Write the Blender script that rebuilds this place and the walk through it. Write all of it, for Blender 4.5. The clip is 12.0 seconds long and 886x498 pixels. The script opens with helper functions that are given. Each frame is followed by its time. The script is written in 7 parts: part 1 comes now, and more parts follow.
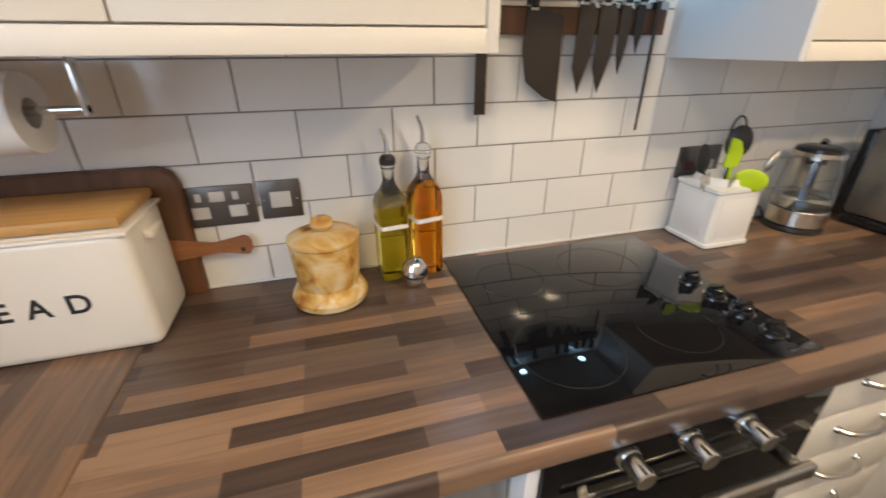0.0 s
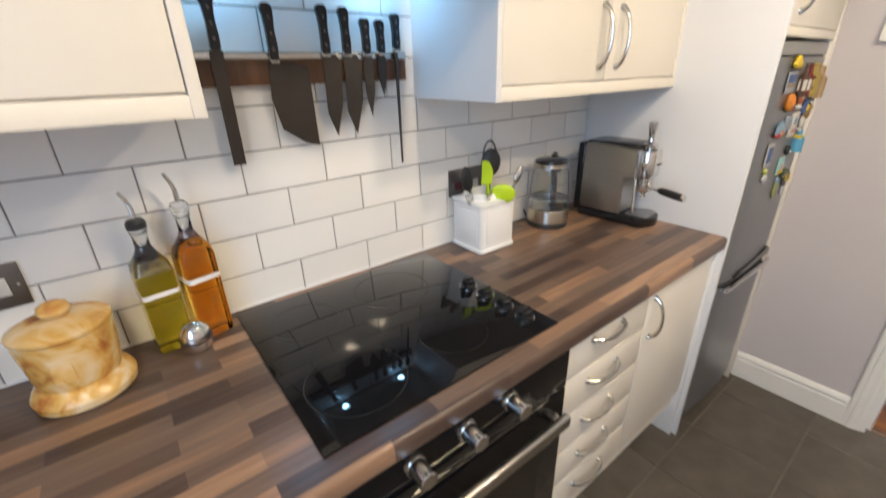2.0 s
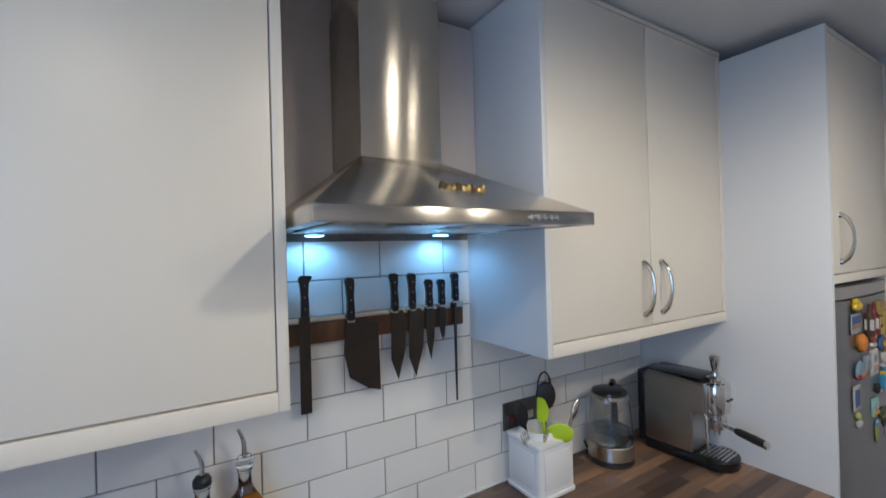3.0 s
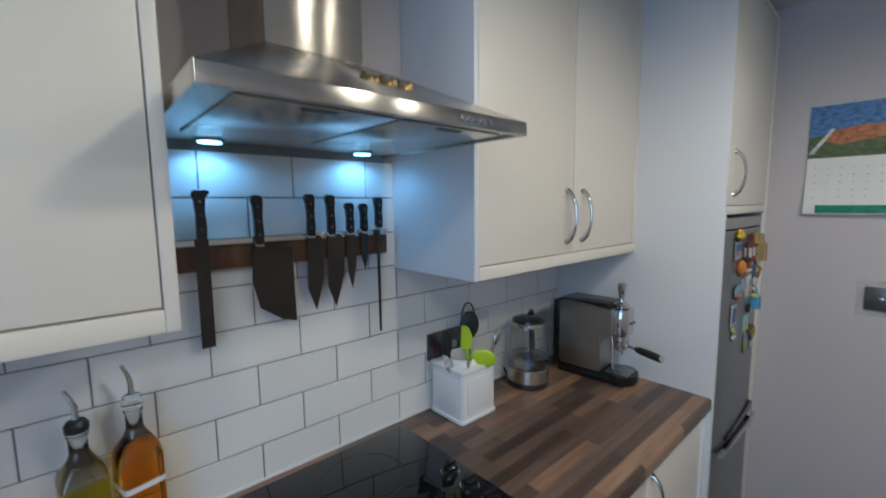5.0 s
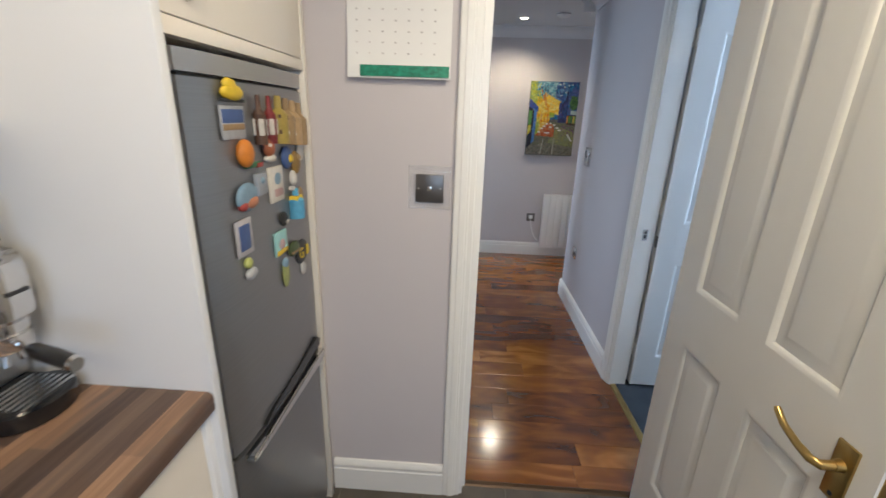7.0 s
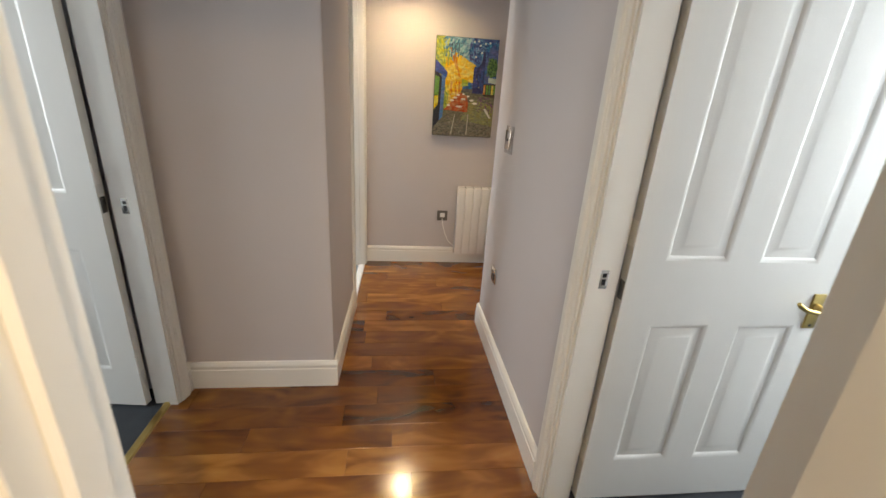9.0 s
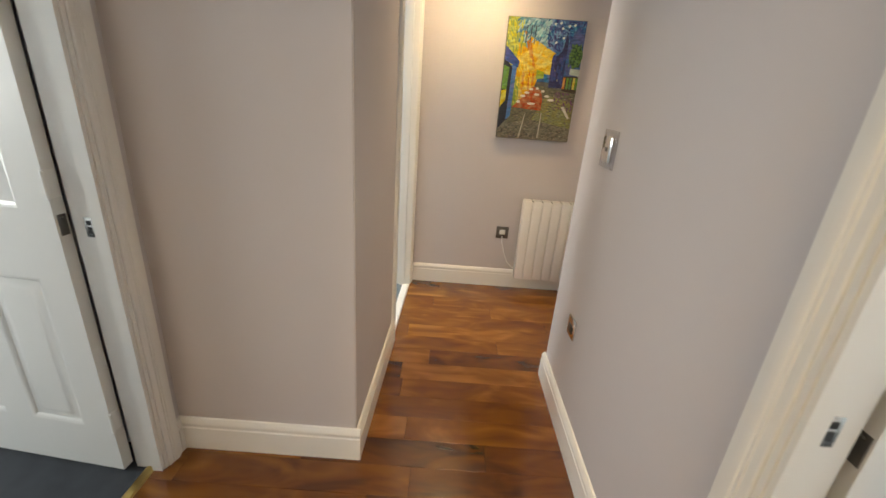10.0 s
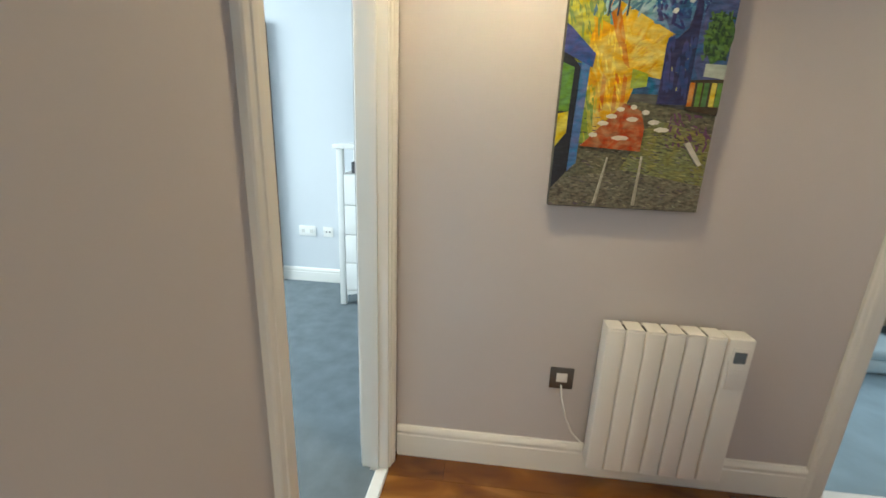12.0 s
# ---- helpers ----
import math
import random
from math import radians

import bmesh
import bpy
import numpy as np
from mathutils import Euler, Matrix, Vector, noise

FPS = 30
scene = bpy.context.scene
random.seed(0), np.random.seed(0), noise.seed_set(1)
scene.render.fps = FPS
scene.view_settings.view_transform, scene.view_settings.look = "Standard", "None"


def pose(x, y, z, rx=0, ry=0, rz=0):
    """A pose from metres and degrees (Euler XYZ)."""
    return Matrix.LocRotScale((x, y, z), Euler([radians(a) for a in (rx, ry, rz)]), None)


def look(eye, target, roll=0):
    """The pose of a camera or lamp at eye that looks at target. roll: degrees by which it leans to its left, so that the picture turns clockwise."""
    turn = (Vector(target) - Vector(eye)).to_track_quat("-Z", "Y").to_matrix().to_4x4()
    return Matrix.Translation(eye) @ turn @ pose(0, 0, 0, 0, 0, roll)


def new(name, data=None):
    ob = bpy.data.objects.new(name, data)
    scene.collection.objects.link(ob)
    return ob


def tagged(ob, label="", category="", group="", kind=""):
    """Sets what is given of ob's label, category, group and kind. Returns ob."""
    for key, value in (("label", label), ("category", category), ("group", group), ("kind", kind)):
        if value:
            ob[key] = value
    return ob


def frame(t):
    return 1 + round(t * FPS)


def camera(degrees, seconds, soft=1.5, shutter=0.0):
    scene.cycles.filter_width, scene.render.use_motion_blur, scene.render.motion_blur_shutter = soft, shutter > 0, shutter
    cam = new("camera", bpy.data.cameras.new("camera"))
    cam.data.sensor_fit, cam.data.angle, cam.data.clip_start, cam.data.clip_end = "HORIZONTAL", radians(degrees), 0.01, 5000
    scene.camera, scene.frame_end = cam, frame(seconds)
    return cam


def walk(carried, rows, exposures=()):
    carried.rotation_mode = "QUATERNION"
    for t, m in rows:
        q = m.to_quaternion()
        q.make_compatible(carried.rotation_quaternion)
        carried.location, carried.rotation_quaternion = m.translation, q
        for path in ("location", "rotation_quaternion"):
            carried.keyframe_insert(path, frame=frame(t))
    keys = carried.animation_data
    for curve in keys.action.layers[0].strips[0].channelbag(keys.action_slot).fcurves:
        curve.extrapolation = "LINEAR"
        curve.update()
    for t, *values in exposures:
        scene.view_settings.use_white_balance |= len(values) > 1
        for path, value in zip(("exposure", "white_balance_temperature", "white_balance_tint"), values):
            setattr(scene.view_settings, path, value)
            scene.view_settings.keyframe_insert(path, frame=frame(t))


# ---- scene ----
cam = camera(94.1, 12.0, soft=1.5, shutter=0.2)
PATH = [
    (0, (0.620, 1.466, 1.414), (1.114, 3.190, 0.530), -0.1),
    (0.5, (0.731, 1.411, 1.378), (1.595, 2.869, 0.315), -0.7),
    (1, (0.773, 1.376, 1.325), (1.705, 2.573, 0.022), -1.4),
    (1.5, (0.762, 1.364, 1.329), (1.758, 2.525, 0.04), -0.9),
    (2, (0.755, 1.37, 1.459), (1.877, 2.821, 0.661), -1.4),
    (2.5, (0.747, 1.36, 1.575), (1.841, 3.009, 1.283), -2.2),
    (3, (0.743, 1.358, 1.656), (1.778, 3.069, 1.662), -1.5),
    (3.2, (0.735, 1.348, 1.68), (1.752, 3.068, 1.777), -1.2),
    (4.8, (0.753, 1.407, 1.607), (2.01, 2.96, 1.534), -0.8),
    (5, (0.774, 1.414, 1.572), (2.097, 2.897, 1.352), -0.6),
    (5.5, (0.923, 1.401, 1.49), (2.42, 2.639, 1.015), -0.2),
    (6, (1.178, 1.345, 1.449), (2.86, 2.277, 0.9), 0.3),
    (6.5, (1.41, 1.328, 1.423), (3.244, 1.874, 0.843), 0.7),
    (7, (1.685, 1.345, 1.423), (3.585, 1.433, 0.804), 1.9),
    (7.5, (1.932, 1.249, 1.376), (3.821, 1.082, 0.739), 2.3),
    (7.7, (2.021, 1.165, 1.374), (3.906, 0.976, 0.732), 2.0),
    (9.3, (2.873, 1.029, 1.342), (4.73, 0.785, 0.642), 4.0),
    (9.5, (2.983, 1.024, 1.338), (4.851, 0.856, 0.642), 4.1),
    (10, (3.232, 1.031, 1.321), (5.1, 1.033, 0.607), 4.2),
    (10.5, (3.595, 1.05, 1.303), (5.462, 0.973, 0.592), 5.2),
    (11, (3.951, 0.988, 1.287), (5.832, 0.967, 0.605), 3.9),
    (11.5, (4.288, 0.967, 1.284), (6.173, 1.056, 0.623), 3.5),
    (12, (4.621, 0.95, 1.28), (6.537, 1.138, 0.738), 2.2),
]
EXPOSURES = [
    (0.0, -0.58, 6250, 10), (0.5, -0.40, 5950, 9), (1.0, -0.12, 5800, 9), (1.8, -0.22, 5800, 9), (2.5, -1.02, 5350, 7), (3.2, -1.26, 4900, 7),
    (5.0, -1.42, 4800, 4), (5.5, -0.98, 5350, 7), (6.0, -0.76, 5450, 7), (7.0, -0.62, 5450, 7), (7.6, -0.52, 5550, 8), (9.5, -0.22, 7900, 10), (10.5, -0.1, 7600, 6), (11.4, -0.08, 6900, 3), (12.0, -0.32, 6900, 1),
]
walk(cam, [(t, look(eye, target, roll)) for t, eye, target, roll in PATH], EXPOSURES)

# ---- light ----
world = bpy.data.worlds.new("sky")
scene.world = world
world.use_nodes = True
wn = world.node_tree
sky = wn.nodes.new("ShaderNodeTexSky")
sky.sky_type, sky.sun_disc = "NISHITA", False
sky.sun_elevation, sky.sun_rotation = radians(35), radians(200)
wn.nodes["Background"].inputs["Strength"].default_value = 0.1
wn.links.new(sky.outputs[0], wn.nodes["Background"].inputs[0])

WARM, COOL, DAY = (1.0, 0.76, 0.48), (0.34, 0.67, 1.0), (0.74, 0.86, 1.0)


def window_light(name, at, target, w, h, power, colour=DAY):
    d = bpy.data.lights.new(name, "AREA")
    d.shape, d.size, d.size_y, d.energy, d.color = "RECTANGLE", w, h, power, colour
    ob = new(name, d)
    ob.matrix_world = look(at, target)
    return ob


def spot_light(name, at, power, colour=WARM, size=0.05, cone=120, blend=0.6, target=None):
    d = bpy.data.lights.new(name, "SPOT")
    d.energy, d.color, d.shadow_soft_size, d.spot_size, d.spot_blend = power, colour, size, radians(cone), blend
    ob = new(name, d)
    ob.matrix_world = look(at, target or (at[0] + 0.0005, at[1], at[2] - 1))
    return ob


# The two at x 0.45 are unseen, added as fill for the kitchen.
KITCHEN_SPOTS = [(1.455, 1.24), (2.03, 0.82), (0.45, 1.10), (0.45, 0.15)]
# The third hall spot is unseen, added to brighten the end wall's right part.
HALL_SPOTS = [(3.55, 1.05), (5.64, 0.905), (5.45, -0.52)]
CEIL = 2.325
HCEIL = 2.225
for (x, y), power in zip(KITCHEN_SPOTS, (56, 72, 36, 36)):
    spot_light("downlight_beam", (x, y, CEIL - 0.03), power, WARM, 0.045, 178, 0.6)
for (x, y), power in zip(HALL_SPOTS, (2.2, 50, 22)):
    spot_light("downlight_beam", (x, y, HCEIL - 0.03), power, WARM, 0.05, 140, 0.8)
for x in (0.988, 1.335):
    spot_light("hood_beam", (x, 2.350, 1.690), 1.9, COOL, 0.015, 172, 0.5, (x, 2.36, 1.2))
window_light("kitchen_window_light", (-0.36, 0.75, 1.6), (2, 1.0, 1.2), 1.2, 1.05, 25, (0.58, 0.76, 1.0))
# Study and bathroom: unseen windows, lamps added to brighten the open door leaves.
window_light("study_window_light", (3.7, 4.15, 1.5), (3.75, 2, 1.0), 1.1, 1.2, 54)
window_light("bathroom_window_light", (3.45, -1.55, 1.5), (3.55, 0.2, 1.0), 0.8, 1.1, 60)
window_light("bedroom_window_light", (6.6, 4.75, 1.6), (6.6, 2, 0.9), 1.8, 1.3, 205)
window_light("lounge_window_light", (8.95, -1.2, 1.5), (7.0, -1.0, 0.6), 1.4, 1.2, 90)


# ---- materials ----
def material(name, colour, rough=0.5, metal=0.0, spec=0.5, noise_scale=0, vary=0.0, bump=0.0, bump_scale=None,
             coat=0.0, stretch=(1, 1, 1), rough_vary=0.0, random_piece=0.0):
    m = bpy.data.materials.new(name)
    m.use_nodes = True
    nt = m.node_tree
    b = nt.nodes["Principled BSDF"]
    b.inputs["Base Color"].default_value = (*colour, 1)
    b.inputs["Roughness"].default_value = rough
    b.inputs["Metallic"].default_value = metal
    b.inputs["Specular IOR Level"].default_value = spec
    b.inputs["Coat Weight"].default_value = coat
    tex = nt.nodes.new("ShaderNodeTexCoord")
    mapping = nt.nodes.new("ShaderNodeMapping")
    mapping.inputs["Scale"].default_value = stretch
    nt.links.new(tex.outputs["Object"], mapping.inputs[0])
    last = None
    if noise_scale and vary:
        n1 = nt.nodes.new("ShaderNodeTexNoise")
        n1.inputs["Scale"].default_value, n1.inputs["Detail"].default_value = noise_scale, 6
        nt.links.new(mapping.outputs[0], n1.inputs["Vector"])
        ramp = nt.nodes.new("ShaderNodeMapRange")
        ramp.inputs["From Min"].default_value, ramp.inputs["From Max"].default_value = 0.3, 0.7
        ramp.inputs["To Min"].default_value, ramp.inputs["To Max"].default_value = 1 - vary, 1 + vary
        nt.links.new(n1.outputs["Fac"], ramp.inputs["Value"])
        hsv = nt.nodes.new("ShaderNodeHueSaturation")
        hsv.inputs["Color"].default_value = (*colour, 1)
        nt.links.new(ramp.outputs[0], hsv.inputs["Value"])
        last = hsv
    if random_piece:
        info = nt.nodes.new("ShaderNodeObjectInfo")
        r2 = nt.nodes.new("ShaderNodeMapRange")
        r2.inputs["To Min"].default_value, r2.inputs["To Max"].default_value = 1 - random_piece, 1 + random_piece
        nt.links.new(info.outputs["Random"], r2.inputs["Value"])
        h2 = nt.nodes.new("ShaderNodeHueSaturation")
        h2.inputs["Color"].default_value = (*colour, 1)
        if last:
            nt.links.new(last.outputs[0], h2.inputs["Color"])
        nt.links.new(r2.outputs[0], h2.inputs["Value"])
        last = h2
    if last:
        nt.links.new(last.outputs[0], b.inputs["Base Color"])
    if bump:
        n2 = nt.nodes.new("ShaderNodeTexNoise")
        n2.inputs["Scale"].default_value, n2.inputs["Detail"].default_value = bump_scale or noise_scale * 4 or 60, 4
        nt.links.new(mapping.outputs[0], n2.inputs["Vector"])
        bp = nt.nodes.new("ShaderNodeBump")
        bp.inputs["Strength"].default_value, bp.inputs["Distance"].default_value = bump, 0.004
        nt.links.new(n2.outputs["Fac"], bp.inputs["Height"])
        nt.links.new(bp.outputs[0], b.inputs["Normal"])
    if rough_vary:
        n3 = nt.nodes.new("ShaderNodeTexNoise")
        n3.inputs["Scale"].default_value, n3.inputs["Detail"].default_value = 7, 5
        nt.links.new(mapping.outputs[0], n3.inputs["Vector"])
        r3 = nt.nodes.new("ShaderNodeMapRange")
        r3.inputs["To Min"].default_value, r3.inputs["To Max"].default_value = max(0.02, rough - rough_vary), rough + rough_vary
        nt.links.new(n3.outputs["Fac"], r3.inputs["Value"])
        nt.links.new(r3.outputs[0], b.inputs["Roughness"])
    return m


def glass(name, colour=(1, 1, 1), rough=0.0, ior=1.45):
    m = bpy.data.materials.new(name)
    m.use_nodes = True
    b = m.node_tree.nodes["Principled BSDF"]
    b.inputs["Base Color"].default_value = (*colour, 1)
    b.inputs["Transmission Weight"].default_value = 1
    b.inputs["Roughness"].default_value, b.inputs["IOR"].default_value = rough, ior
    return m


def glowing(name, colour, strength):
    m = bpy.data.materials.new(name)
    m.use_nodes = True
    b = m.node_tree.nodes["Principled BSDF"]
    b.inputs["Emission Color"].default_value = (*colour, 1)
    b.inputs["Emission Strength"].default_value = strength
    return m


def wood_staves(name, along_y, length, width, stops, rough, grain=0.35, coat=0.0, per_object=False, bump=0.05):
    """Narrow glued staves, each with its own tone, and a fine grain along them."""
    m = bpy.data.materials.new(name)
    m.use_nodes = True
    nt = m.node_tree
    b = nt.nodes["Principled BSDF"]
    tex = nt.nodes.new("ShaderNodeTexCoord")
    turn = nt.nodes.new("ShaderNodeMapping")
    turn.inputs["Rotation"].default_value = (0, 0, radians(90) if along_y else 0)
    nt.links.new(tex.outputs["Object"], turn.inputs[0])
    ramp = nt.nodes.new("ShaderNodeValToRGB")
    ramp.color_ramp.interpolation = "LINEAR"
    while len(ramp.color_ramp.elements) < len(stops):
        ramp.color_ramp.elements.new(0.5)
    for e, (p, c) in zip(ramp.color_ramp.elements, stops):
        e.position, e.color = p, (*c, 1)
    if per_object:
        info = nt.nodes.new("ShaderNodeObjectInfo")
        mild = nt.nodes.new("ShaderNodeMapRange")
        mild.inputs["To Min"].default_value, mild.inputs["To Max"].default_value = 0.22, 0.74
        nt.links.new(info.outputs["Random"], mild.inputs["Value"])
        tone = mild.outputs[0]
        far = nt.nodes.new("ShaderNodeMath")
        far.operation = "MULTIPLY"
        far.inputs[1].default_value = 37.0
        nt.links.new(info.outputs["Random"], far.inputs[0])
        away = nt.nodes.new("ShaderNodeCombineXYZ")
        for k in range(3):
            nt.links.new(far.outputs[0], away.inputs[k])
        nt.links.new(away.outputs[0], turn.inputs["Location"])
    else:
        brick = nt.nodes.new("ShaderNodeTexBrick")
        brick.offset, brick.offset_frequency, brick.squash = 0.37, 2, 1.0
        brick.inputs["Color1"].default_value, brick.inputs["Color2"].default_value = (0, 0, 0, 1), (1, 1, 1, 1)
        brick.inputs["Mortar Size"].default_value, brick.inputs["Scale"].default_value = 0.0, 1.0
        brick.inputs["Brick Width"].default_value, brick.inputs["Row Height"].default_value = length, width
        nt.links.new(turn.outputs[0], brick.inputs["Vector"])
        tone = brick.outputs["Color"]
    stretch = nt.nodes.new("ShaderNodeMapping")
    stretch.inputs["Scale"].default_value = (1.2, 9, 9) if per_object else (1.6, 26, 26)
    nt.links.new(turn.outputs[0], stretch.inputs[0])
    n1 = nt.nodes.new("ShaderNodeTexNoise")
    n1.inputs["Scale"].default_value, n1.inputs["Detail"].default_value, n1.inputs["Distortion"].default_value = 3.0, 3 if per_object else 8, 0.6
    nt.links.new(stretch.outputs[0], n1.inputs["Vector"])
    add = nt.nodes.new("ShaderNodeMath")
    add.operation = "MULTIPLY_ADD"
    add.inputs[1].default_value, add.inputs[2].default_value = grain, -grain / 2
    nt.links.new(n1.outputs["Fac"], add.inputs[0])
    if per_object:
        wide = nt.nodes.new("ShaderNodeMapping")
        wide.inputs["Scale"].default_value = (2.2, 6, 6)
        nt.links.new(turn.outputs[0], wide.inputs[0])
        n4 = nt.nodes.new("ShaderNodeTexNoise")
        n4.inputs["Scale"].default_value, n4.inputs["Detail"].default_value, n4.inputs["Distortion"].default_value = 1.5, 2, 1.0
        nt.links.new(wide.outputs[0], n4.inputs["Vector"])
        more = nt.nodes.new("ShaderNodeMath")
        more.operation = "MULTIPLY_ADD"
        more.inputs[1].default_value = 1.25
        nt.links.new(n4.outputs["Fac"], more.inputs[0])
        nt.links.new(add.outputs[0], more.inputs[2])
        less = nt.nodes.new("ShaderNodeMath")
        less.operation = "SUBTRACT"
        less.inputs[1].default_value = 0.64
        nt.links.new(more.outputs[0], less.inputs[0])
        add = less
    total = nt.nodes.new("ShaderNodeMath")
    total.operation, total.use_clamp = "ADD", True
    nt.links.new(tone, total.inputs[0])
    nt.links.new(add.outputs[0], total.inputs[1])
    nt.links.new(total.outputs[0], ramp.inputs[0])
    nt.links.new(ramp.outputs[0], b.inputs["Base Color"])
    b.inputs["Roughness"].default_value, b.inputs["Coat Weight"].default_value = rough, coat
    b.inputs["Coat Roughness"].default_value = 0.12
    bp = nt.nodes.new("ShaderNodeBump")
    bp.inputs["Strength"].default_value, bp.inputs["Distance"].default_value = bump, 0.002
    nt.links.new(n1.outputs["Fac"], bp.inputs["Height"])
    nt.links.new(bp.outputs[0], b.inputs["Normal"])
    return m


WALL = material("wall_paint", (0.56, 0.525, 0.525), 0.62, 0, 0.4, 1.3, 0.025, 0.05, 190)
WALL_BLUE = material("pale_blue_grey_paint", (0.60, 0.63, 0.66), 0.65, 0, 0.4, 1.3, 0.02, 0.10, 190)
CEILING_PAINT = material("ceiling_paint", (0.72, 0.72, 0.72), 0.8, 0, 0.3, 1.5, 0.02, 0.06, 120)
GLOSS = material("white_gloss_paint", (0.80, 0.785, 0.74), 0.28, 0, 0.5, 2.0, 0.02, 0.012, 25)
DOORPAINT = material("door_gloss_paint", (0.78, 0.765, 0.72), 0.25, 0, 0.5, 3.0, 0.02, 0.05, 40, stretch=(1, 1, 0.15))
CABINET = material("cream_satin_board", (0.74, 0.69, 0.60), 0.38, 0, 0.5, 2.2, 0.015, 0.05, 300)
PANEL = material("white_satin_board", (0.73, 0.735, 0.74), 0.42, 0, 0.5, 2.0, 0.015, 0.03, 200)
TILE = material("white_glazed_tile", (0.78, 0.77, 0.74), 0.12, 0, 0.5, 6, 0.012, 0.035, 14, random_piece=0.03)
GROUT = material("grey_grout", (0.24, 0.23, 0.22), 0.9, 0, 0.2, 30, 0.12, 0.3, 300)
FLOORTILE = material("grey_slate_effect_tile", (0.098, 0.083, 0.064), 0.42, 0, 0.5, 9, 0.24, 0.12, 22, rough_vary=0.14, random_piece=0.09)
FLOORGROUT = material("floor_grout", (0.22, 0.195, 0.16), 0.9, 0, 0.2, 25, 0.15, 0.3, 250)
STEEL = material("brushed_steel", (0.56, 0.53, 0.47), 0.26, 1.0, 0.5, 3, 0.06, 0.04, 3, stretch=(1, 1, 160))
STEEL_H = material("brushed_steel_sheet", (0.55, 0.52, 0.47), 0.26, 1.0, 0.5, 3, 0.05, 0.03, 3, stretch=(1, 160, 160))
for m in (STEEL, STEEL_H):
    tangent = m.node_tree.nodes.new("ShaderNodeTangent")
    tangent.direction_type, tangent.axis = "RADIAL", "Z"
    m.node_tree.links.new(tangent.outputs[0], m.node_tree.nodes["Principled BSDF"].inputs["Tangent"])
    m.node_tree.nodes["Principled BSDF"].inputs["Anisotropic"].default_value = 0.95
    m.node_tree.nodes["Principled BSDF"].inputs["Anisotropic Rotation"].default_value = 0.25
CHROME = material("polished_chrome", (0.72, 0.71, 0.69), 0.12, 1.0, 0.5, 8, 0.04)
NICKEL = material("satin_nickel", (0.62, 0.60, 0.55), 0.22, 1.0, 0.5, 8, 0.05)
DARKSTEEL = material("dark_brushed_steel", (0.46, 0.45, 0.43), 0.30, 1.0, 0.5, 3, 0.06, 0.03, 3, stretch=(1, 1, 120))
BRASS = material("aged_brass", (0.50, 0.36, 0.13), 0.28, 1.0, 0.5, 20, 0.12)
PEWTER = material("pewter_plate", (0.16, 0.15, 0.14), 0.35, 0.8, 0.5, 10, 0.10)
BLACKGLASS = material("black_glass", (0.005, 0.005, 0.006), 0.03, 0, 0.38, 4, 0.1)
BLACK = material("black_plastic", (0.018, 0.018, 0.019), 0.40, 0, 0.5, 10, 0.15, 0.05, 120)
BLACKGLOSS = material("black_gloss_plastic", (0.012, 0.012, 0.013), 0.15, 0, 0.5, 10, 0.1)
# Blade colour is darkened to carry the reflection of dark surroundings.
BLADE = material("knife_steel_mirroring_dark", (0.085, 0.075, 0.066), 0.42, 1.0, 0.5, 12, 0.10, 0.05, 80)
SILVER = material("silver_appliance", (0.36, 0.35, 0.335), 0.34, 0.55, 0.5, 3, 0.03, 0.03, 200)
FRIDGE = material("grey_metallic_door", (0.27, 0.27, 0.27), 0.35, 0.75, 0.5, 3, 0.04, 0.06, 4, stretch=(1, 1, 120))
WHITEPLASTIC = material("white_plastic", (0.80, 0.79, 0.76), 0.35, 0, 0.5, 4, 0.015, 0.02, 100)
CERAMIC = material("white_ceramic", (0.80, 0.80, 0.79), 0.15, 0, 0.5, 5, 0.015)
ENAMEL = material("cream_enamel", (0.78, 0.745, 0.67), 0.22, 0, 0.5, 5, 0.015)
BAMBOO = material("bamboo_lid", (0.52, 0.30, 0.10), 0.40, 0, 0.4, 4, 0.15, 0.06, 40, stretch=(1, 14, 1))
BOARD = material("walnut_board", (0.13, 0.06, 0.028), 0.5, 0, 0.4, 5, 0.35, 0.08, 40, stretch=(8, 8, 1))
PADDLE = material("acacia_handle", (0.26, 0.11, 0.045), 0.45, 0, 0.4, 6, 0.3, 0.08, 40, stretch=(1, 8, 8))
OILGREEN = glass("olive_oil", (0.80, 0.70, 0.10), 0.0, 1.40)
OILAMBER = glass("chilli_oil", (0.98, 0.50, 0.05), 0.0, 1.40)
CLEAR = glass("clear_glass", (0.97, 0.99, 0.99))
WATER = glass("water", (0.92, 0.97, 0.98), 0.0, 1.33)
PAPER = material("white_paper", (0.80, 0.79, 0.76), 0.8, 0, 0.3, 9, 0.02)
LIME = material("lime_silicone", (0.48, 0.66, 0.01), 0.45)
CARPET = material("blue_grey_carpet", (0.15, 0.18, 0.195), 0.95, 0, 0.2, 9, 0.14, 0.6, 420)
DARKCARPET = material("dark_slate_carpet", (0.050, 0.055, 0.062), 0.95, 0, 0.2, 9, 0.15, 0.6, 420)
LOUNGECARPET = material("pale_blue_carpet", (0.30, 0.40, 0.46), 0.95, 0, 0.2, 5, 0.12, 0.5, 300)
UPHOLSTERY = material("beige_upholstery", (0.42, 0.34, 0.25), 0.85, 0, 0.2, 30, 0.1, 0.3, 300)
BLANKET = material("pale_blue_blanket", (0.50, 0.60, 0.64), 0.9, 0, 0.2, 12, 0.06, 0.4, 120)
LAMPGLOW = glowing("lamp_glass", (1.0, 0.82, 0.58), 40)
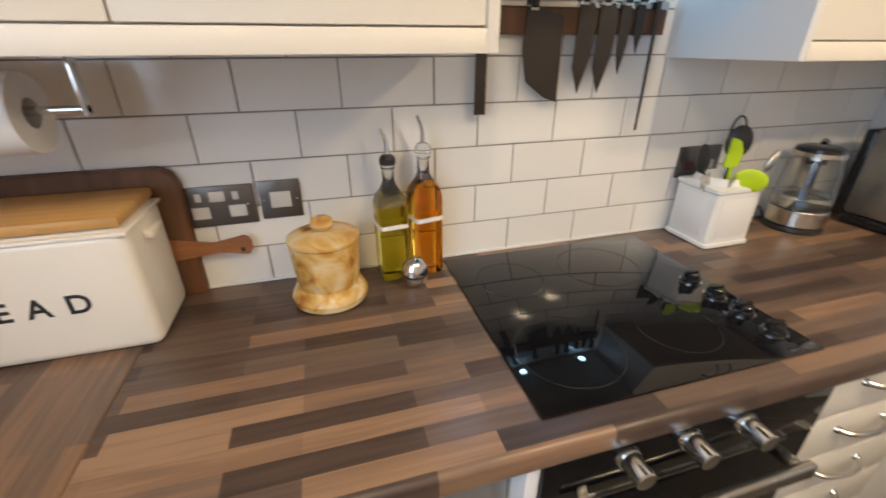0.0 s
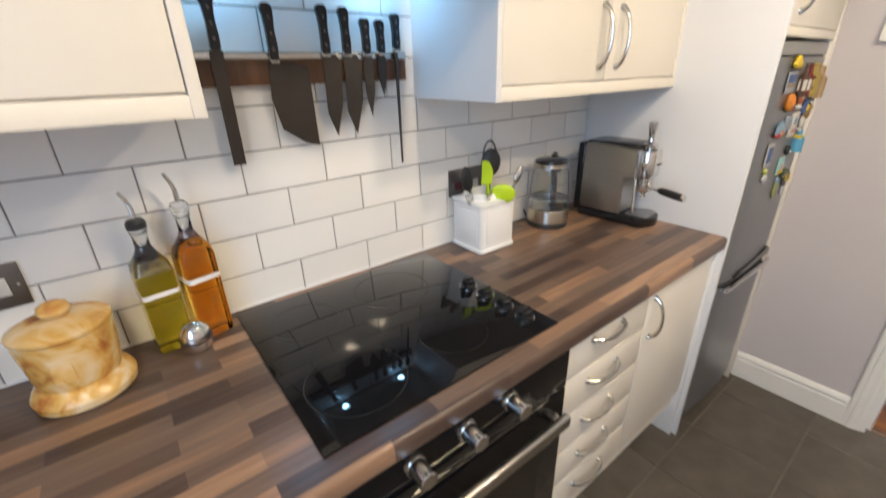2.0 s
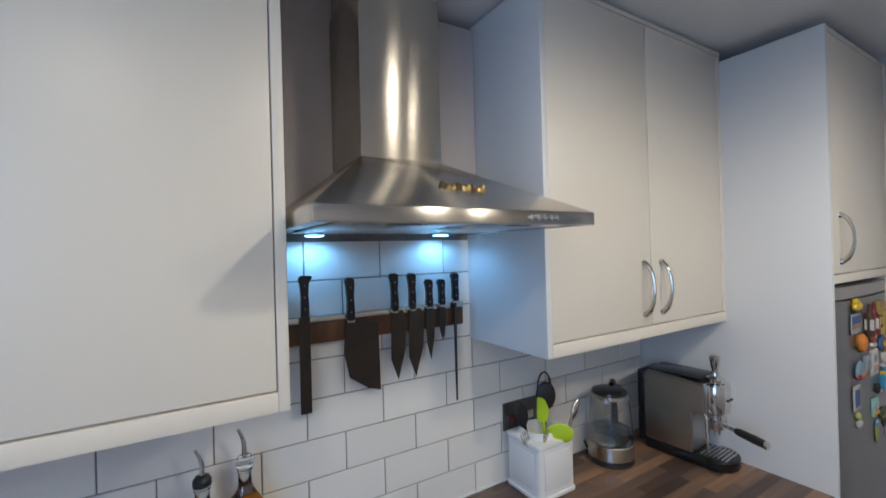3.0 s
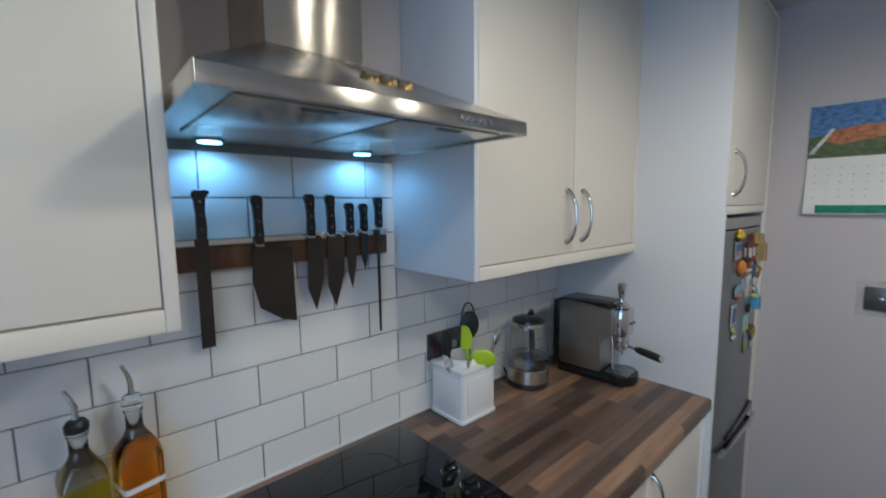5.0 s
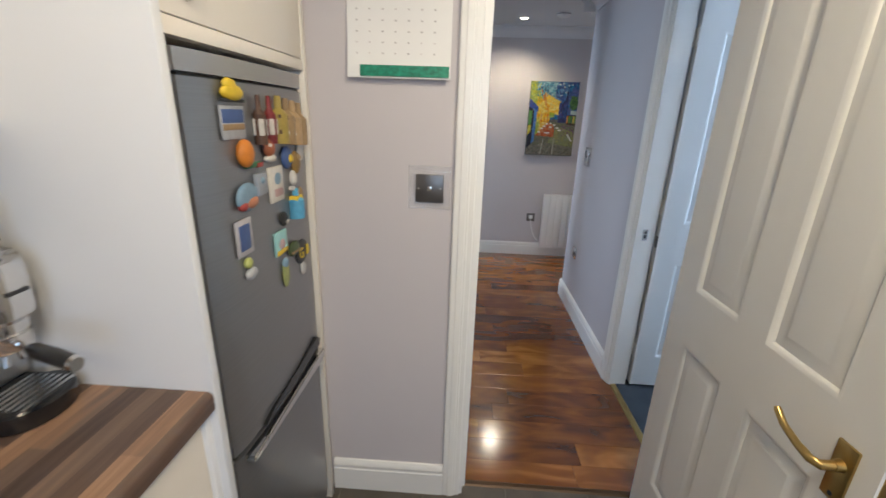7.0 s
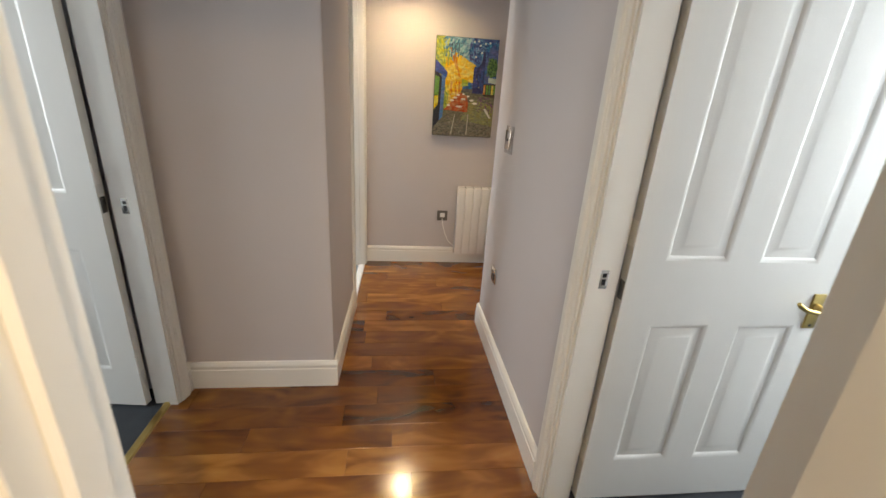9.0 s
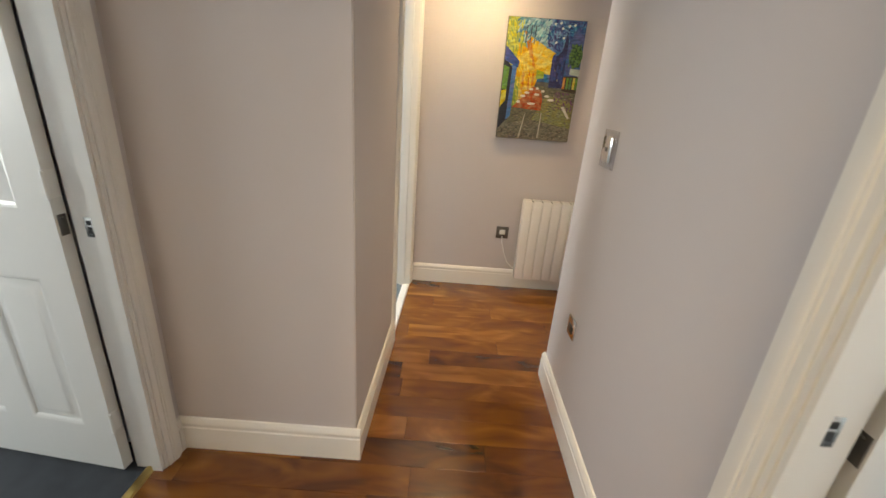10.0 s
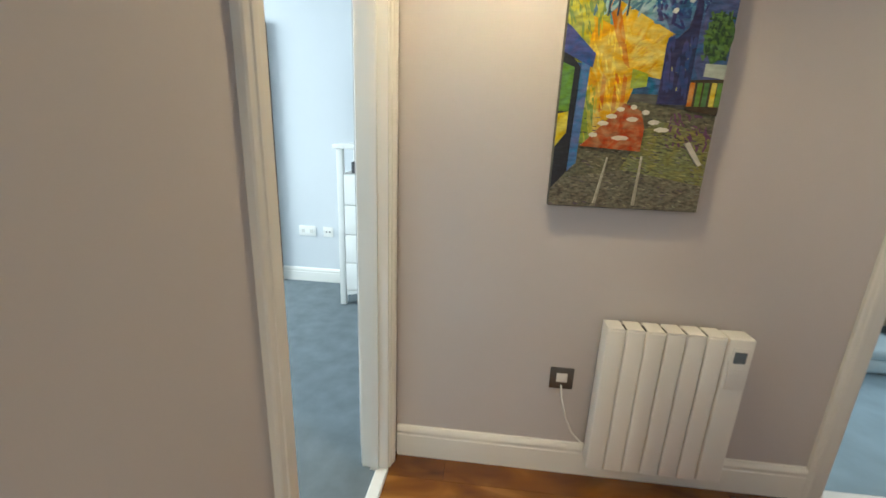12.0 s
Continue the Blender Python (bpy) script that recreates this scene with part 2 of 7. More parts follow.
LEDGLOW = glowing("led_glass", (0.45, 0.80, 1.0), 14)
WORKTOP = wood_staves("walnut_block_worktop", False, 0.27, 0.037,
                      [(0.0, (0.051, 0.034, 0.027)), (0.35, (0.108, 0.070, 0.051)), (0.62, (0.159, 0.107, 0.076)),
                       (0.82, (0.241, 0.142, 0.084)), (1.0, (0.330, 0.203, 0.121))], 0.30, 0.70)
WORKTOP_Y = wood_staves("walnut_block_worktop_return", True, 0.27, 0.037,
                        [(0.0, (0.051, 0.034, 0.027)), (0.35, (0.108, 0.070, 0.051)), (0.62, (0.159, 0.107, 0.076)),
                         (0.82, (0.241, 0.142, 0.084)), (1.0, (0.330, 0.203, 0.121))], 0.30, 0.70)
PLANK = wood_staves("oiled_hardwood_plank", True, 1, 1,
                    [(0.0, (0.052, 0.015, 0.005)), (0.22, (0.115, 0.034, 0.006)), (0.6, (0.215, 0.073, 0.010)),
                     (1.0, (0.39, 0.170, 0.034))], 0.17, 0.16, 0.4, True, 0.02)


def onyx():
    m = material("banded_onyx", (0.62, 0.44, 0.2), 0.22, 0, 0.5)
    nt = m.node_tree
    tex = nt.nodes.new("ShaderNodeTexCoord")
    n = nt.nodes.new("ShaderNodeTexNoise")
    n.inputs["Scale"].default_value, n.inputs["Detail"].default_value, n.inputs["Distortion"].default_value = 13, 6, 1.4
    nt.links.new(tex.outputs["Object"], n.inputs["Vector"])
    r = nt.nodes.new("ShaderNodeValToRGB")
    r.color_ramp.elements[0].position, r.color_ramp.elements[0].color = 0.30, (0.34, 0.10, 0.02, 1)
    r.color_ramp.elements[1].position, r.color_ramp.elements[1].color = 0.66, (0.72, 0.60, 0.38, 1)
    e = r.color_ramp.elements.new(0.46)
    e.color = (0.62, 0.38, 0.10, 1)
    nt.links.new(n.outputs["Fac"], r.inputs[0])
    nt.links.new(r.outputs[0], nt.nodes["Principled BSDF"].inputs["Base Color"])
    return m


ONYX = onyx()
PLAIN = {}


def plain(r, g, b, rough=0.5):
    """A small painted or printed colour, with a little mottling."""
    key = (r, g, b, rough)
    if key not in PLAIN:
        PLAIN[key] = material("painted_colour", (r, g, b), rough, 0, 0.4, 60, 0.10)
    return PLAIN[key]


# ---- building helpers ----
def box(bm, x0, x1, y0, y1, z0, z1, bevel=0.0, segments=2):
    made = bmesh.ops.create_cube(bm, size=1)["verts"]
    for v in made:
        v.co = Vector(((x0 + x1) / 2 + v.co.x * (x1 - x0), (y0 + y1) / 2 + v.co.y * (y1 - y0), (z0 + z1) / 2 + v.co.z * (z1 - z0)))
    if bevel:
        edges = list({e for v in made for e in v.link_edges})
        bmesh.ops.bevel(bm, geom=edges, offset=bevel, segments=segments, affect="EDGES", profile=0.5)
    return bm


def rod(bm, a, b, r, r2=None, segments=16):
    """A straight round bar from a to b."""
    a, b = Vector(a), Vector(b)
    m = Matrix.Translation((a + b) / 2) @ (b - a).to_track_quat("Z", "Y").to_matrix().to_4x4()
    bmesh.ops.create_cone(bm, cap_ends=True, segments=segments, radius1=r, radius2=r if r2 is None else r2, depth=(b - a).length, matrix=m)
    return bm


def tube(bm, points, r, segments=10):
    """A round bar bent through points, with closed ends."""
    pts = [Vector(p) for p in points]
    rings = []
    side = None
    for i, p in enumerate(pts):
        d = (pts[min(i + 1, len(pts) - 1)] - pts[max(i - 1, 0)]).normalized()
        if side is None:
            side = d.orthogonal().normalized()
        side = (side - d * side.dot(d)).normalized()
        up = d.cross(side)
        rr = r[i] if isinstance(r, (list, tuple)) else r
        rings.append([bm.verts.new(p + (side * math.cos(k * math.tau / segments) + up * math.sin(k * math.tau / segments)) * rr) for k in range(segments)])
    for a, b in zip(rings, rings[1:]):
        for k in range(segments):
            bm.faces.new((a[k], a[(k + 1) % segments], b[(k + 1) % segments], b[k]))
    bm.faces.new(rings[0][::-1])
    bm.faces.new(rings[-1])
    return bm


def turned(bm, profile, cx=0, cy=0, segments=32, close=True):
    """A turned shape from (radius, z) pairs, about an upright axis."""
    rings = []
    for r, z in profile:
        rings.append([bm.verts.new((cx + r * math.cos(k * math.tau / segments), cy + r * math.sin(k * math.tau / segments), z)) for k in range(segments)])
    for a, b in zip(rings, rings[1:]):
        for k in range(segments):
            bm.faces.new((a[k], a[(k + 1) % segments], b[(k + 1) % segments], b[k]))
    if close:
        bm.faces.new(rings[0][::-1])
        bm.faces.new(rings[-1])
    return bm


def prism(bm, outline, axis, lo, hi):
    """An outline of (a, b) pairs drawn out along an axis from lo to hi."""
    def at(a, b, c):
        return {"x": (c, a, b), "y": (a, c, b), "z": (a, b, c)}[axis]
    f = [bm.verts.new(at(a, b, lo)) for a, b in outline]
    g = [bm.verts.new(at(a, b, hi)) for a, b in outline]
    n = len(outline)
    bm.faces.new(f)
    bm.faces.new(g[::-1])
    for k in range(n):
        bm.faces.new((f[k], g[k], g[(k + 1) % n], f[(k + 1) % n]))
    bmesh.ops.recalc_face_normals(bm, faces=bm.faces[:])
    return bm


def mesh_of(name, bm, mat, smooth=True):
    bmesh.ops.recalc_face_normals(bm, faces=bm.faces[:])
    me = bpy.data.meshes.new(name)
    bm.to_mesh(me)
    bm.free()
    if smooth:
        me.shade_smooth()
        me.set_sharp_from_angle(angle=radians(32))
    me.materials.append(mat)
    return me


def B(*args, **kw):
    return box(bmesh.new(), *args, **kw)


def part(name, bm, mat, parent, label=""):
    ob = new(name, mesh_of(name, bm, mat))
    ob.parent = parent
    if label:
        tagged(ob, label)
    return ob


def thing(name, label, category, group="", kind=""):
    return tagged(new(name), label, category, group, kind)


def settle(root, x, y, z, rz=0.0):
    """Moves the origin of a thing that was drawn in world places to its base."""
    done = set()
    for o in root.children_recursive:
        if o.type == "MESH" and o.data.name not in done:
            done.add(o.data.name)
            o.data.transform(Matrix.Translation((-x, -y, -z)))
    root.location = (x, y, z)
    return root


def structure(name, bm, mat, label, category):
    ob = new(name, mesh_of(name, bm, mat))
    return tagged(ob, label, category, kind="structure")


# ---- plan ----
XE, YT = 2.945, 2.406        # the kitchen's end wall and tiled wall
YR, YL = 0.482, 1.303        # the corridor's two walls
XF = 6.02                    # the hall's far wall
YD = 1.960                   # the wall of the study door
XC = 4.411                   # the lobby's recessed face
XR = 4.980                   # the corner where the hall widens
YS = -1.38                   # the hall's south wall
TH = 0.10
TOP = 2.45


def wall(name, boxes, mat, label):
    bm = bmesh.new()
    for b in boxes:
        box(bm, *b)
    return structure(name, bm, mat, label, "wall")


DOORH = 2.0
# Kitchen
wall("wall_tiled", [(-0.45, 3.04, YT, YT + TH, 0, TOP)], WALL, "painted plaster wall behind the kitchen units")
wall("wall_kitchen_west", [(-0.45, -0.35, -0.5, 0.13, 0, TOP), (-0.45, -0.35, 1.37, YT, 0, TOP), (-0.45, -0.35, 0.13, 1.37, 0, 1.05), (-0.45, -0.35, 0.13, 1.37, 2.15, TOP)], WALL, "plain painted kitchen wall with a window opening")
wall("wall_kitchen_south", [(-0.35, XE, -0.5, -0.4, 0, TOP)], WALL, "plain painted kitchen wall")
KD0, KD1 = 0.572, 1.298       # clear opening of the kitchen door
wall("wall_kitchen_end", [(XE, XE + TH, KD1 + 0.03, YT, 0, TOP), (XE, XE + TH, -0.5, KD0 - 0.03, 0, TOP), (XE, XE + TH, KD0 - 0.03, KD1 + 0.03, DOORH + 0.03, TOP)], WALL, "mauve-grey painted wall beside the hall doorway")
# Lobby and corridor
RD0, RD1 = 3.11, 3.734       # right-hand door
LD0, LD1 = 3.66, 4.300       # left-hand door
wall("wall_corridor_right", [(XE + TH, RD0 - 0.03, YR - TH, YR, 0, TOP), (RD1 + 0.03, XR, YR - TH, YR, 0, TOP), (RD0 - 0.03, RD1 + 0.03, YR - TH, YR, DOORH + 0.03, TOP)], WALL, "mauve-grey painted corridor wall")
wall("wall_corridor_turn", [(XR - TH, XR, YS, YR - TH, 0, TOP)], WALL, "mauve-grey painted wall at the turn of the hall")
wall("wall_lobby_left", [(XE + TH, LD0 - 0.03, YD, YD + TH, 0, TOP), (LD1 + 0.03, XC + TH, YD, YD + TH, 0, TOP), (LD0 - 0.03, LD1 + 0.03, YD, YD + TH, DOORH + 0.03, TOP)], WALL, "mauve-grey painted lobby wall")
BD0, BD1 = 5.245, 5.920      # bedroom door
SKEW = pose(XC, YL, 0, 0, 0, -1.5) @ pose(-XC, -YL, 0)     # the corridor's left wall runs a little out of square
wall("wall_lobby_recess", [(XC, XC + TH, YL + 0.003, YD, 0, TOP)], WALL, "mauve-grey painted wall with an outer corner in the hall")
left_wall = wall("wall_corridor_left", [(XC + 0.006, BD0 - 0.03, YL, YL + TH, 0, TOP), (BD1 + 0.03, XF, YL, YL + TH, 0, TOP), (BD0 - 0.03, BD1 + 0.03, YL, YL + TH, DOORH + 0.03, TOP)], WALL, "mauve-grey painted corridor wall beside the bedroom door")
left_wall.matrix_basis = SKEW
FD0, FD1 = -1.11, -0.378      # lounge door in the far wall
wall("wall_hall_end", [(XF, XF + TH, FD1 + 0.03, YL + TH, 0, TOP), (XF, XF + TH, YS - TH, FD0 - 0.03, 0, TOP), (XF, XF + TH, FD0 - 0.03, FD1 + 0.03, DOORH + 0.03, TOP)], WALL, "mauve-grey painted wall at the end of the hall")
wall("wall_hall_south", [(XR, XF, YS - TH, YS, 0, TOP)], WALL, "plain painted hall wall")
# Rooms seen through the doors
wall("wall_study", [(2.5, 2.6, YT + TH, 4.3, 0, TOP), (4.40, 4.51, YD + TH, 4.3, 0, TOP), (2.6, 3.1, 4.2, 4.3, 0, TOP), (4.3, 4.40, 4.2, 4.3, 0, TOP), (3.1, 4.3, 4.2, 4.3, 0, 0.85), (3.1, 4.3, 4.2, 4.3, 2.1, TOP)], WALL_BLUE, "pale blue-grey painted room wall")
# Unseen east side, thickened up to the leaf to block light from the hinge gap.
wall("wall_bathroom", [(XE, XE + TH, -1.7, -0.5, 0, TOP), (3.790, 3.945, -1.7, YR - TH, 0, TOP), (XE + TH, 3.790, -1.7, -1.6, 0, 0.9), (XE + TH, 3.790, -1.7, -1.6, 2.05, TOP)], WALL_BLUE, "lavender-white painted room wall")
wall("wall_bedroom", [(XC + TH, XC + 2 * TH, YD + TH, 4.9, 0, TOP), (7.87, 7.97, YL, 4.9, 0, TOP), (XF + TH, 7.87, YL, YL + TH, 0, TOP), (XC + TH, 5.6, 4.8, 4.9, 0, TOP), (7.6, 7.87, 4.8, 4.9, 0, TOP), (5.6, 7.6, 4.8, 4.9, 0, 0.85), (5.6, 7.6, 4.8, 4.9, 2.2, TOP)], WALL_BLUE, "pale blue-grey painted bedroom wall")
wall("wall_lounge", [(9.0, 9.1, -2.7, -2.0, 0, TOP), (9.0, 9.1, -0.4, 0.9, 0, TOP), (9.0, 9.1, -2.0, -0.4, 0, 0.85), (9.0, 9.1, -2.0, -0.4, 2.15, TOP), (XF + TH, 9.0, 0.8, 0.9, 0, TOP), (XF, XF + TH, -2.7, YS - TH, 0, TOP), (XF + TH, 9.0, -2.7, -2.6, 0, TOP)], WALL_BLUE, "pale painted lounge wall")

# Floors
structure("floor_kitchen", B(-0.35, XE + 0.05, -0.4, YT, -0.08, -0.004), FLOORGROUT, "grey grouted kitchen floor", "floor")
structure("floor_hall", B(XE + 0.05, XF + 0.05, YS, YD + 0.05, -0.08, -0.012), material("floor_joint", (0.035, 0.015, 0.007), 0.8), "dark hardwood plank hall floor", "floor")
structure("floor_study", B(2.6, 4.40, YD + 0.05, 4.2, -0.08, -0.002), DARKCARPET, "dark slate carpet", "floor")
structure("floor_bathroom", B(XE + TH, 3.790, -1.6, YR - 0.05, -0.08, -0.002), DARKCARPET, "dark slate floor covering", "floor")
structure("floor_bedroom", B(XC + TH, 7.87, YL - 0.004, 4.8, -0.08, -0.001), CARPET, "blue-grey fitted bedroom carpet", "floor")
structure("floor_lounge", B(XF + 0.05, 9.0, -2.6, 0.8, -0.08, -0.002), LOUNGECARPET, "pale blue fitted carpet", "floor")
# Ceilings
structure("ceiling_kitchen", B(-0.45, XE + 0.05, -0.5, YT + TH, CEIL, TOP + 0.05), CEILING_PAINT, "white painted kitchen ceiling", "ceiling")
bm = bmesh.new()
box(bm, XE + 0.05, XF + TH, YS - TH, YL + TH, HCEIL, TOP + 0.05)
box(bm, XE + 0.05, XC + TH, YL + TH, YD + TH, HCEIL, TOP + 0.05)
structure("ceiling_hall", bm, CEILING_PAINT, "white painted hall ceiling", "ceiling")
for nm, b in (("ceiling_study", (2.5, 4.51, YD + TH, 4.3)), ("ceiling_bathroom", (XE, 3.945, -1.7, YR - TH)), ("ceiling_bedroom", (XC + TH, 7.97, YL + TH, 4.9)), ("ceiling_lounge", (XF + TH, 9.1, -2.7, 0.9))):
    structure(nm, B(*b, 2.38, TOP + 0.05), CEILING_PAINT, "white painted ceiling", "ceiling")


# Coving: a quarter-hollow run along a wall line
def coving(name, a, b, inward, z, size=0.09):
    a, b, n = Vector((*a, 0)), Vector((*b, 0)), Vector((*inward, 0))
    prof = [(0, -size), (0.008, -size)]
    for k in range(7):
        t = k / 6 * math.pi / 2
        prof.append((size - (size - 0.008) * math.cos(t) if k else 0.012, -size + (size - 0.008) * math.sin(t)))
    prof += [(size, -0.0), (0, 0)]
    bm = bmesh.new()
    rings = [[bm.verts.new(p + n * u + Vector((0, 0, z + v))) for u, v in prof] for p in (a, b)]
    m = len(prof)
    for k in range(m):
        bm.faces.new((rings[0][k], rings[1][k], rings[1][(k + 1) % m], rings[0][(k + 1) % m]))
    bm.faces.new(rings[0])
    bm.faces.new(rings[1][::-1])
    return structure(name, bm, CEILING_PAINT, "white plaster coving", "coving")


coving("coving_hall_end", (XF, YS), (XF, YL), (-1, 0), HCEIL)
coving("coving_corridor_right", (XE + TH, YR), (XR + 0.09, YR), (0, 1), HCEIL)
coving("coving_corridor_left", (XC - 0.09, YL), (XF - 0.01, YL), (0, -1), HCEIL).matrix_basis = SKEW
coving("coving_recess", (XC, YL - 0.09), (XC, YD), (-1, 0), HCEIL)
coving("coving_turn", (XR, YS), (XR, YR + 0.09), (1, 0), HCEIL)


# Skirting: a board with a stepped, rounded top
def skirting(name, a, b, inward, h=0.137, d=0.017):
    a, b, n = Vector((*a, 0)), Vector((*b, 0)), Vector((*inward, 0))
    prof = [(0, 0), (d, 0), (d, h - 0.040), (d - 0.003, h - 0.036), (d - 0.003, h - 0.026), (d - 0.001, h - 0.022), (d - 0.004, h - 0.010), (d - 0.010, h - 0.002), (0, h)]
    bm = bmesh.new()
    rings = [[bm.verts.new(p + n * u + Vector((0, 0, v))) for u, v in prof] for p in (a, b)]
    m = len(prof)
    for k in range(m):
        bm.faces.new((rings[0][k], rings[1][k], rings[1][(k + 1) % m], rings[0][(k + 1) % m]))
    bm.faces.new(rings[0])
    bm.faces.new(rings[1][::-1])
    return structure(name, bm, GLOSS, "white gloss moulded skirting board", "skirting")


AW = 0.066                   # architrave width
skirting("baseboard_kitchen_end", (XE, KD1 + 0.012 + AW), (XE, 1.80), (-1, 0))
skirting("baseboard_corridor_right", (RD1 + 0.012 + AW, YR), (XR + 0.017, YR), (0, 1))
skirting("baseboard_turn", (XR, YS), (XR, YR + 0.002), (1, 0))
skirting("baseboard_recess", (XC, YL - 0.017), (XC, YD), (-1, 0))
skirting("baseboard_lobby_left", (LD1 + 0.012 + AW, YD), (XC - 0.002, YD), (0, -1))
skirting("baseboard_corridor_left", (XC - 0.002, YL), (BD0 - 0.012 - AW, YL), (0, -1)).matrix_basis = SKEW
skirting("baseboard_hall_end", (XF, FD1 + 0.012 + AW), (XF, YL - 0.058), (-1, 0))
skirting("baseboard_bedroom", (7.87, YL + TH), (7.87, 4.8), (-1, 0), 0.12, 0.015)


# Door casings: lining, stop and moulded architrave; u runs along the wall, v through it
def casing(name, axis, u0, u1, v0, v1, sides, label):
    root = thing(name, label, "door frame", kind="structure")

    def b(ua, ub, va, vb, z0, z1, bevel=0.0):
        return B(ua, ub, va, vb, z0, z1, bevel=bevel) if axis == "x" else B(va, vb, ua, ub, z0, z1, bevel=bevel)
    part("lining", b(u0 - 0.028, u0, v0 - 0.002, v1 + 0.002, 0, DOORH + 0.028), GLOSS, root)
    part("lining", b(u1, u1 + 0.028, v0 - 0.002, v1 + 0.002, 0, DOORH + 0.028), GLOSS, root)
    part("lining", b(u0, u1, v0 - 0.002, v1 + 0.002, DOORH, DOORH + 0.028), GLOSS, root)
    # the stop stands at the side away from the room that the door opens into
    vm = (v0 + v1) / 2 if len(sides) > 1 else (v0 + 0.021 if sides[0] < 0 else v1 - 0.021)
    part("door_stop", b(u0, u0 + 0.012, vm - 0.017, vm + 0.017, 0, DOORH), GLOSS, root)
    part("door_stop", b(u1 - 0.012, u1, vm - 0.017, vm + 0.017, 0, DOORH), GLOSS, root)
    # (across, out of the wall) from the opening outwards
    profile = [(0.0, 0.0), (0.0, 0.008), (0.003, 0.0105), (0.018, 0.0115), (0.0195, 0.0145), (0.026, 0.0150), (0.0275, 0.0175),
               (0.036, 0.0195), (0.046, 0.0190), (0.0475, 0.0165), (0.062, 0.0160), (AW, 0.013), (AW, 0.0)]
    for side in sides:
        v = v0 if side < 0 else v1
        top = DOORH + 0.012
        for u, way in ((u0 - 0.012, -1), (u1 + 0.012, 1)):
            bm = bmesh.new()
            rings = []
            for high in (0, 1):
                ring = []
                for p, q in profile:
                    z = top + p if high else 0.0
                    uu, vv = u + way * p, v + side * (q - 0.001)
                    ring.append(bm.verts.new((uu, vv, z) if axis == "x" else (vv, uu, z)))
                rings.append(ring)
            n = len(profile)
            for k in range(n):
                bm.faces.new((rings[0][k], rings[1][k], rings[1][(k + 1) % n], rings[0][(k + 1) % n]))
            bm.faces.new(rings[0])
            bm.faces.new(rings[1][::-1])
            part("architrave", bm, GLOSS, root)
        bm = bmesh.new()
        rings = []
        for u, way in ((u0 - 0.012, -1), (u1 + 0.012, 1)):
            ring = []
            for p, q in profile:
                uu, vv, z = u + way * p, v + side * (q - 0.001), top + p
                ring.append(bm.verts.new((uu, vv, z) if axis == "x" else (vv, uu, z)))
            rings.append(ring)
        for k in range(n):
            bm.faces.new((rings[0][k], rings[1][k], rings[1][(k + 1) % n], rings[0][(k + 1) % n]))
        bm.faces.new(rings[0])
        bm.faces.new(rings[1][::-1])
        part("architrave", bm, GLOSS, root)
    return root


casing("door_frame_kitchen", "y", KD0, KD1, XE, XE + TH, (-1, 1), "white gloss door frame between kitchen and hall")
casing("door_frame_right", "x", RD0, RD1, YR - TH, YR, (1,), "white gloss door frame in the corridor wall")
casing("door_frame_left", "x", LD0, LD1, YD, YD + TH, (-1,), "white gloss door frame in the lobby wall")
bed_frame = casing("door_frame_bedroom", "x", BD0, BD1, YL, YL + TH, (-1, 1), "white gloss bedroom door frame, door removed")
bed_frame.matrix_basis = SKEW
casing("door_frame_lounge", "y", FD0, FD1, XF, XF + TH, (-1,), "white gloss door frame at the end of the hall")


# Threshold strips
def threshold(name, axis, u0, u1, v, w, mat, label):
    bm = bmesh.new()
    prof = [(-w / 2, -0.001), (-w / 2 + 0.006, 0.005), (w / 2 - 0.006, 0.005), (w / 2, -0.001)]
    if axis == "x":
        prism(bm, [(v + a, b) for a, b in prof], "x", u0, u1)
    else:
        prism(bm, [(v + a, b) for a, b in prof], "y", u0, u1)
    return structure(name, bm, mat, label, "threshold")


threshold("threshold_study", "x", LD0, LD1, YD + 0.052, 0.036, BRASS, "brass carpet strip in a doorway")
threshold("threshold_bathroom", "x", RD0, RD1, YR - 0.03, 0.036, BRASS, "brass carpet strip in a doorway")
threshold("threshold_bedroom", "x", BD0, BD1, YL + 0.02, 0.05, GLOSS, "white painted threshold bar in a doorway").matrix_basis = SKEW
threshold("threshold_lounge", "y", FD0, FD1, XF + 0.02, 0.05, GLOSS, "pale threshold bar in a doorway")
threshold("threshold_kitchen", "y", KD0, KD1, XE + 0.05, 0.030, material("dark_bronze_strip", (0.10, 0.06, 0.03), 0.4, 0.6), "slim bronze threshold bar")


# ---- kitchen units ----
def bow_handle(root, a, b, out, name="handle", r=0.005, depth=0.028):
    """A bowed bar handle with a rosette at each end, standing out from a front."""
    a, b, n = Vector(a), Vector(b), Vector(out)
    bm = bmesh.new()
    pts, radii = [], []
    for k in range(13):
        t = k / 12
        pts.append(a.lerp(b, t) + n * (0.004 + depth * math.sin(math.pi * t) ** 0.55))
        radii.append(r * (1.35 - 0.45 * math.sin(math.pi * t)))
    tube(bm, pts, radii)
    for p in (a, b):
        rod(bm, p - n * 0.001, p + n * 0.006, r * 1.9, r * 1.5)
    return part(name, bm, NICKEL, root, "bowed satin nickel handle")


def door_front(root, x0, x1, y, z0, z1, mat=None, name="door"):
    return part(name, B(x0 + 0.0012, x1 - 0.0012, y, y + 0.018, z0 + 0.0012, z1 - 0.0012, bevel=0.0022), mat or CABINET, root)


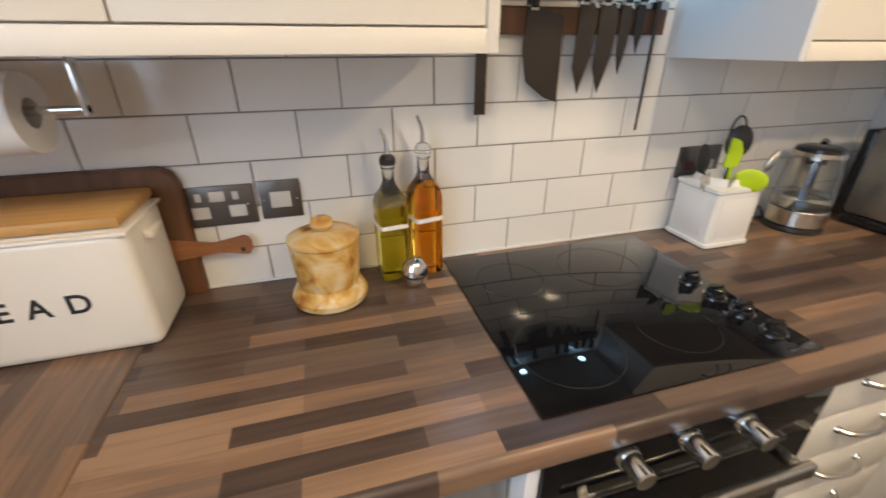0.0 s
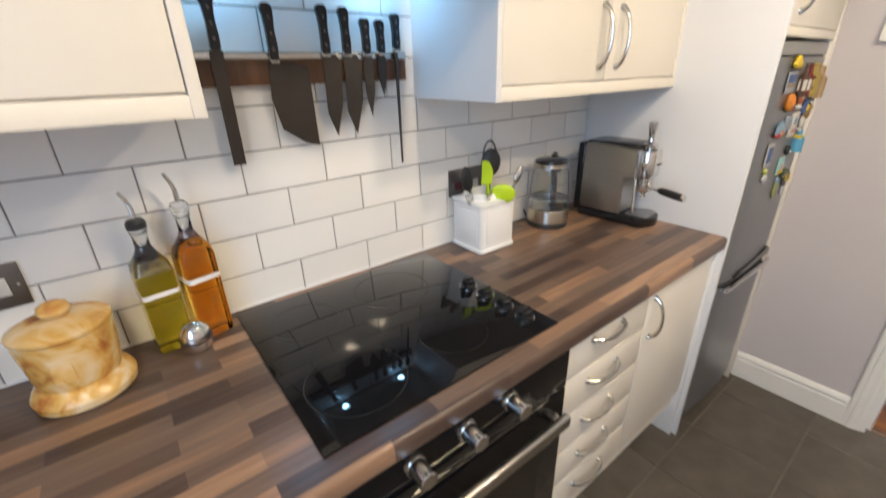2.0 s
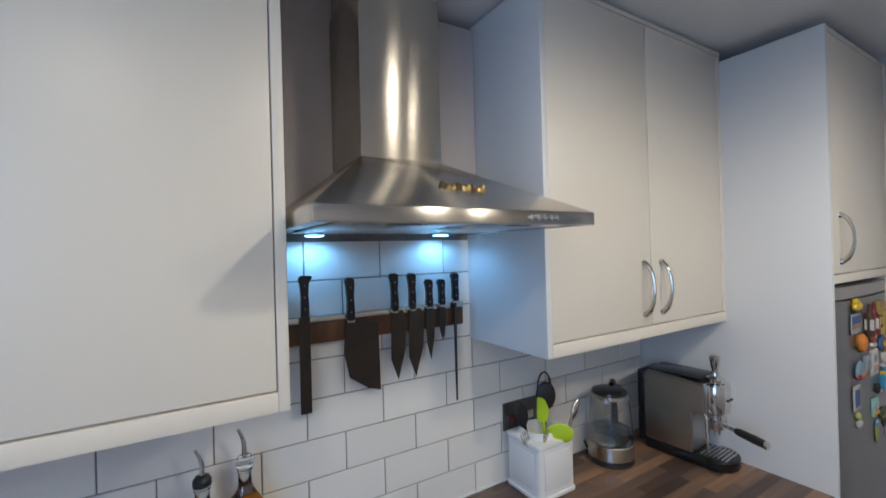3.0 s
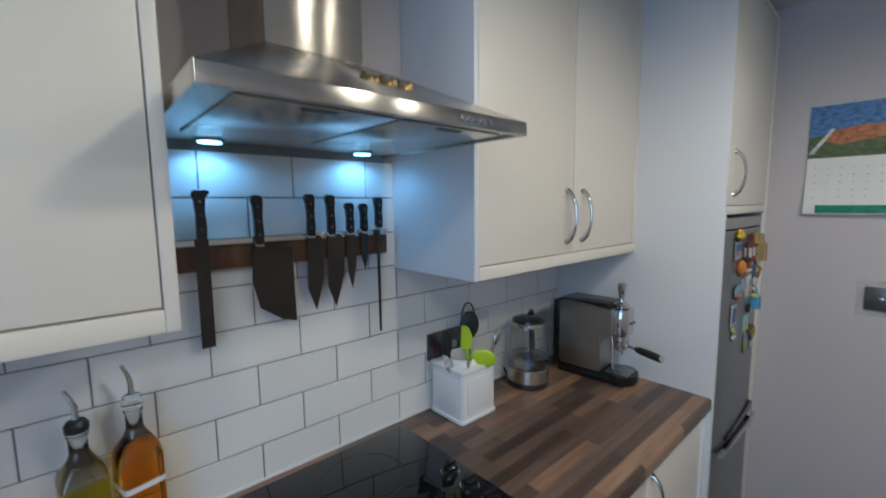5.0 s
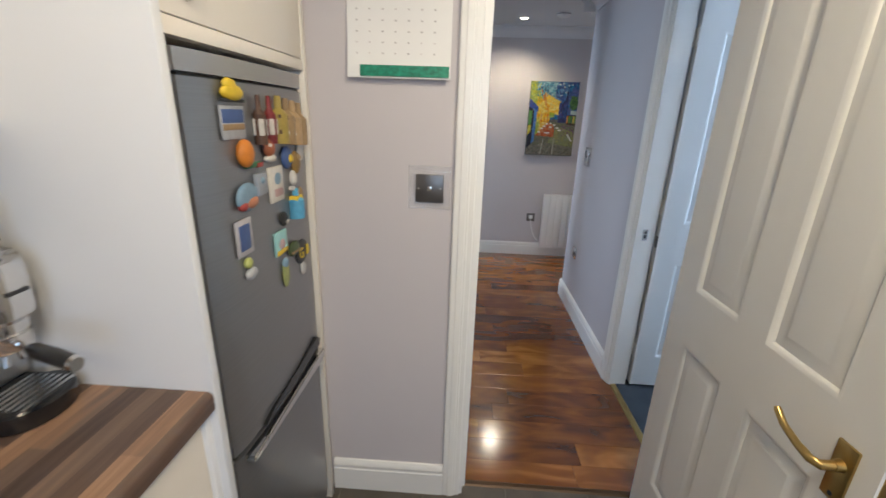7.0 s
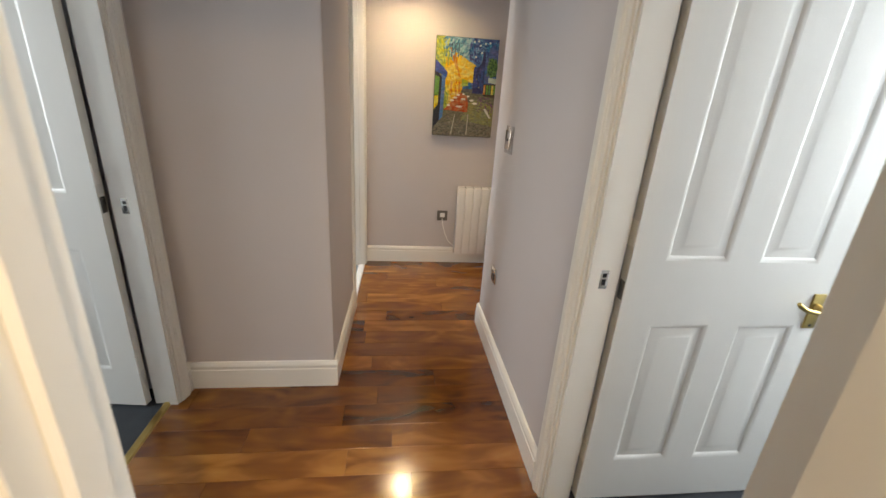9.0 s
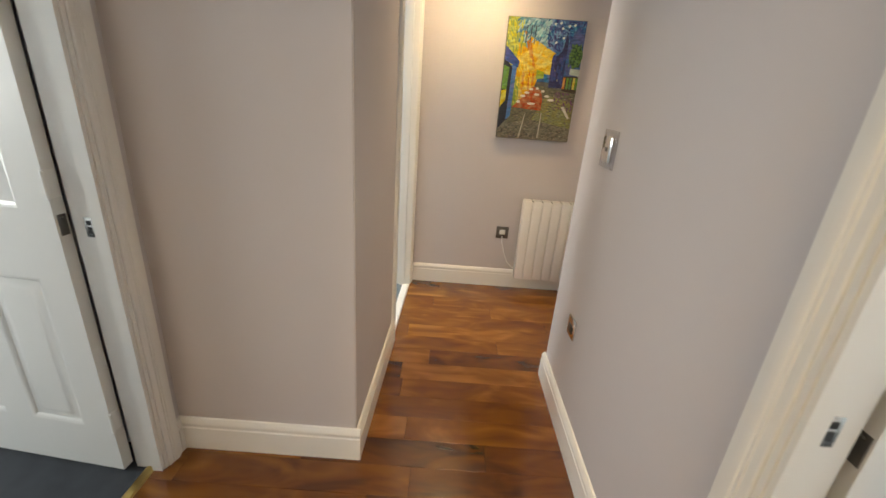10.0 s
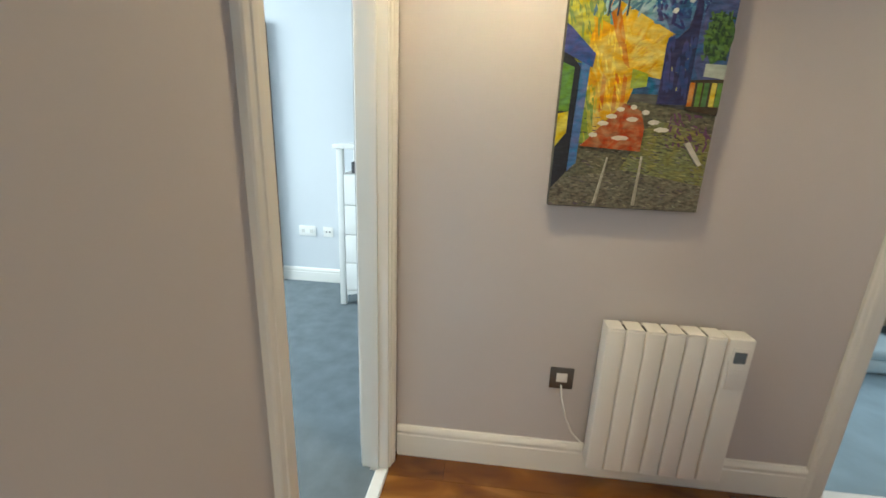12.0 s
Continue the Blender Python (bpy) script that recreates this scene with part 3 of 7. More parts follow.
OUT = (0, -1, 0)
YU = 2.062                   # wall units' fronts
wu = thing("wall_cabinet", "cream wall cabinet with slab doors over the worktop", "cabinet", "wall cabinets")
part("body", B(-0.35, 0.854, YU + 0.019, YT - 0.001, 1.436, 2.30), CABINET, wu)
part("end_panel", B(0.8542, 0.872, YU - 0.002, YT - 0.001, 1.404, 2.315, bevel=0.0015), CABINET, wu)
part("pelmet", B(-0.35, 0.854, YU - 0.002, YU + 0.018, 1.404, 1.4355, bevel=0.0015), CABINET, wu)
part("cornice", B(-0.35, 0.854, YU - 0.002, YU + 0.018, 2.301, 2.315, bevel=0.0015), CABINET, wu)
door_front(wu, 0.412, 0.8535, YU, 1.437, 2.30)
dl = door_front(wu, -0.02, 0.411, YU, 1.437, 2.30)
door_front(wu, -0.35, -0.021, YU, 1.437, 2.30)
bow_handle(dl, (0.375, YU, 1.47), (0.375, YU, 1.62), OUT)
settle(wu, 0.26, YT, 1.404)

wr = thing("wall_cabinet", "cream double-door wall cabinet beside the extractor hood", "cabinet", "wall cabinets")
YV = 2.077
part("body", B(1.480, 2.296, YV + 0.019, YT - 0.001, 1.421, 2.301), CABINET, wr)
part("end_panel", B(1.462, 1.4798, YV - 0.002, YT - 0.001, 1.387, 2.315, bevel=0.0015), PANEL, wr, "white end panel")
part("pelmet", B(1.480, 2.3165, YV - 0.002, YV + 0.018, 1.387, 1.4195, bevel=0.0015), CABINET, wr)
part("cornice", B(1.480, 2.3165, YV - 0.002, YV + 0.018, 2.302, 2.315, bevel=0.0015), CABINET, wr)
part("filler", B(2.2965, 2.3165, YV, YV + 0.018, 1.421, 2.301), CABINET, wr)
d1 = door_front(wr, 1.4802, 1.888, YV, 1.421, 2.301)
d2 = door_front(wr, 1.889, 2.296, YV, 1.421, 2.301)
bow_handle(d1, (1.853, YV, 1.455), (1.853, YV, 1.605), OUT)
bow_handle(d2, (1.938, YV, 1.455), (1.938, YV, 1.605), OUT)
settle(wr, 1.89, YT, 1.387)

YB = 1.822                   # base units' fronts
# Tall housing round the fridge
th = thing("fridge_housing", "white tall housing with a cream top cupboard over the fridge", "cabinet")
part("side_panel", B(2.3175, 2.337, 1.797, YT - 0.001, 0.0, 2.285, bevel=0.0015), PANEL, th, "white side panel")
part("side_panel", B(2.884, 2.905, 1.797, YT - 0.001, 0.0, 2.285, bevel=0.0015), CABINET, th)
part("filler", B(2.9055, XE - 0.001, 1.812, 1.83, 0.0, 2.285), CABINET, th)
part("cupboard_body", B(2.3375, 2.8835, 1.82, YT - 0.001, 1.526, 2.285), CABINET, th)
part("rail", B(2.3375, 2.8835, 1.80, 1.819, 1.526, 1.5525, bevel=0.001), CABINET, th)
fd = part("door", B(2.3385, 2.8825, 1.80, 1.819, 1.555, 2.268, bevel=0.002), CABINET, th)
part("cornice", B(2.3375, 2.8835, 1.799, 1.819, 2.2695, 2.285, bevel=0.001), CABINET, th)
bow_handle(fd, (2.405, 1.80, 1.59), (2.405, 1.80, 1.73), OUT)
settle(th, 2.61, YT, 0)

# Drawers
du = thing("drawer_unit", "cream five-drawer base unit under the worktop", "drawers")
part("body", B(1.476, 1.853, YB + 0.019, 2.36, 0.15, 0.868), CABINET, du)
part("end_panel", B(1.4565, 1.4755, YB + 0.002, 2.36, 0.0, 0.868, bevel=0.001), CABINET, du)
part("plinth", B(1.476, 1.853, 1.905, 1.92, 0.0, 0.149), PANEL, du)
for z0, z1, zh in ((0.742, 0.868, 0.825), (0.612, 0.741, 0.694), (0.485, 0.611, 0.560), (0.360, 0.484, 0.430), (0.235, 0.359, 0.300)):
    d = door_front(du, 1.476, 1.853, YB, z0, z1, name="drawer_front")
    bow_handle(d, (1.578, YB, zh), (1.715, YB, zh), OUT, depth=0.024)
settle(du, 1.66, 2.1, 0)
bu = thing("base_cabinet", "cream single-door base cabinet under the worktop", "cabinet")
part("body", B(1.854, 2.30, YB + 0.019, 2.36, 0.15, 0.868), CABINET, bu)
part("plinth", B(1.854, 2.30, 1.905, 1.92, 0.0, 0.149), PANEL, bu)
part("end_panel", B(2.3005, 2.317, YB - 0.008, 2.36, 0.0, 0.868, bevel=0.001), PANEL, bu, "white floor-length end panel")
d = door_front(bu, 1.854, 2.30, YB, 0.235, 0.868)
bow_handle(d, (1.896, YB, 0.69), (1.896, YB, 0.825), OUT)
settle(bu, 2.08, 2.1, 0)
# Return run
ru = thing("base_cabinet", "cream corner base cabinet under the return worktop", "cabinet")
part("body", B(-0.35, 0.208, 0.5, 2.36, 0.15, 0.868), CABINET, ru)
part("plinth", B(-0.35, 0.15, 0.5, 2.36, 0.0, 0.149), PANEL, ru)
for y0, y1 in ((0.5, 1.1), (1.101, 1.76)):
    dd = part("door", B(0.209, 0.227, y0 + 0.001, y1 - 0.001, 0.17, 0.867, bevel=0.002), CABINET, ru)
    bow_handle(dd, (0.227, y1 - 0.05, 0.70), (0.227, y1 - 0.05, 0.83), (1, 0, 0))
settle(ru, -0.1, 1.4, 0)


# Worktops: laminate with rounded front edges
def worktop(name, bm, mat, label):
    return tagged(new(name, mesh_of(name, bm, mat)), label, "worktop")


def nosing(y0, y1, z0, z1, r=0.011):
    pts = [(y1, z0), (y1, z1)]
    for k in range(6):
        t = k / 5 * math.pi / 2
        pts.append((y0 + r - r * math.sin(t), z1 - r + r * math.cos(t)))
    for k in range(4):
        t = k / 3 * math.pi / 2
        pts.append((y0 + 0.005 - 0.005 * math.cos(t), z0 + 0.005 - 0.005 * math.sin(t)))
    return pts


bm = prism(bmesh.new(), nosing(1.800, YT - 0.007, 0.870, 0.912), "x", 0.2525, 2.3165)
worktop("worktop", bm, WORKTOP, "brown walnut-block effect laminate kitchen worktop")
bm = prism(bmesh.new(), [(0.252 - (p[0] - 1.8), p[1]) for p in nosing(1.80, 1.80 + 0.60, 0.870, 0.912)], "y", 0.46, YT - 0.007)
worktop("worktop", bm, WORKTOP_Y, "brown walnut-block effect laminate return worktop")
structure("sealant", B(-0.35, 2.3165, YT - 0.012, YT - 0.0065, 0.912, 0.918, bevel=0.002), PANEL, "white sealant bead along the worktop", "trim")

# ---- hob ----
hob = thing("ceramic_hob", "black glass ceramic hob set into the worktop", "hob")
part("glass_plate", B(0.882, 1.456, 1.846, 2.372, 0.9122, 0.9172, bevel=0.0018), BLACKGLASS, hob)
RING = material("printed_ring", (0.035, 0.035, 0.035), 0.2)


def flat_ring(bm, cx, cy, z, r, w, segments=48):
    a = [bm.verts.new((cx + r * math.cos(k * math.tau / segments), cy + r * math.sin(k * math.tau / segments), z)) for k in range(segments)]
    b = [bm.verts.new((cx + (r + w) * math.cos(k * math.tau / segments), cy + (r + w) * math.sin(k * math.tau / segments), z)) for k in range(segments)]
    for k in range(segments):
        bm.faces.new((a[k], b[k], b[(k + 1) % segments], a[(k + 1) % segments]))
    return bm


for cx, cy, r in ((1.005, 1.975, 0.098), (1.005, 2.235, 0.078), (1.245, 2.235, 0.098), (1.245, 1.975, 0.078)):
    part("zone_ring", flat_ring(bmesh.new(), cx, cy, 0.9175, r, 0.0012), RING, hob, "thin grey printed cooking zone ring")
for k in range(4):
    ky = 2.112 - k * 0.0675
    bm = turned(bmesh.new(), [(0.021, 0.9172), (0.021, 0.924), (0.017, 0.9265), (0.0165, 0.936), (0.0145, 0.938)], 1.412, ky, 28)
    box(bm, 1.396, 1.428, ky - 0.003, ky + 0.003, 0.936, 0.942, bevel=0.001)
    kn = part("knob", bm, BLACKGLOSS, hob, "black hob control knob")
    part("ring", turned(bmesh.new(), [(0.0212, 0.9173), (0.0235, 0.9173), (0.0235, 0.9195), (0.0212, 0.9195), (0.0212, 0.9173)], 1.412, ky, 28, close=False), CHROME, kn, "chrome ring")
settle(hob, 1.17, 2.11, 0.9122)

# ---- oven ----
ov = thing("built_in_oven", "black glass built-in oven with steel knobs and bar handle", "oven")
OX0, OX1 = 0.8695, 1.4555
part("housing", B(0.8695, 1.4555, 1.838, 2.34, 0.17, 0.868), PANEL, ov)
part("side_filler", B(0.846, 0.869, 1.812, 2.34, 0.0, 0.868, bevel=0.001), PANEL, ov)
part("bottom_panel", B(OX0, OX1, 1.816, 1.837, 0.17, 0.301, bevel=0.0015), CABINET, ov)
part("plinth", B(OX0, OX1, 1.905, 1.92, 0.0, 0.169), PANEL, ov)
cp = part("control_panel", B(OX0 + 0.001, OX1 - 0.001, 1.806, 1.837, 0.757, 0.868, bevel=0.002), BLACKGLASS, ov)
od = part("door", B(OX0 + 0.001, OX1 - 0.001, 1.806, 1.837, 0.304, 0.752, bevel=0.002), BLACKGLASS, ov)
part("window", B(OX0 + 0.085, OX1 - 0.085, 1.8045, 1.8058, 0.37, 0.64), material("tinted_oven_window", (0.012, 0.010, 0.008), 0.06), od)
part("vent_strip", B(OX0 + 0.07, OX1 - 0.07, 1.8035, 1.8058, 0.752, 0.7565), NICKEL, ov)
for kx in (1.018, 1.137, 1.255):
    bm = rod(bmesh.new(), (kx, 1.806, 0.835), (kx, 1.800, 0.835), 0.0225, 0.021, 28)
    rod(bm, (kx, 1.800, 0.835), (kx, 1.762, 0.835), 0.0185, 0.0175, 28)
    rod(bm, (kx, 1.762, 0.835), (kx, 1.7605, 0.835), 0.0175, 0.0155, 28)
    part("knob", bm, CHROME, cp, "chrome control knob")
bm = bmesh.new()
box(bm, 0.925, 1.408, 1.752, 1.770, 0.701, 0.735, bevel=0.006, segments=3)
for hx in (0.965, 1.382):
    box(bm, hx - 0.010, hx + 0.010, 1.769, 1.806, 0.709, 0.729, bevel=0.002)
part("handle", bm, NICKEL, od, "satin steel bar handle")
settle(ov, 1.16, 2.1, 0)

# ---- washing machine ----
wm = thing("washing_machine", "silver front-loading washing machine under the worktop", "washing machine")
WX0, WX1, WY = 0.262, 0.836, 1.846
part("body", B(WX0, WX1, WY, 2.36, 0.012, 0.835, bevel=0.006), SILVER, wm)
part("lid", B(WX0 - 0.002, WX1 + 0.002, WY - 0.006, 2.36, 0.836, 0.862, bevel=0.005), material("pale_grey_lid", (0.55, 0.57, 0.60), 0.35, 0, 0.5, 5, 0.02), wm, "pale grey lid")
pn = part("control_panel", B(WX0 + 0.150, WX1 - 0.028, WY - 0.008, WY, 0.676, 0.812, bevel=0.004), SILVER, wm)
part("drawer", B(WX0 + 0.004, WX0 + 0.142, WY - 0.008, WY, 0.676, 0.812, bevel=0.004), SILVER, wm, "silver detergent drawer")
part("display", B(0.604, 0.648, WY - 0.0095, WY - 0.0079, 0.752, 0.775), BLACKGLOSS, pn, "small black display")
for kx, kz, r in ((0.545, 0.724, 0.0245), (0.649, 0.722, 0.0155), (0.709, 0.725, 0.0155)):
    bm = rod(bmesh.new(), (kx, WY - 0.008, kz), (kx, WY - 0.014, kz), r * 1.1, r, 28)
    rod(bm, (kx, WY - 0.014, kz), (kx, WY - 0.030, kz), r, r * 0.86, 28)
    box(bm, kx - r * 0.75, kx + r * 0.75, WY - 0.034, WY - 0.029, kz - r * 0.2, kz + r * 0.2, bevel=0.001)
    part("knob", bm, CHROME, pn, "silver programme dial")
    for j in range(12):
        a = j * math.tau / 12
        if r > 0.02:
            part("mark", B(kx + 0.034 * math.cos(a) - 0.0016, kx + 0.034 * math.cos(a) + 0.0016, WY - 0.0087, WY - 0.0079, kz + 0.034 * math.sin(a) - 0.0016, kz + 0.034 * math.sin(a) + 0.0016), BLACK, pn)
for kx, kz in ((0.500, 0.748), (0.652, 0.752), (0.688, 0.762), (0.722, 0.772), (0.755, 0.785)):
    part("button", B(kx - 0.009, kx + 0.009, WY - 0.012, WY - 0.0079, kz - 0.0045, kz + 0.0045, bevel=0.002), CHROME, pn)
for k in range(7):
    part("mark", B(0.768 + k * 0.0022, 0.7695 + k * 0.0022, WY - 0.0087, WY - 0.0079, 0.742 - k * 0.006, 0.745 - k * 0.006), BLACK, pn)


def front_disc(bm, cx, cz, prof, segments=48):
    """A turned shape about an axis that points out of a front; (radius, distance out) pairs."""
    rings = [[bm.verts.new((cx + r * math.cos(k * math.tau / segments), WY - d, cz + r * math.sin(k * math.tau / segments))) for k in range(segments)] for r, d in prof]
    for a, b in zip(rings, rings[1:]):
        for k in range(segments):
            bm.faces.new((a[k], a[(k + 1) % segments], b[(k + 1) % segments], b[k]))
    return bm


wd = part("door", front_disc(bmesh.new(), 0.545, 0.385, [(0.215, 0.0), (0.213, 0.016), (0.196, 0.026), (0.168, 0.030), (0.150, 0.024), (0.145, 0.010)]), SILVER, wm, "round silver porthole door")
bm = front_disc(bmesh.new(), 0.545, 0.385, [(0.150, 0.012), (0.13, 0.020), (0.08, 0.027), (0.02, 0.029), (0.001, 0.029)])
part("glass", bm, material("dark_porthole", (0.03, 0.028, 0.026), 0.08, 0, 0.5, 5, 0.2), wd, "dark porthole glass")
part("door_handle", B(0.700, 0.722, WY - 0.036, WY - 0.022, 0.415, 0.475, bevel=0.005), CHROME, wd, "pale door catch")
part("kick_plate", B(WX0 + 0.01, WX1 - 0.01, WY - 0.003, WY, 0.02, 0.10, bevel=0.002), SILVER, wm)
part("foot", B(WX0 + 0.03, WX0 + 0.07, WY + 0.03, WY + 0.07, 0.0, 0.013), BLACK, wm)
part("foot", B(WX1 - 0.07, WX1 - 0.03, WY + 0.03, WY + 0.07, 0.0, 0.013), BLACK, wm)
settle(wm, 0.55, 2.1, 0)

# ---- extractor hood ----
hd = thing("extractor_hood", "brushed steel chimney extractor hood above the hob", "extractor hood")
HX0, HX1, HY0 = 0.878, 1.438, 1.912
bm = bmesh.new()
lo = [bm.verts.new(p) for p in ((HX0, HY0, 1.724), (HX1, HY0, 1.724), (HX1, YT - 0.002, 1.724), (HX0, YT - 0.002, 1.724))]
hi = [bm.verts.new(p) for p in ((1.052, 2.192, 1.860), (1.250, 2.192, 1.860), (1.250, YT - 0.002, 1.860), (1.052, YT - 0.002, 1.860))]
bm.faces.new(lo[::-1])
bm.faces.new(hi)
for k in range(4):
    bm.faces.new((lo[k], lo[(k + 1) % 4], hi[(k + 1) % 4], hi[k]))
part("canopy", bm, STEEL_H, hd)
bm = bmesh.new()
box(bm, HX0, HX1, HY0, HY0 + 0.012, 1.699, 1.7238, bevel=0.0015)
box(bm, HX0, HX0 + 0.010, HY0 + 0.0121, YT - 0.002, 1.699, 1.7238)
box(bm, HX1 - 0.010, HX1, HY0 + 0.0121, YT - 0.002, 1.699, 1.7238)
part("rim", bm, STEEL_H, hd)
us = part("underside", B(HX0 + 0.0102, HX1 - 0.0102, HY0 + 0.0122, YT - 0.003, 1.7035, 1.718), STEEL_H, hd)
for fx0, fx1 in ((0.925, 1.155), (1.165, 1.395)):
    gf = part("grease_filter", B(fx0, fx1, 1.945, 2.275, 1.7000, 1.7034, bevel=0.001), STEEL_H, hd, "flat steel grease filter")
    part("catch", B((fx0 + fx1) / 2 - 0.025, (fx0 + fx1) / 2 + 0.025, 1.955, 1.970, 1.6985, 1.6999), BLACK, gf)
part("chimney", B(1.052, 1.250, 2.192, YT - 0.002, 1.8602, 2.246, bevel=0.0015), STEEL, hd)
uc = part("upper_chimney", B(1.0575, 1.2445, 2.197, YT - 0.002, 2.2462, CEIL - 0.0005, bevel=0.0015), STEEL, hd)
for k in range(6):
    part("slot", B(1.0568, 1.0576, 2.22 + k * 0.016, 2.228 + k * 0.016, 2.275, 2.335), BLACK, uc, "dark vent slot")
for x in (0.988, 1.335):
    lamp = part("lamp", turned(bmesh.new(), [(0.028, 1.7034), (0.028, 1.6985), (0.022, 1.6975)], x, 2.348, 24), CHROME, us, "round chrome lamp rim")
    part("lens", turned(bmesh.new(), [(0.0215, 1.6974), (0.0215, 1.6962), (0.012, 1.6955)], x, 2.348, 24), LEDGLOW, lamp, "cool white lamp lens")
for k in range(5):
    part("button", rod(bmesh.new(), (1.265 + k * 0.016, HY0, 1.7115), (1.265 + k * 0.016, HY0 - 0.004, 1.7115), 0.005, 0.0045, 16), CHROME, hd)
settle(hd, 1.15, YT, 1.699)
# boxed pipe beside the hood
structure("pipe_boxing", B(1.335, 1.4615, 2.345, YT - 0.0005, 1.745, 2.30, bevel=0.001), WALL, "painted pipe boxing beside the hood", "boxing")


# Brass lettering-like ornament on the hood's slope
def ornament():
    root = thing("hood_ornament", "small dark brass trinket stuck on the hood", "ornament")
    for k in range(9):
        x = 1.140 + k * 0.0115
        t = 0.020 + 0.004 * math.sin(k * 1.9)
        bm = bmesh.new()
        bmesh.ops.create_icosphere(bm, subdivisions=2, radius=1, matrix=Matrix.LocRotScale((x, 2.0105, 1.772 + 0.003 * math.cos(k * 2.3)), None, (0.0072, 0.007, 0.0075 + t * 0.14)))
        part("bead", bm, BRASS if k % 3 else plain(0.07, 0.05, 0.012), root)
    part("bar", B(1.133, 1.237, 2.007, 2.014, 1.764, 1.770, bevel=0.001), BRASS, root)
    settle(root, 1.185, 2.01, 1.764)


ornament()

# ---- knife rack ----
kr = thing("knife_rack", "wooden magnetic knife rack on the tiled wall", "knife rack")
part("board", B(0.885, 1.425, YT - 0.0265, YT - 0.0065, 1.436, 1.487, bevel=0.003), BOARD, kr)
part("magnet_strip", B(0.885, 1.425, YT - 0.0285, YT - 0.0065, 1.4875, 1.503, bevel=0.002), NICKEL, kr, "steel magnetic strip")
settle(kr, 1.15, YT - 0.0065, 1.436)


def knife(x, top, bottom, guard, width, style, label):
    root = thing("kitchen_knife", label, "knife", "knives on the rack")
    y = YT - 0.0305
    h = top - guard
    if style == "steel":
        bm = tube(bmesh.new(), [(x, y - 0.003, guard + 0.03), (x, y - 0.003, bottom)], [0.0055, 0.0028], 10)
    else:
        w = width
        if style == "cleaver":
            out = [(x - 0.012, guard), (x + 0.016, guard), (x + 0.075, guard - 0.012), (x + 0.078, guard - 0.19), (x + 0.045, bottom), (x - 0.004, bottom + 0.035), (x - 0.018, guard - 0.08)]
        elif style == "slab":
            out = [(x - w / 2, guard), (x + w / 2, guard), (x + w / 2, bottom), (x - w / 2, bottom)]
        else:
            out = [(x - 0.008, guard), (x + w * 0.7, guard), (x + w, guard - 0.02), (x + w * 0.86, bottom + (guard - bottom) * 0.42), (x + w * 0.25, bottom), (x - w * 0.30, bottom + (guard - bottom) * 0.30), (x - 0.009, guard - 0.05)]
        bm = prism(bmesh.new(), out, "y", y - 0.0022, y)
    part("blade", bm, BLADE, root)
    bm = bmesh.new()
    prof = [(x - 0.0095, guard), (x + 0.0095, guard), (x + 0.0105, guard + h * 0.25), (x + 0.0085, guard + h * 0.55), (x + 0.0110, guard + h * 0.85), (x + 0.0100, top - 0.004), (x + 0.004, top), (x - 0.010, top), (x - 0.0150, top - 0.010), (x - 0.0110, guard + h * 0.8), (x - 0.0085, guard + h * 0.5)]
    if style == "slab":
        prof = [(px + (0.010 if pz > top - 0.012 and px > x else 0), pz) for px, pz in prof]
    prism(bm, prof, "y", y - 0.013, y + 0.002)
    bmesh.ops.bevel(bm, geom=bm.edges[:], offset=0.002, segments=2, affect="EDGES")
    hdl = part("handle", bm, BLACKGLOSS, root, "black riveted handle")
    for k in range(3):
        part("rivet", rod(bmesh.new(), (x, y - 0.0128, guard + h * (0.2 + 0.28 * k)), (x, y - 0.0136, guard + h * (0.2 + 0.28 * k)), 0.0026, None, 10), PEWTER, hdl)
    if style != "slab":
        part("bolster", B(x - 0.0098, x + 0.0098, y - 0.011, y + 0.001, guard - 0.006, guard + 0.007, bevel=0.002), NICKEL, root)
    settle(root, x, y, bottom)


knife(0.966, 1.604, 1.274, 1.505, 0.026, "slab", "slim slicing knife with a black handle, dark reflection in the blade colour")
knife(1.078, 1.594, 1.305, 1.485, 0.08, "cleaver", "broad steel cleaver with a black handle, dark reflection in the blade colour")
knife(1.199, 1.598, 1.312, 1.497, 0.036, "chef", "tapered chef's knife with a black handle")
knife(1.252, 1.596, 1.312, 1.497, 0.038, "chef", "tapered chef's knife with a black handle")
knife(1.305, 1.576, 1.352, 1.498, 0.020, "chef", "small utility knife with a black handle")
knife(1.346, 1.574, 1.398, 1.500, 0.016, "chef", "short paring knife with a black handle")
knife(1.392, 1.590, 1.219, 1.508, 0.012, "steel", "thin round sharpening steel with a black handle")


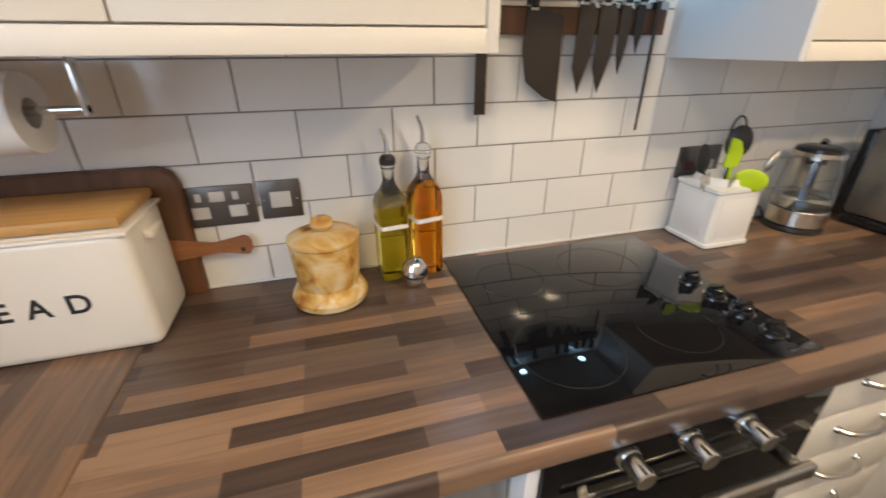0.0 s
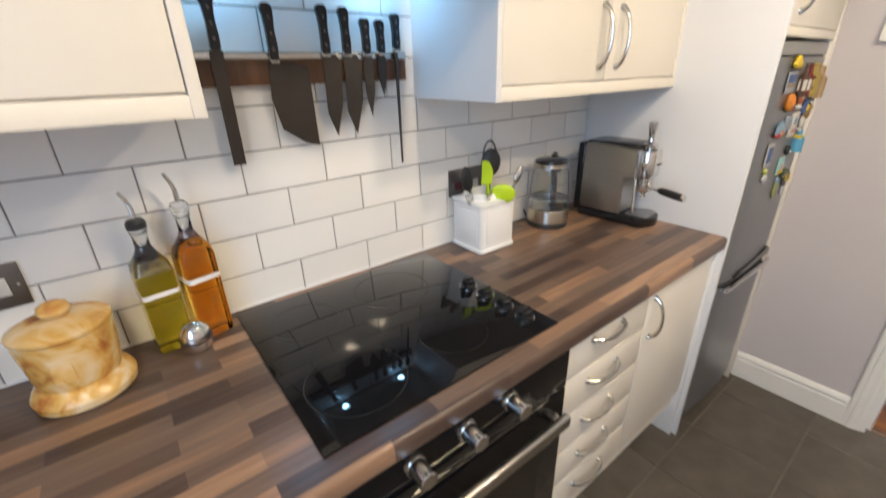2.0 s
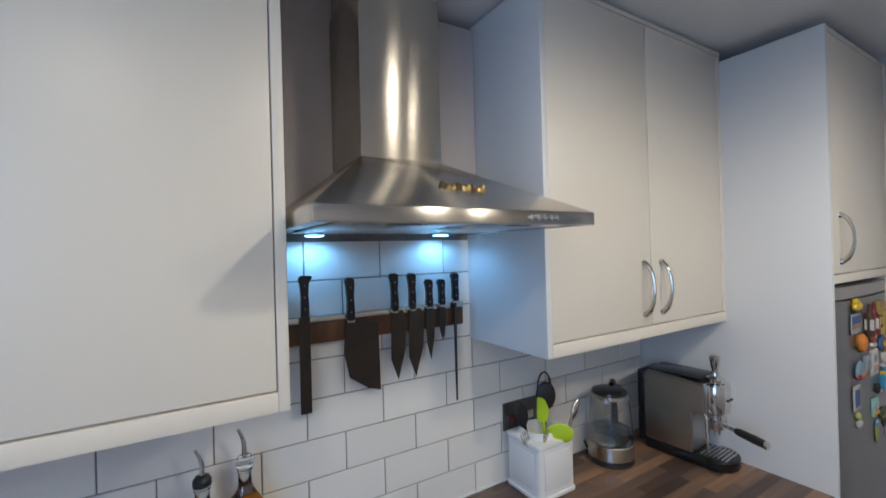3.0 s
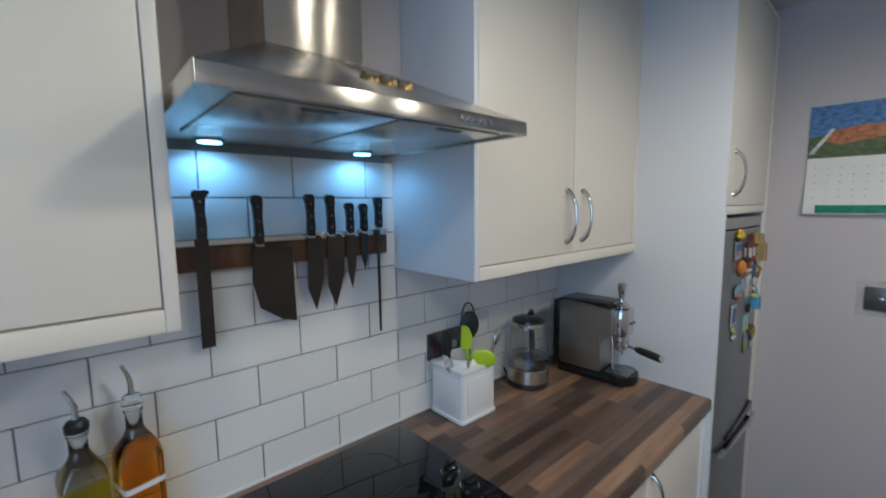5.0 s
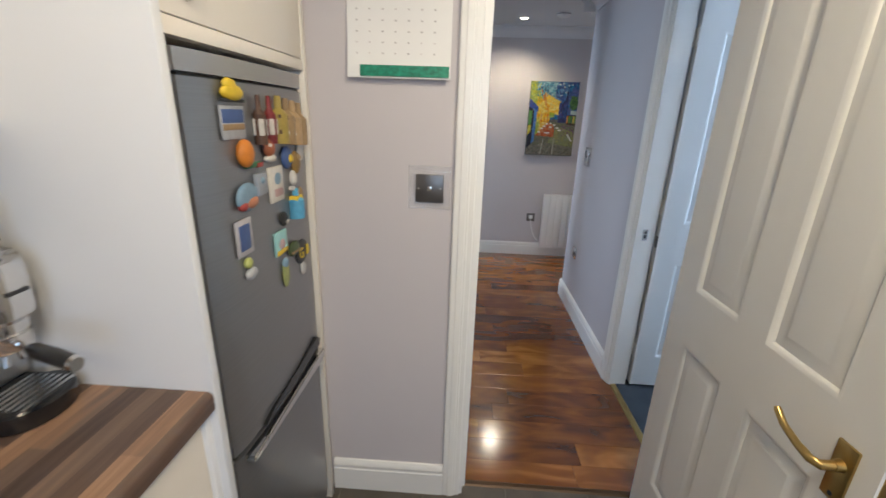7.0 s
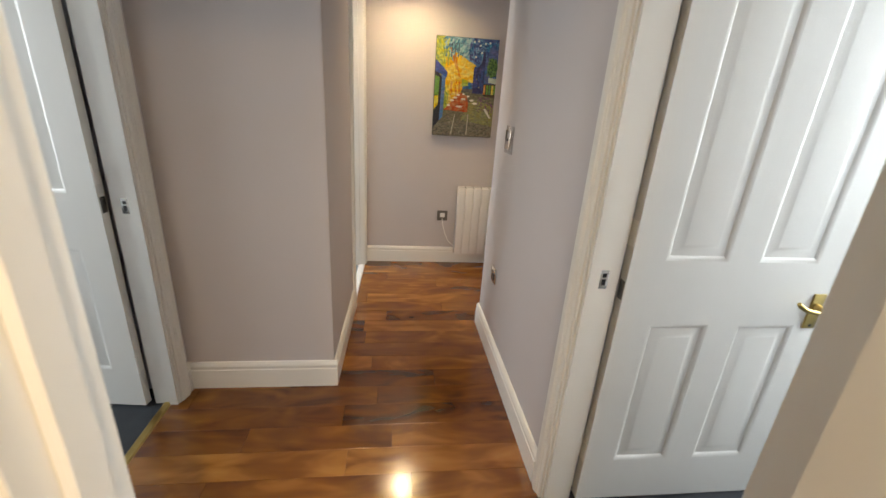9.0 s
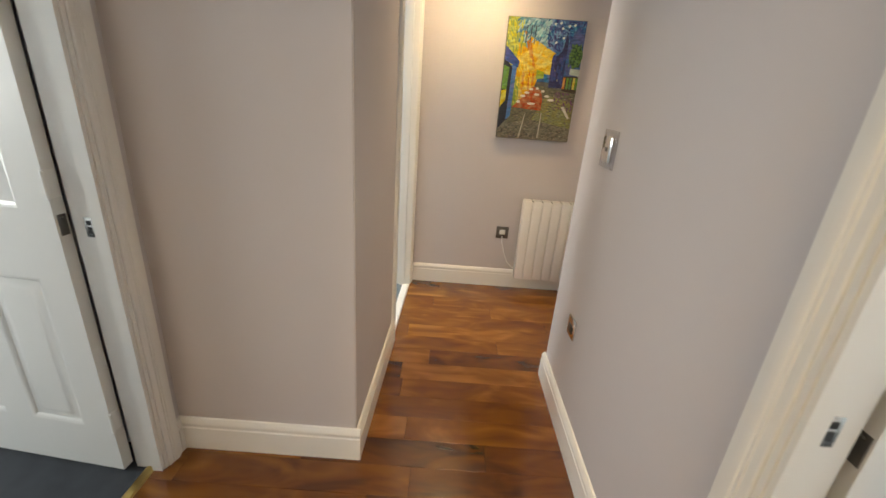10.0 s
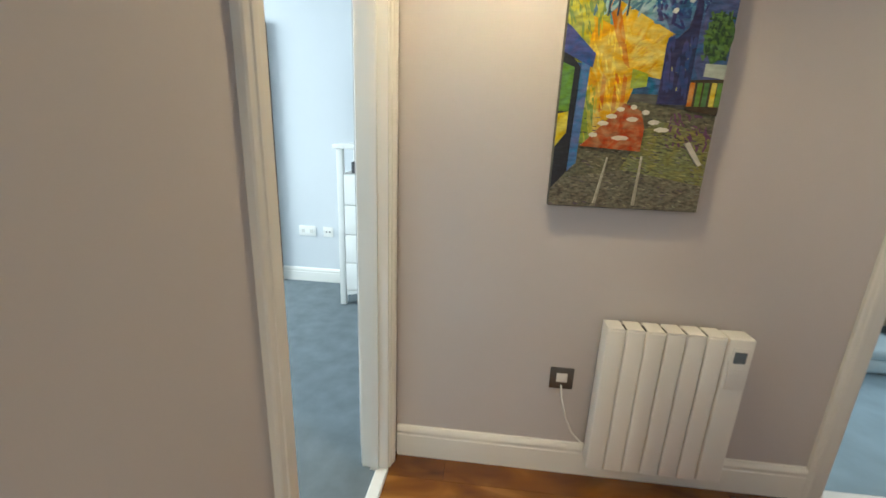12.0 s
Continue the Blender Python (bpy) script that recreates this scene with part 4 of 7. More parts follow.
# ---- sockets and switches ----
def plate(name, label, cx, cy, cz, w, h, facing, mat, rockers=(), category="socket", holes=()):
    """A wall plate; facing is the way it looks. Rockers are (u, v, w, h, material)."""
    root = thing(name, label, category)
    f = Vector(facing)
    side = Vector((0, 0, 1)).cross(f)

    def slab(u0, u1, v0, v1, d0, d1, bevel=0.0):
        bm = box(bmesh.new(), u0, u1, -d1, -d0, v0, v1, bevel=bevel)
        m = Matrix((side.to_4d() * 1, (-f).to_4d(), (0, 0, 1, 0), (0, 0, 0, 1))).transposed()
        m[3][0] = m[3][1] = m[3][2] = 0
        m[0][3] = m[1][3] = m[2][3] = 0
        m[3][3] = 1
        bmesh.ops.transform(bm, matrix=Matrix.Translation((cx, cy, cz)) @ m, verts=bm.verts[:])
        return bm
    body = part("plate", slab(-w / 2, w / 2, -h / 2, h / 2, 0.0, 0.007, 0.0025), mat, root)
    for u, v, rw, rh, rm in rockers:
        part("rocker", slab(u - rw / 2, u + rw / 2, v - rh / 2, v + rh / 2, 0.0066, 0.010, 0.0012), rm, root)
    for u, v, rw, rh in holes:
        part("slot", slab(u - rw / 2, u + rw / 2, v - rh / 2, v + rh / 2, 0.0066, 0.0078), BLACK if mat != BLACK else WHITEPLASTIC, root)
    for s in (-1, 1):
        part("screw", slab(s * w * 0.40 - 0.0022, s * w * 0.40 + 0.0022, -0.0022, 0.0022, 0.0066, 0.0078, 0.0006), NICKEL, root)
    settle(root, cx, cy, cz)
    return root


SOCKW = material("socket_insert", (0.62, 0.60, 0.56), 0.45)
FACE = (0, -1, 0)
YTF = YT - 0.0065
plate("wall_socket", "pewter double plug socket with pale inserts on the tiles", 0.390, YTF, 1.108, 0.146, 0.088, FACE, PEWTER,
      ((-0.036, -0.012, 0.034, 0.026, SOCKW), (0.036, -0.012, 0.034, 0.026, SOCKW), (-0.036, 0.022, 0.012, 0.018, SOCKW), (0.036, 0.022, 0.012, 0.018, SOCKW), (0.0, 0.022, 0.030, 0.022, SOCKW)))
plate("wall_switch", "pewter cooker switch with a white rocker on the tiles", 0.515, YTF, 1.112, 0.086, 0.086, FACE, PEWTER, ((0, 0, 0.042, 0.036, SOCKW),), "switch")
plate("wall_socket", "dark pewter plug socket behind the utensil pot", 1.652, YTF, 1.115, 0.146, 0.088, FACE, PEWTER,
      ((-0.036, -0.010, 0.03, 0.026, plain(0.10, 0.03, 0.03)), (0.036, -0.010, 0.03, 0.026, SOCKW)))

# ---- things on the worktop ----
WT = 0.9122


def letters(root, text, x, y, z, size, mat):
    """Flat black lettering on a front that looks towards -y, each letter a mesh."""
    pen = x
    for ch in text:
        cu = bpy.data.curves.new("letter", "FONT")
        cu.body, cu.size, cu.extrude, cu.offset = ch, size, 0.0006, size * 0.018
        tmp = new("letter_shape", cu)
        bpy.context.view_layer.update()
        me = bpy.data.meshes.new_from_object(tmp.evaluated_get(bpy.context.evaluated_depsgraph_get()))
        bpy.data.objects.remove(tmp)
        w = max(v.co.x for v in me.vertices)
        me.transform(Matrix.Translation((pen, y, z)) @ Matrix.Rotation(radians(90), 4, "X"))
        me.materials.clear()
        me.materials.append(mat)
        ob = new("letter", me)
        ob.parent = root
        pen += w + size * 0.42


bb = thing("bread_bin", "cream enamel bread bin with a bamboo lid", "bread bin")
bm = B(-0.195, 0.246, 2.195, 2.372, WT, 1.150, bevel=0.022, segments=4)
for v in bm.verts:
    if v.co.z < WT + 0.03:
        v.co.z = max(WT, v.co.z - 0.0)
part("body", bm, ENAMEL, bb)
part("lid", B(-0.190, 0.241, 2.200, 2.367, 1.1505, 1.170, bevel=0.006), BAMBOO, bb, "warm bamboo lid")
part("rim", B(-0.197, 0.248, 2.193, 2.374, 1.137, 1.1445, bevel=0.003), ENAMEL, bb)
part("side_handle", B(0.2465, 0.262, 2.255, 2.315, 1.105, 1.120, bevel=0.004), ENAMEL, bb)
letters(bb, "BREAD", -0.077, 2.1945, 1.008, 0.050, BLACK)
settle(bb, 0.025, 2.28, WT)
bb.location.x += 0.046

cb = thing("chopping_board", "dark walnut chopping board leaning on the tiles", "chopping board")
bm = prism(bmesh.new(), [(-0.24, WT), (0.306, WT), (0.310, 1.160), (0.302, 1.188), (0.280, 1.202), (-0.22, 1.202), (-0.24, 1.188)], "y", 2.376, 2.3985)
bmesh.ops.bevel(bm, geom=bm.edges[:], offset=0.003, segments=2, affect="EDGES")
part("board", bm, BOARD, cb)
settle(cb, 0.03, 2.39, WT)
cb.location.x += 0.022

pb = thing("serving_paddle", "small acacia serving paddle leaning by the bread bin", "chopping board")
bm = prism(bmesh.new(), [(0.20, 0.955), (0.23, 0.955), (0.262, 1.000), (0.37, 1.010), (0.425, 0.998), (0.434, 1.012), (0.434, 1.036), (0.424, 1.046), (0.36, 1.034), (0.30, 1.046), (0.20, 1.060)], "y", 2.3725, 2.3755)
bmesh.ops.bevel(bm, geom=bm.edges[:], offset=0.003, segments=2, affect="EDGES")
part("blade", bm, PADDLE, pb)
part("hole", rod(bmesh.new(), (0.418, 2.3515, 1.021), (0.418, 2.3525, 1.021), 0.005, None, 14), BLACK, pb)
settle(pb, 0.29, 2.374, WT + 0.043)
pb.location.x += 0.008

# Kitchen roll under the wall cabinet
kr2 = thing("kitchen_roll_holder", "chrome kitchen roll holder with a paper roll under the cabinet", "roll holder")
bm = bmesh.new()
box(bm, 0.02, 0.235, 2.17, 2.24, 1.4296, 1.4356, bevel=0.001)
box(bm, 0.228, 0.234, 2.195, 2.215, 1.325, 1.4295, bevel=0.0015)
rod(bm, (0.234, 2.205, 1.333), (-0.10, 2.205, 1.333), 0.006)
part("bracket", bm, CHROME, kr2)
bm = turned(bmesh.new(), [(0.021, -0.115), (0.054, -0.115), (0.055, -0.11), (0.055, 0.11), (0.054, 0.115), (0.021, 0.115), (0.021, -0.115)], segments=36, close=False)
bmesh.ops.transform(bm, matrix=Matrix.Translation((0.050, 2.205, 1.330)) @ Matrix.Rotation(radians(90), 4, "Y"), verts=bm.verts[:])
part("paper_roll", bm, PAPER, kr2, "white paper kitchen roll")
settle(kr2, 0.1, 2.2, 1.315)
kr2.location.x += 0.068

# Onyx pot
on = thing("onyx_pot", "banded honey onyx pot with a lid", "pot")
ox, oy = 0.596, 2.288
part("body", turned(bmesh.new(), [(0.070, WT), (0.079, WT + 0.004), (0.081, WT + 0.018), (0.074, WT + 0.032), (0.062, WT + 0.040), (0.066, WT + 0.055), (0.070, WT + 0.10), (0.073, WT + 0.140), (0.068, WT + 0.1405)], ox, oy, 40), ONYX, on)
bm = bmesh.new()
bmesh.ops.create_cube(bm, size=1, matrix=Matrix.LocRotScale((ox - 0.010, oy - 0.066, WT + 0.082), Euler((0, 0, -0.15)), (0.034, 0.006, 0.040)))
bmesh.ops.bevel(bm, geom=bm.edges[:], offset=0.0025, segments=2, affect="EDGES")
part("carved_panel", bm, ONYX, on)
ld = part("lid", turned(bmesh.new(), [(0.070, WT + 0.1407), (0.0745, WT + 0.143), (0.0745, WT + 0.149), (0.060, WT + 0.156), (0.028, WT + 0.161), (0.012, WT + 0.162)], ox, oy, 40), ONYX, on)
part("lid_knob", turned(bmesh.new(), [(0.010, WT + 0.160), (0.018, WT + 0.165), (0.024, WT + 0.174), (0.022, WT + 0.184), (0.013, WT + 0.190), (0.002, WT + 0.1915)], ox, oy, 28), ONYX, ld)
settle(on, ox, oy, WT)


def square_ring(bm, cx, cy, z, half, round_):
    pts = []
    for qx, qy, a0 in ((1, 1, 0), (-1, 1, 90), (-1, -1, 180), (1, -1, 270)):
        for k in range(4):
            a = radians(a0 + k * 30)
            pts.append(bm.verts.new((cx + qx * (half - round_) + round_ * math.cos(a), cy + qy * (half - round_) + round_ * math.sin(a), z)))
    return pts


def loft(bm, rings, cap=True):
    for a, b in zip(rings, rings[1:]):
        n = len(a)
        for k in range(n):
            bm.faces.new((a[k], a[(k + 1) % n], b[(k + 1) % n], b[k]))
    if cap:
        bm.faces.new(rings[0][::-1])
        bm.faces.new(rings[-1])
    return bm


def oil_bottle(cx, cy, oil, fill, label, turn, tall, stopper):
    root = thing("oil_bottle", label, "bottle", "oil bottles by the hob")
    body = [(0.0315, 0.000, 0.006), (0.0335, 0.004, 0.008), (0.0335, 0.171, 0.008)]
    if fill > 0.18:
        body += [(0.0310, 0.188, 0.014), (0.0200, 0.207, 0.0198)]
    bm = bmesh.new()
    loft(bm, [square_ring(bm, 0, 0, z, h, r) for h, z, r in body])
    part("filled_body", bm, oil, root, "glass body full of golden oil")
    prof = [p for p in [(0.0335, 0.1714, 0.008), (0.0310, 0.188, 0.014), (0.0200, 0.2074, 0.0198)] if fill < 0.18 or p[1] > 0.2] + [ (0.0140, 0.220, 0.0139), (0.0135, 0.246, 0.0134), (0.0160, 0.248, 0.0159), (0.0160, 0.256, 0.0159)]
    bm = bmesh.new()
    outer = [square_ring(bm, 0, 0, z, h, r) for h, z, r in prof]
    inner = [square_ring(bm, 0, 0, z, h - 0.002, max(0.004, r - 0.002)) for h, z, r in prof]
    loft(bm, outer, cap=False)
    loft(bm, inner, cap=False)
    part("neck", bm, CLEAR, root, "clear glass shoulder and neck")
    bm = bmesh.new()
    loft(bm, [square_ring(bm, 0, 0, z, 0.0339, 0.0082) for z in (0.122, 0.1315)], cap=False)
    part("label_band", bm, PAPER, root, "thin white paper band")
    part("stopper", turned(bmesh.new(), [(0.0165, 0.256), (0.0178, 0.258), (0.0178, 0.268), (0.0130, 0.275), (0.008, 0.277)], 0, 0, 20), stopper, root, "pourer stopper")
    part("spout", tube(bmesh.new(), [(0, 0, 0.275), (0, 0, 0.298), (-0.004, 0, 0.312), (-0.012, 0, 0.328)], [0.0055, 0.0048, 0.004, 0.0032]), CHROME, root, "steel pouring spout")
    root.matrix_basis = pose(cx, cy, WT, 0, 0, turn) @ Matrix.Diagonal((1, 1, tall, 1))


oil_bottle(0.748, 2.350, OILGREEN, 0.160, "square glass bottle of green olive oil with a pourer", 8, 1.06, BLACK)
oil_bottle(0.828, 2.352, OILAMBER, 0.182, "square glass bottle of amber chilli oil with a pourer", 14, 1.13, CLEAR)

eg = thing("egg_timer", "polished steel egg-shaped timer on the worktop", "timer")
part("body", turned(bmesh.new(), [(0.010, 0), (0.018, 0.003), (0.0235, 0.014), (0.0245, 0.026), (0.021, 0.041), (0.013, 0.052), (0.004, 0.0565)], 0, 0, 28), CHROME, eg)
part("joint_ring", turned(bmesh.new(), [(0.0244, 0.022), (0.0249, 0.023), (0.0249, 0.0245), (0.0244, 0.0255)], 0, 0, 28, close=False), BLACK, eg)
eg.matrix_basis = pose(0.786, 2.285, WT, 0, 0, 0) @ Matrix.Scale(1.3, 4)

# Utensil pot
up = thing("utensil_pot", "white square ceramic pot full of kitchen utensils", "pot")
ux, uy = 1.655, 2.312
bm = bmesh.new()
loft(bm, [square_ring(bm, ux, uy, WT + z, h, r) for h, z, r in ((0.070, 0, 0.010), (0.0745, 0.004, 0.012), (0.0745, 0.012, 0.012), (0.071, 0.015, 0.012), (0.071, 0.142, 0.012), (0.0745, 0.146, 0.012), (0.0745, 0.154, 0.012), (0.058, 0.158, 0.03), (0.056, 0.172, 0.045), (0.052, 0.173, 0.045), (0.050, 0.120, 0.045))])
part("body", bm, CERAMIC, up)
part("front_panel", B(ux - 0.050, ux + 0.050, uy - 0.0728, uy - 0.0708, WT + 0.028, WT + 0.128, bevel=0.001), CERAMIC, up)
part("side_panel", B(ux - 0.0728, ux - 0.0708, uy - 0.050, uy + 0.050, WT + 0.028, WT + 0.128, bevel=0.001), CERAMIC, up)
settle(up, ux, uy, WT)
up.scale = (1.04, 1.0, 1.08)


def spoon(x, y, lean, turn, length, head, head_mat, stem_mat, label, shape="spoon"):
    root = thing("cooking_utensil", label, "utensil", "utensils in the pot")
    part("stem", tube(bmesh.new(), [(0, 0, 0), (0, 0, length)], [0.0045, 0.0055]), stem_mat, root)
    bm = bmesh.new()
    if shape == "spoon":
        bmesh.ops.create_uvsphere(bm, u_segments=20, v_segments=12, radius=1, matrix=Matrix.LocRotScale((0, 0, length + head[1] * 0.85), None, (head[0], 0.008, head[1])))
    elif shape == "ring":
        pts = [(head[0] * math.cos(a), 0, length + head[1] * (1 + math.sin(a))) for a in [k * math.tau / 24 - 1.57 for k in range(25)]]
        tube(bm, pts, 0.0028, 8)
    elif shape == "fork":
        box(bm, -head[0], head[0], -0.0015, 0.0015, length, length + head[1] * 0.5, bevel=0.001)
        for k in range(4):
            x0 = -head[0] + k * head[0] * 0.58
            box(bm, x0, x0 + head[0] * 0.26, -0.0012, 0.0012, length + head[1] * 0.48, length + head[1] * 1.4, bevel=0.0005)
    else:
        prism(bm, [(-head[0], length), (head[0] * 0.7, length), (head[0], length + head[1]), (head[0] * 0.5, length + head[1] * 1.8), (-head[0] * 0.6, length + head[1] * 2)], "y", -0.004, 0.004)
        bmesh.ops.bevel(bm, geom=bm.edges[:], offset=0.003, segments=2, affect="EDGES")
    part("head", bm, head_mat, root)
    root.matrix_basis = pose(x, y, WT + 0.0135, lean[0], lean[1], turn)


spoon(1.664, 2.335, (-5, -13), 10, 0.180, (0.027, 0.042), BLACK, BLACK, "large black nylon cooking spoon")
spoon(1.682, 2.330, (-4, 4), -35, 0.215, (0.032, 0.045), BLACK, BLACK, "black nylon ladle with a round head")
spoon(1.694, 2.335, (-5, 9), 10, 0.225, (0.036, 0.047), BLACK, NICKEL, "black wire whisk loop on a steel stem", "ring")
spoon(1.672, 2.295, (6, -4), -40, 0.200, (0.020, 0.040), LIME, LIME, "lime green silicone spatula head", "spat")
spoon(1.672, 2.285, (10, 9), -40, 0.150, (0.040, 0.032), LIME, LIME, "broad lime green silicone spoon")
spoon(1.690, 2.300, (2, 27), 0, 0.200, (0.014, 0.034), NICKEL, NICKEL, "polished steel serving spoon")
spoon(1.648, 2.300, (4, -24), 0, 0.165, (0.014, 0.028), NICKEL, NICKEL, "polished steel table fork", "fork")
spoon(1.656, 2.290, (9, -14), 15, 0.155, (0.014, 0.026), NICKEL, NICKEL, "polished steel table fork", "fork")

# Kettle
ke = thing("electric_kettle", "clear glass electric kettle with a steel base, part filled", "kettle")
part("power_base", turned(bmesh.new(), [(0.074, 0), (0.076, 0.004), (0.074, 0.014), (0.055, 0.016)], 0, 0, 40), BLACK, ke)
part("steel_band", turned(bmesh.new(), [(0.066, 0.0162), (0.0755, 0.018), (0.0755, 0.056), (0.0735, 0.058)], 0, 0, 40), STEEL, ke, "brushed steel heating base")
part("jug", turned(bmesh.new(), [(0.0725, 0.0582), (0.0735, 0.075), (0.0700, 0.130), (0.0615, 0.190), (0.0595, 0.190), (0.0680, 0.130), (0.0712, 0.076), (0.0705, 0.0605)], 0, 0, 40), CLEAR, ke, "clear glass jug")
part("water", turned(bmesh.new(), [(0.0700, 0.0615), (0.0708, 0.076), (0.0695, 0.092)], 0, 0, 40), WATER, ke, "clear water")
part("collar", turned(bmesh.new(), [(0.0598, 0.188), (0.0640, 0.190), (0.0635, 0.200), (0.0600, 0.201)], 0, 0, 40), STEEL, ke)
part("lid", turned(bmesh.new(), [(0.059, 0.2012), (0.057, 0.208), (0.045, 0.212), (0.01, 0.2125)], 0, 0, 40), BLACKGLOSS, ke, "black hinged lid")
bm = prism(bmesh.new(), [(-0.012, 0.188), (0.012, 0.188), (0.002, 0.2), (-0.002, 0.2)], "y", -0.082, -0.058)
part("spout", bm, STEEL, ke)
bm = tube(bmesh.new(), [(0, 0.052, 0.205), (0, 0.090, 0.207), (0, 0.112, 0.190), (0, 0.118, 0.150), (0, 0.112, 0.105), (0, 0.098, 0.078), (0, 0.070, 0.070)], [0.011, 0.012, 0.012, 0.0115, 0.011, 0.010, 0.009], 14)
part("handle", bm, BLACKGLOSS, ke, "black loop handle")
ke.matrix_basis = pose(1.978, 2.300, WT, 0, 0, -60) @ Matrix.Diagonal((1, 1, 1.16, 1))
tagged(ke, "clear glass electric kettle with a steel base, part filled", "kettle")
part("cord", tube(bmesh.new(), [(-0.06, 0.03, 0.006), (-0.085, 0.05, 0.005), (-0.10, 0.045, 0.022), (-0.092, 0.02, 0.03), (-0.08, 0.012, 0.012)], 0.0035, 8), BLACK, ke, "black mains cord")

# Coffee machine; local x to its side, -y its front
cm = thing("espresso_machine", "brushed steel espresso machine with a portafilter", "coffee machine")
bm = B(-0.070, 0.070, -0.13, 0.155, 0.0, 0.034, bevel=0.012, segments=3)
part("base", bm, BLACKGLOSS, cm, "black base")
part("drip_tray", turned(bmesh.new(), [(0.068, 0.002), (0.070, 0.006), (0.070, 0.032), (0.066, 0.036), (0.060, 0.0362)], 0, -0.125, 36), BLACKGLOSS, cm, "round black drip tray")
bm = bmesh.new()
for k in range(7):
    box(bm, -0.050, 0.050, -0.172 + k * 0.015, -0.165 + k * 0.015, 0.0362, 0.0385)
part("grille", bm, CHROME, cm, "slotted chrome grille")
bm = prism(bmesh.new(), [(-0.055, 0.036), (0.150, 0.036), (0.150, 0.280), (0.10, 0.290), (-0.105, 0.275), (-0.105, 0.180), (-0.055, 0.172)], "x", -0.069, 0.069)
bmesh.ops.bevel(bm, geom=bm.edges[:], offset=0.006, segments=3, affect="EDGES")
part("housing", bm, DARKSTEEL, cm)
part("top_plate", B(-0.062, 0.062, -0.08, 0.140, 0.2875, 0.2925, bevel=0.002), BLACKGLOSS, cm, "dark cup-warming plate")
part("back_tank", B(-0.066, 0.066, 0.1502, 0.185, 0.02, 0.282, bevel=0.008), BLACKGLOSS, cm, "black water tank")
part("group_head", turned(bmesh.new(), [(0.030, 0.150), (0.034, 0.156), (0.034, 0.172), (0.047, 0.182), (0.049, 0.200), (0.049, 0.262), (0.045, 0.272), (0.02, 0.276)], 0, -0.118, 36), CHROME, cm, "polished round group head")
pf = part("portafilter", turned(bmesh.new(), [(0.020, 0.118), (0.032, 0.124), (0.0345, 0.130), (0.0345, 0.150), (0.030, 0.1505)], 0, -0.118, 32), CHROME, cm)
bm = tube(bmesh.new(), [(-0.012, -0.150, 0.140), (-0.022, -0.175, 0.141), (-0.030, -0.200, 0.141)], 0.006)
part("neck", bm, CHROME, pf)
part("handle", tube(bmesh.new(), [(-0.030, -0.198, 0.141), (-0.034, -0.212, 0.141), (-0.048, -0.270, 0.138), (-0.058, -0.308, 0.136)], [0.009, 0.0125, 0.0135, 0.0125], 14), BLACK, pf, "black moulded handle")
part("end_cap", tube(bmesh.new(), [(-0.0578, -0.307, 0.136), (-0.0605, -0.317, 0.1355)], [0.0128, 0.011], 14), CHROME, pf)
part("spouts", tube(bmesh.new(), [(-0.014, -0.118, 0.096), (-0.012, -0.118, 0.112), (0, -0.118, 0.120), (0.012, -0.118, 0.112), (0.014, -0.118, 0.096)], 0.0055), CHROME, pf)
part("steam_wand", tube(bmesh.new(), [(-0.055, -0.092, 0.185), (-0.058, -0.105, 0.170), (-0.057, -0.108, 0.075), (-0.056, -0.112, 0.052)], 0.0048), CHROME, cm)
part("badge", B(-0.018, 0.018, -0.1690, -0.1655, 0.222, 0.228), BLACK, cm)
for k in range(3):
    part("button", rod(bmesh.new(), (-0.02 + k * 0.02, -0.1045, 0.255), (-0.02 + k * 0.02, -0.107, 0.255), 0.006, None, 16), CHROME, cm)
cm.matrix_basis = pose(2.234, 2.172, WT, 0, 0, 4) @ Matrix.Diagonal((1, 0.80, 1, 1))
tp = thing("coffee_tamper", "polished steel coffee tamper standing on the coffee machine", "tamper")
part("body", turned(bmesh.new(), [(0.026, 0), (0.027, 0.004), (0.0265, 0.014), (0.012, 0.022), (0.0085, 0.035), (0.0115, 0.055), (0.016, 0.076), (0.0155, 0.086), (0.009, 0.0895)], 0, 0, 28), CHROME, tp)
tp.matrix_basis = pose(2.236, 2.079, WT + 0.276, 0, 0, 0)

# Plug and cord behind the kettle
pl = thing("mains_plug", "black mains plug with a looped cord behind the kettle", "plug")
part("plug", B(2.085, 2.130, YTF - 0.042, YTF - 0.001, 1.075, 1.125, bevel=0.006), BLACK, pl)
part("cord", tube(bmesh.new(), [(2.108, YTF - 0.03, 1.076), (2.10, YTF - 0.04, 1.02), (2.07, YTF - 0.06, 0.96), (2.075, YTF - 0.085, 0.925), (2.10, YTF - 0.09, 0.917), (2.13, YTF - 0.07, 0.917), (2.125, YTF - 0.05, 0.95), (2.09, YTF - 0.05, 0.975)], 0.0036, 8), BLACK, pl)
settle(pl, 2.108, YTF, 1.075)

# ---- fridge ----
fg = thing("fridge_freezer", "grey metallic fridge-freezer with a magnet-covered door", "fridge")
FX0, FX1, FY = 2.362, 2.872, 1.790


def bulged(bm, x0, x1, y, back, z0, z1, bulge=0.012, n=12):
    front = []
    for k in range(n + 1):
        t = k / n
        front.append((x0 + (x1 - x0) * t, y + bulge * (2 * t - 1) ** 2 + (0.006 if k in (0, n) else 0)))
    return prism(bm, front + [(x1, back), (x0, back)], "z", z0, z1)


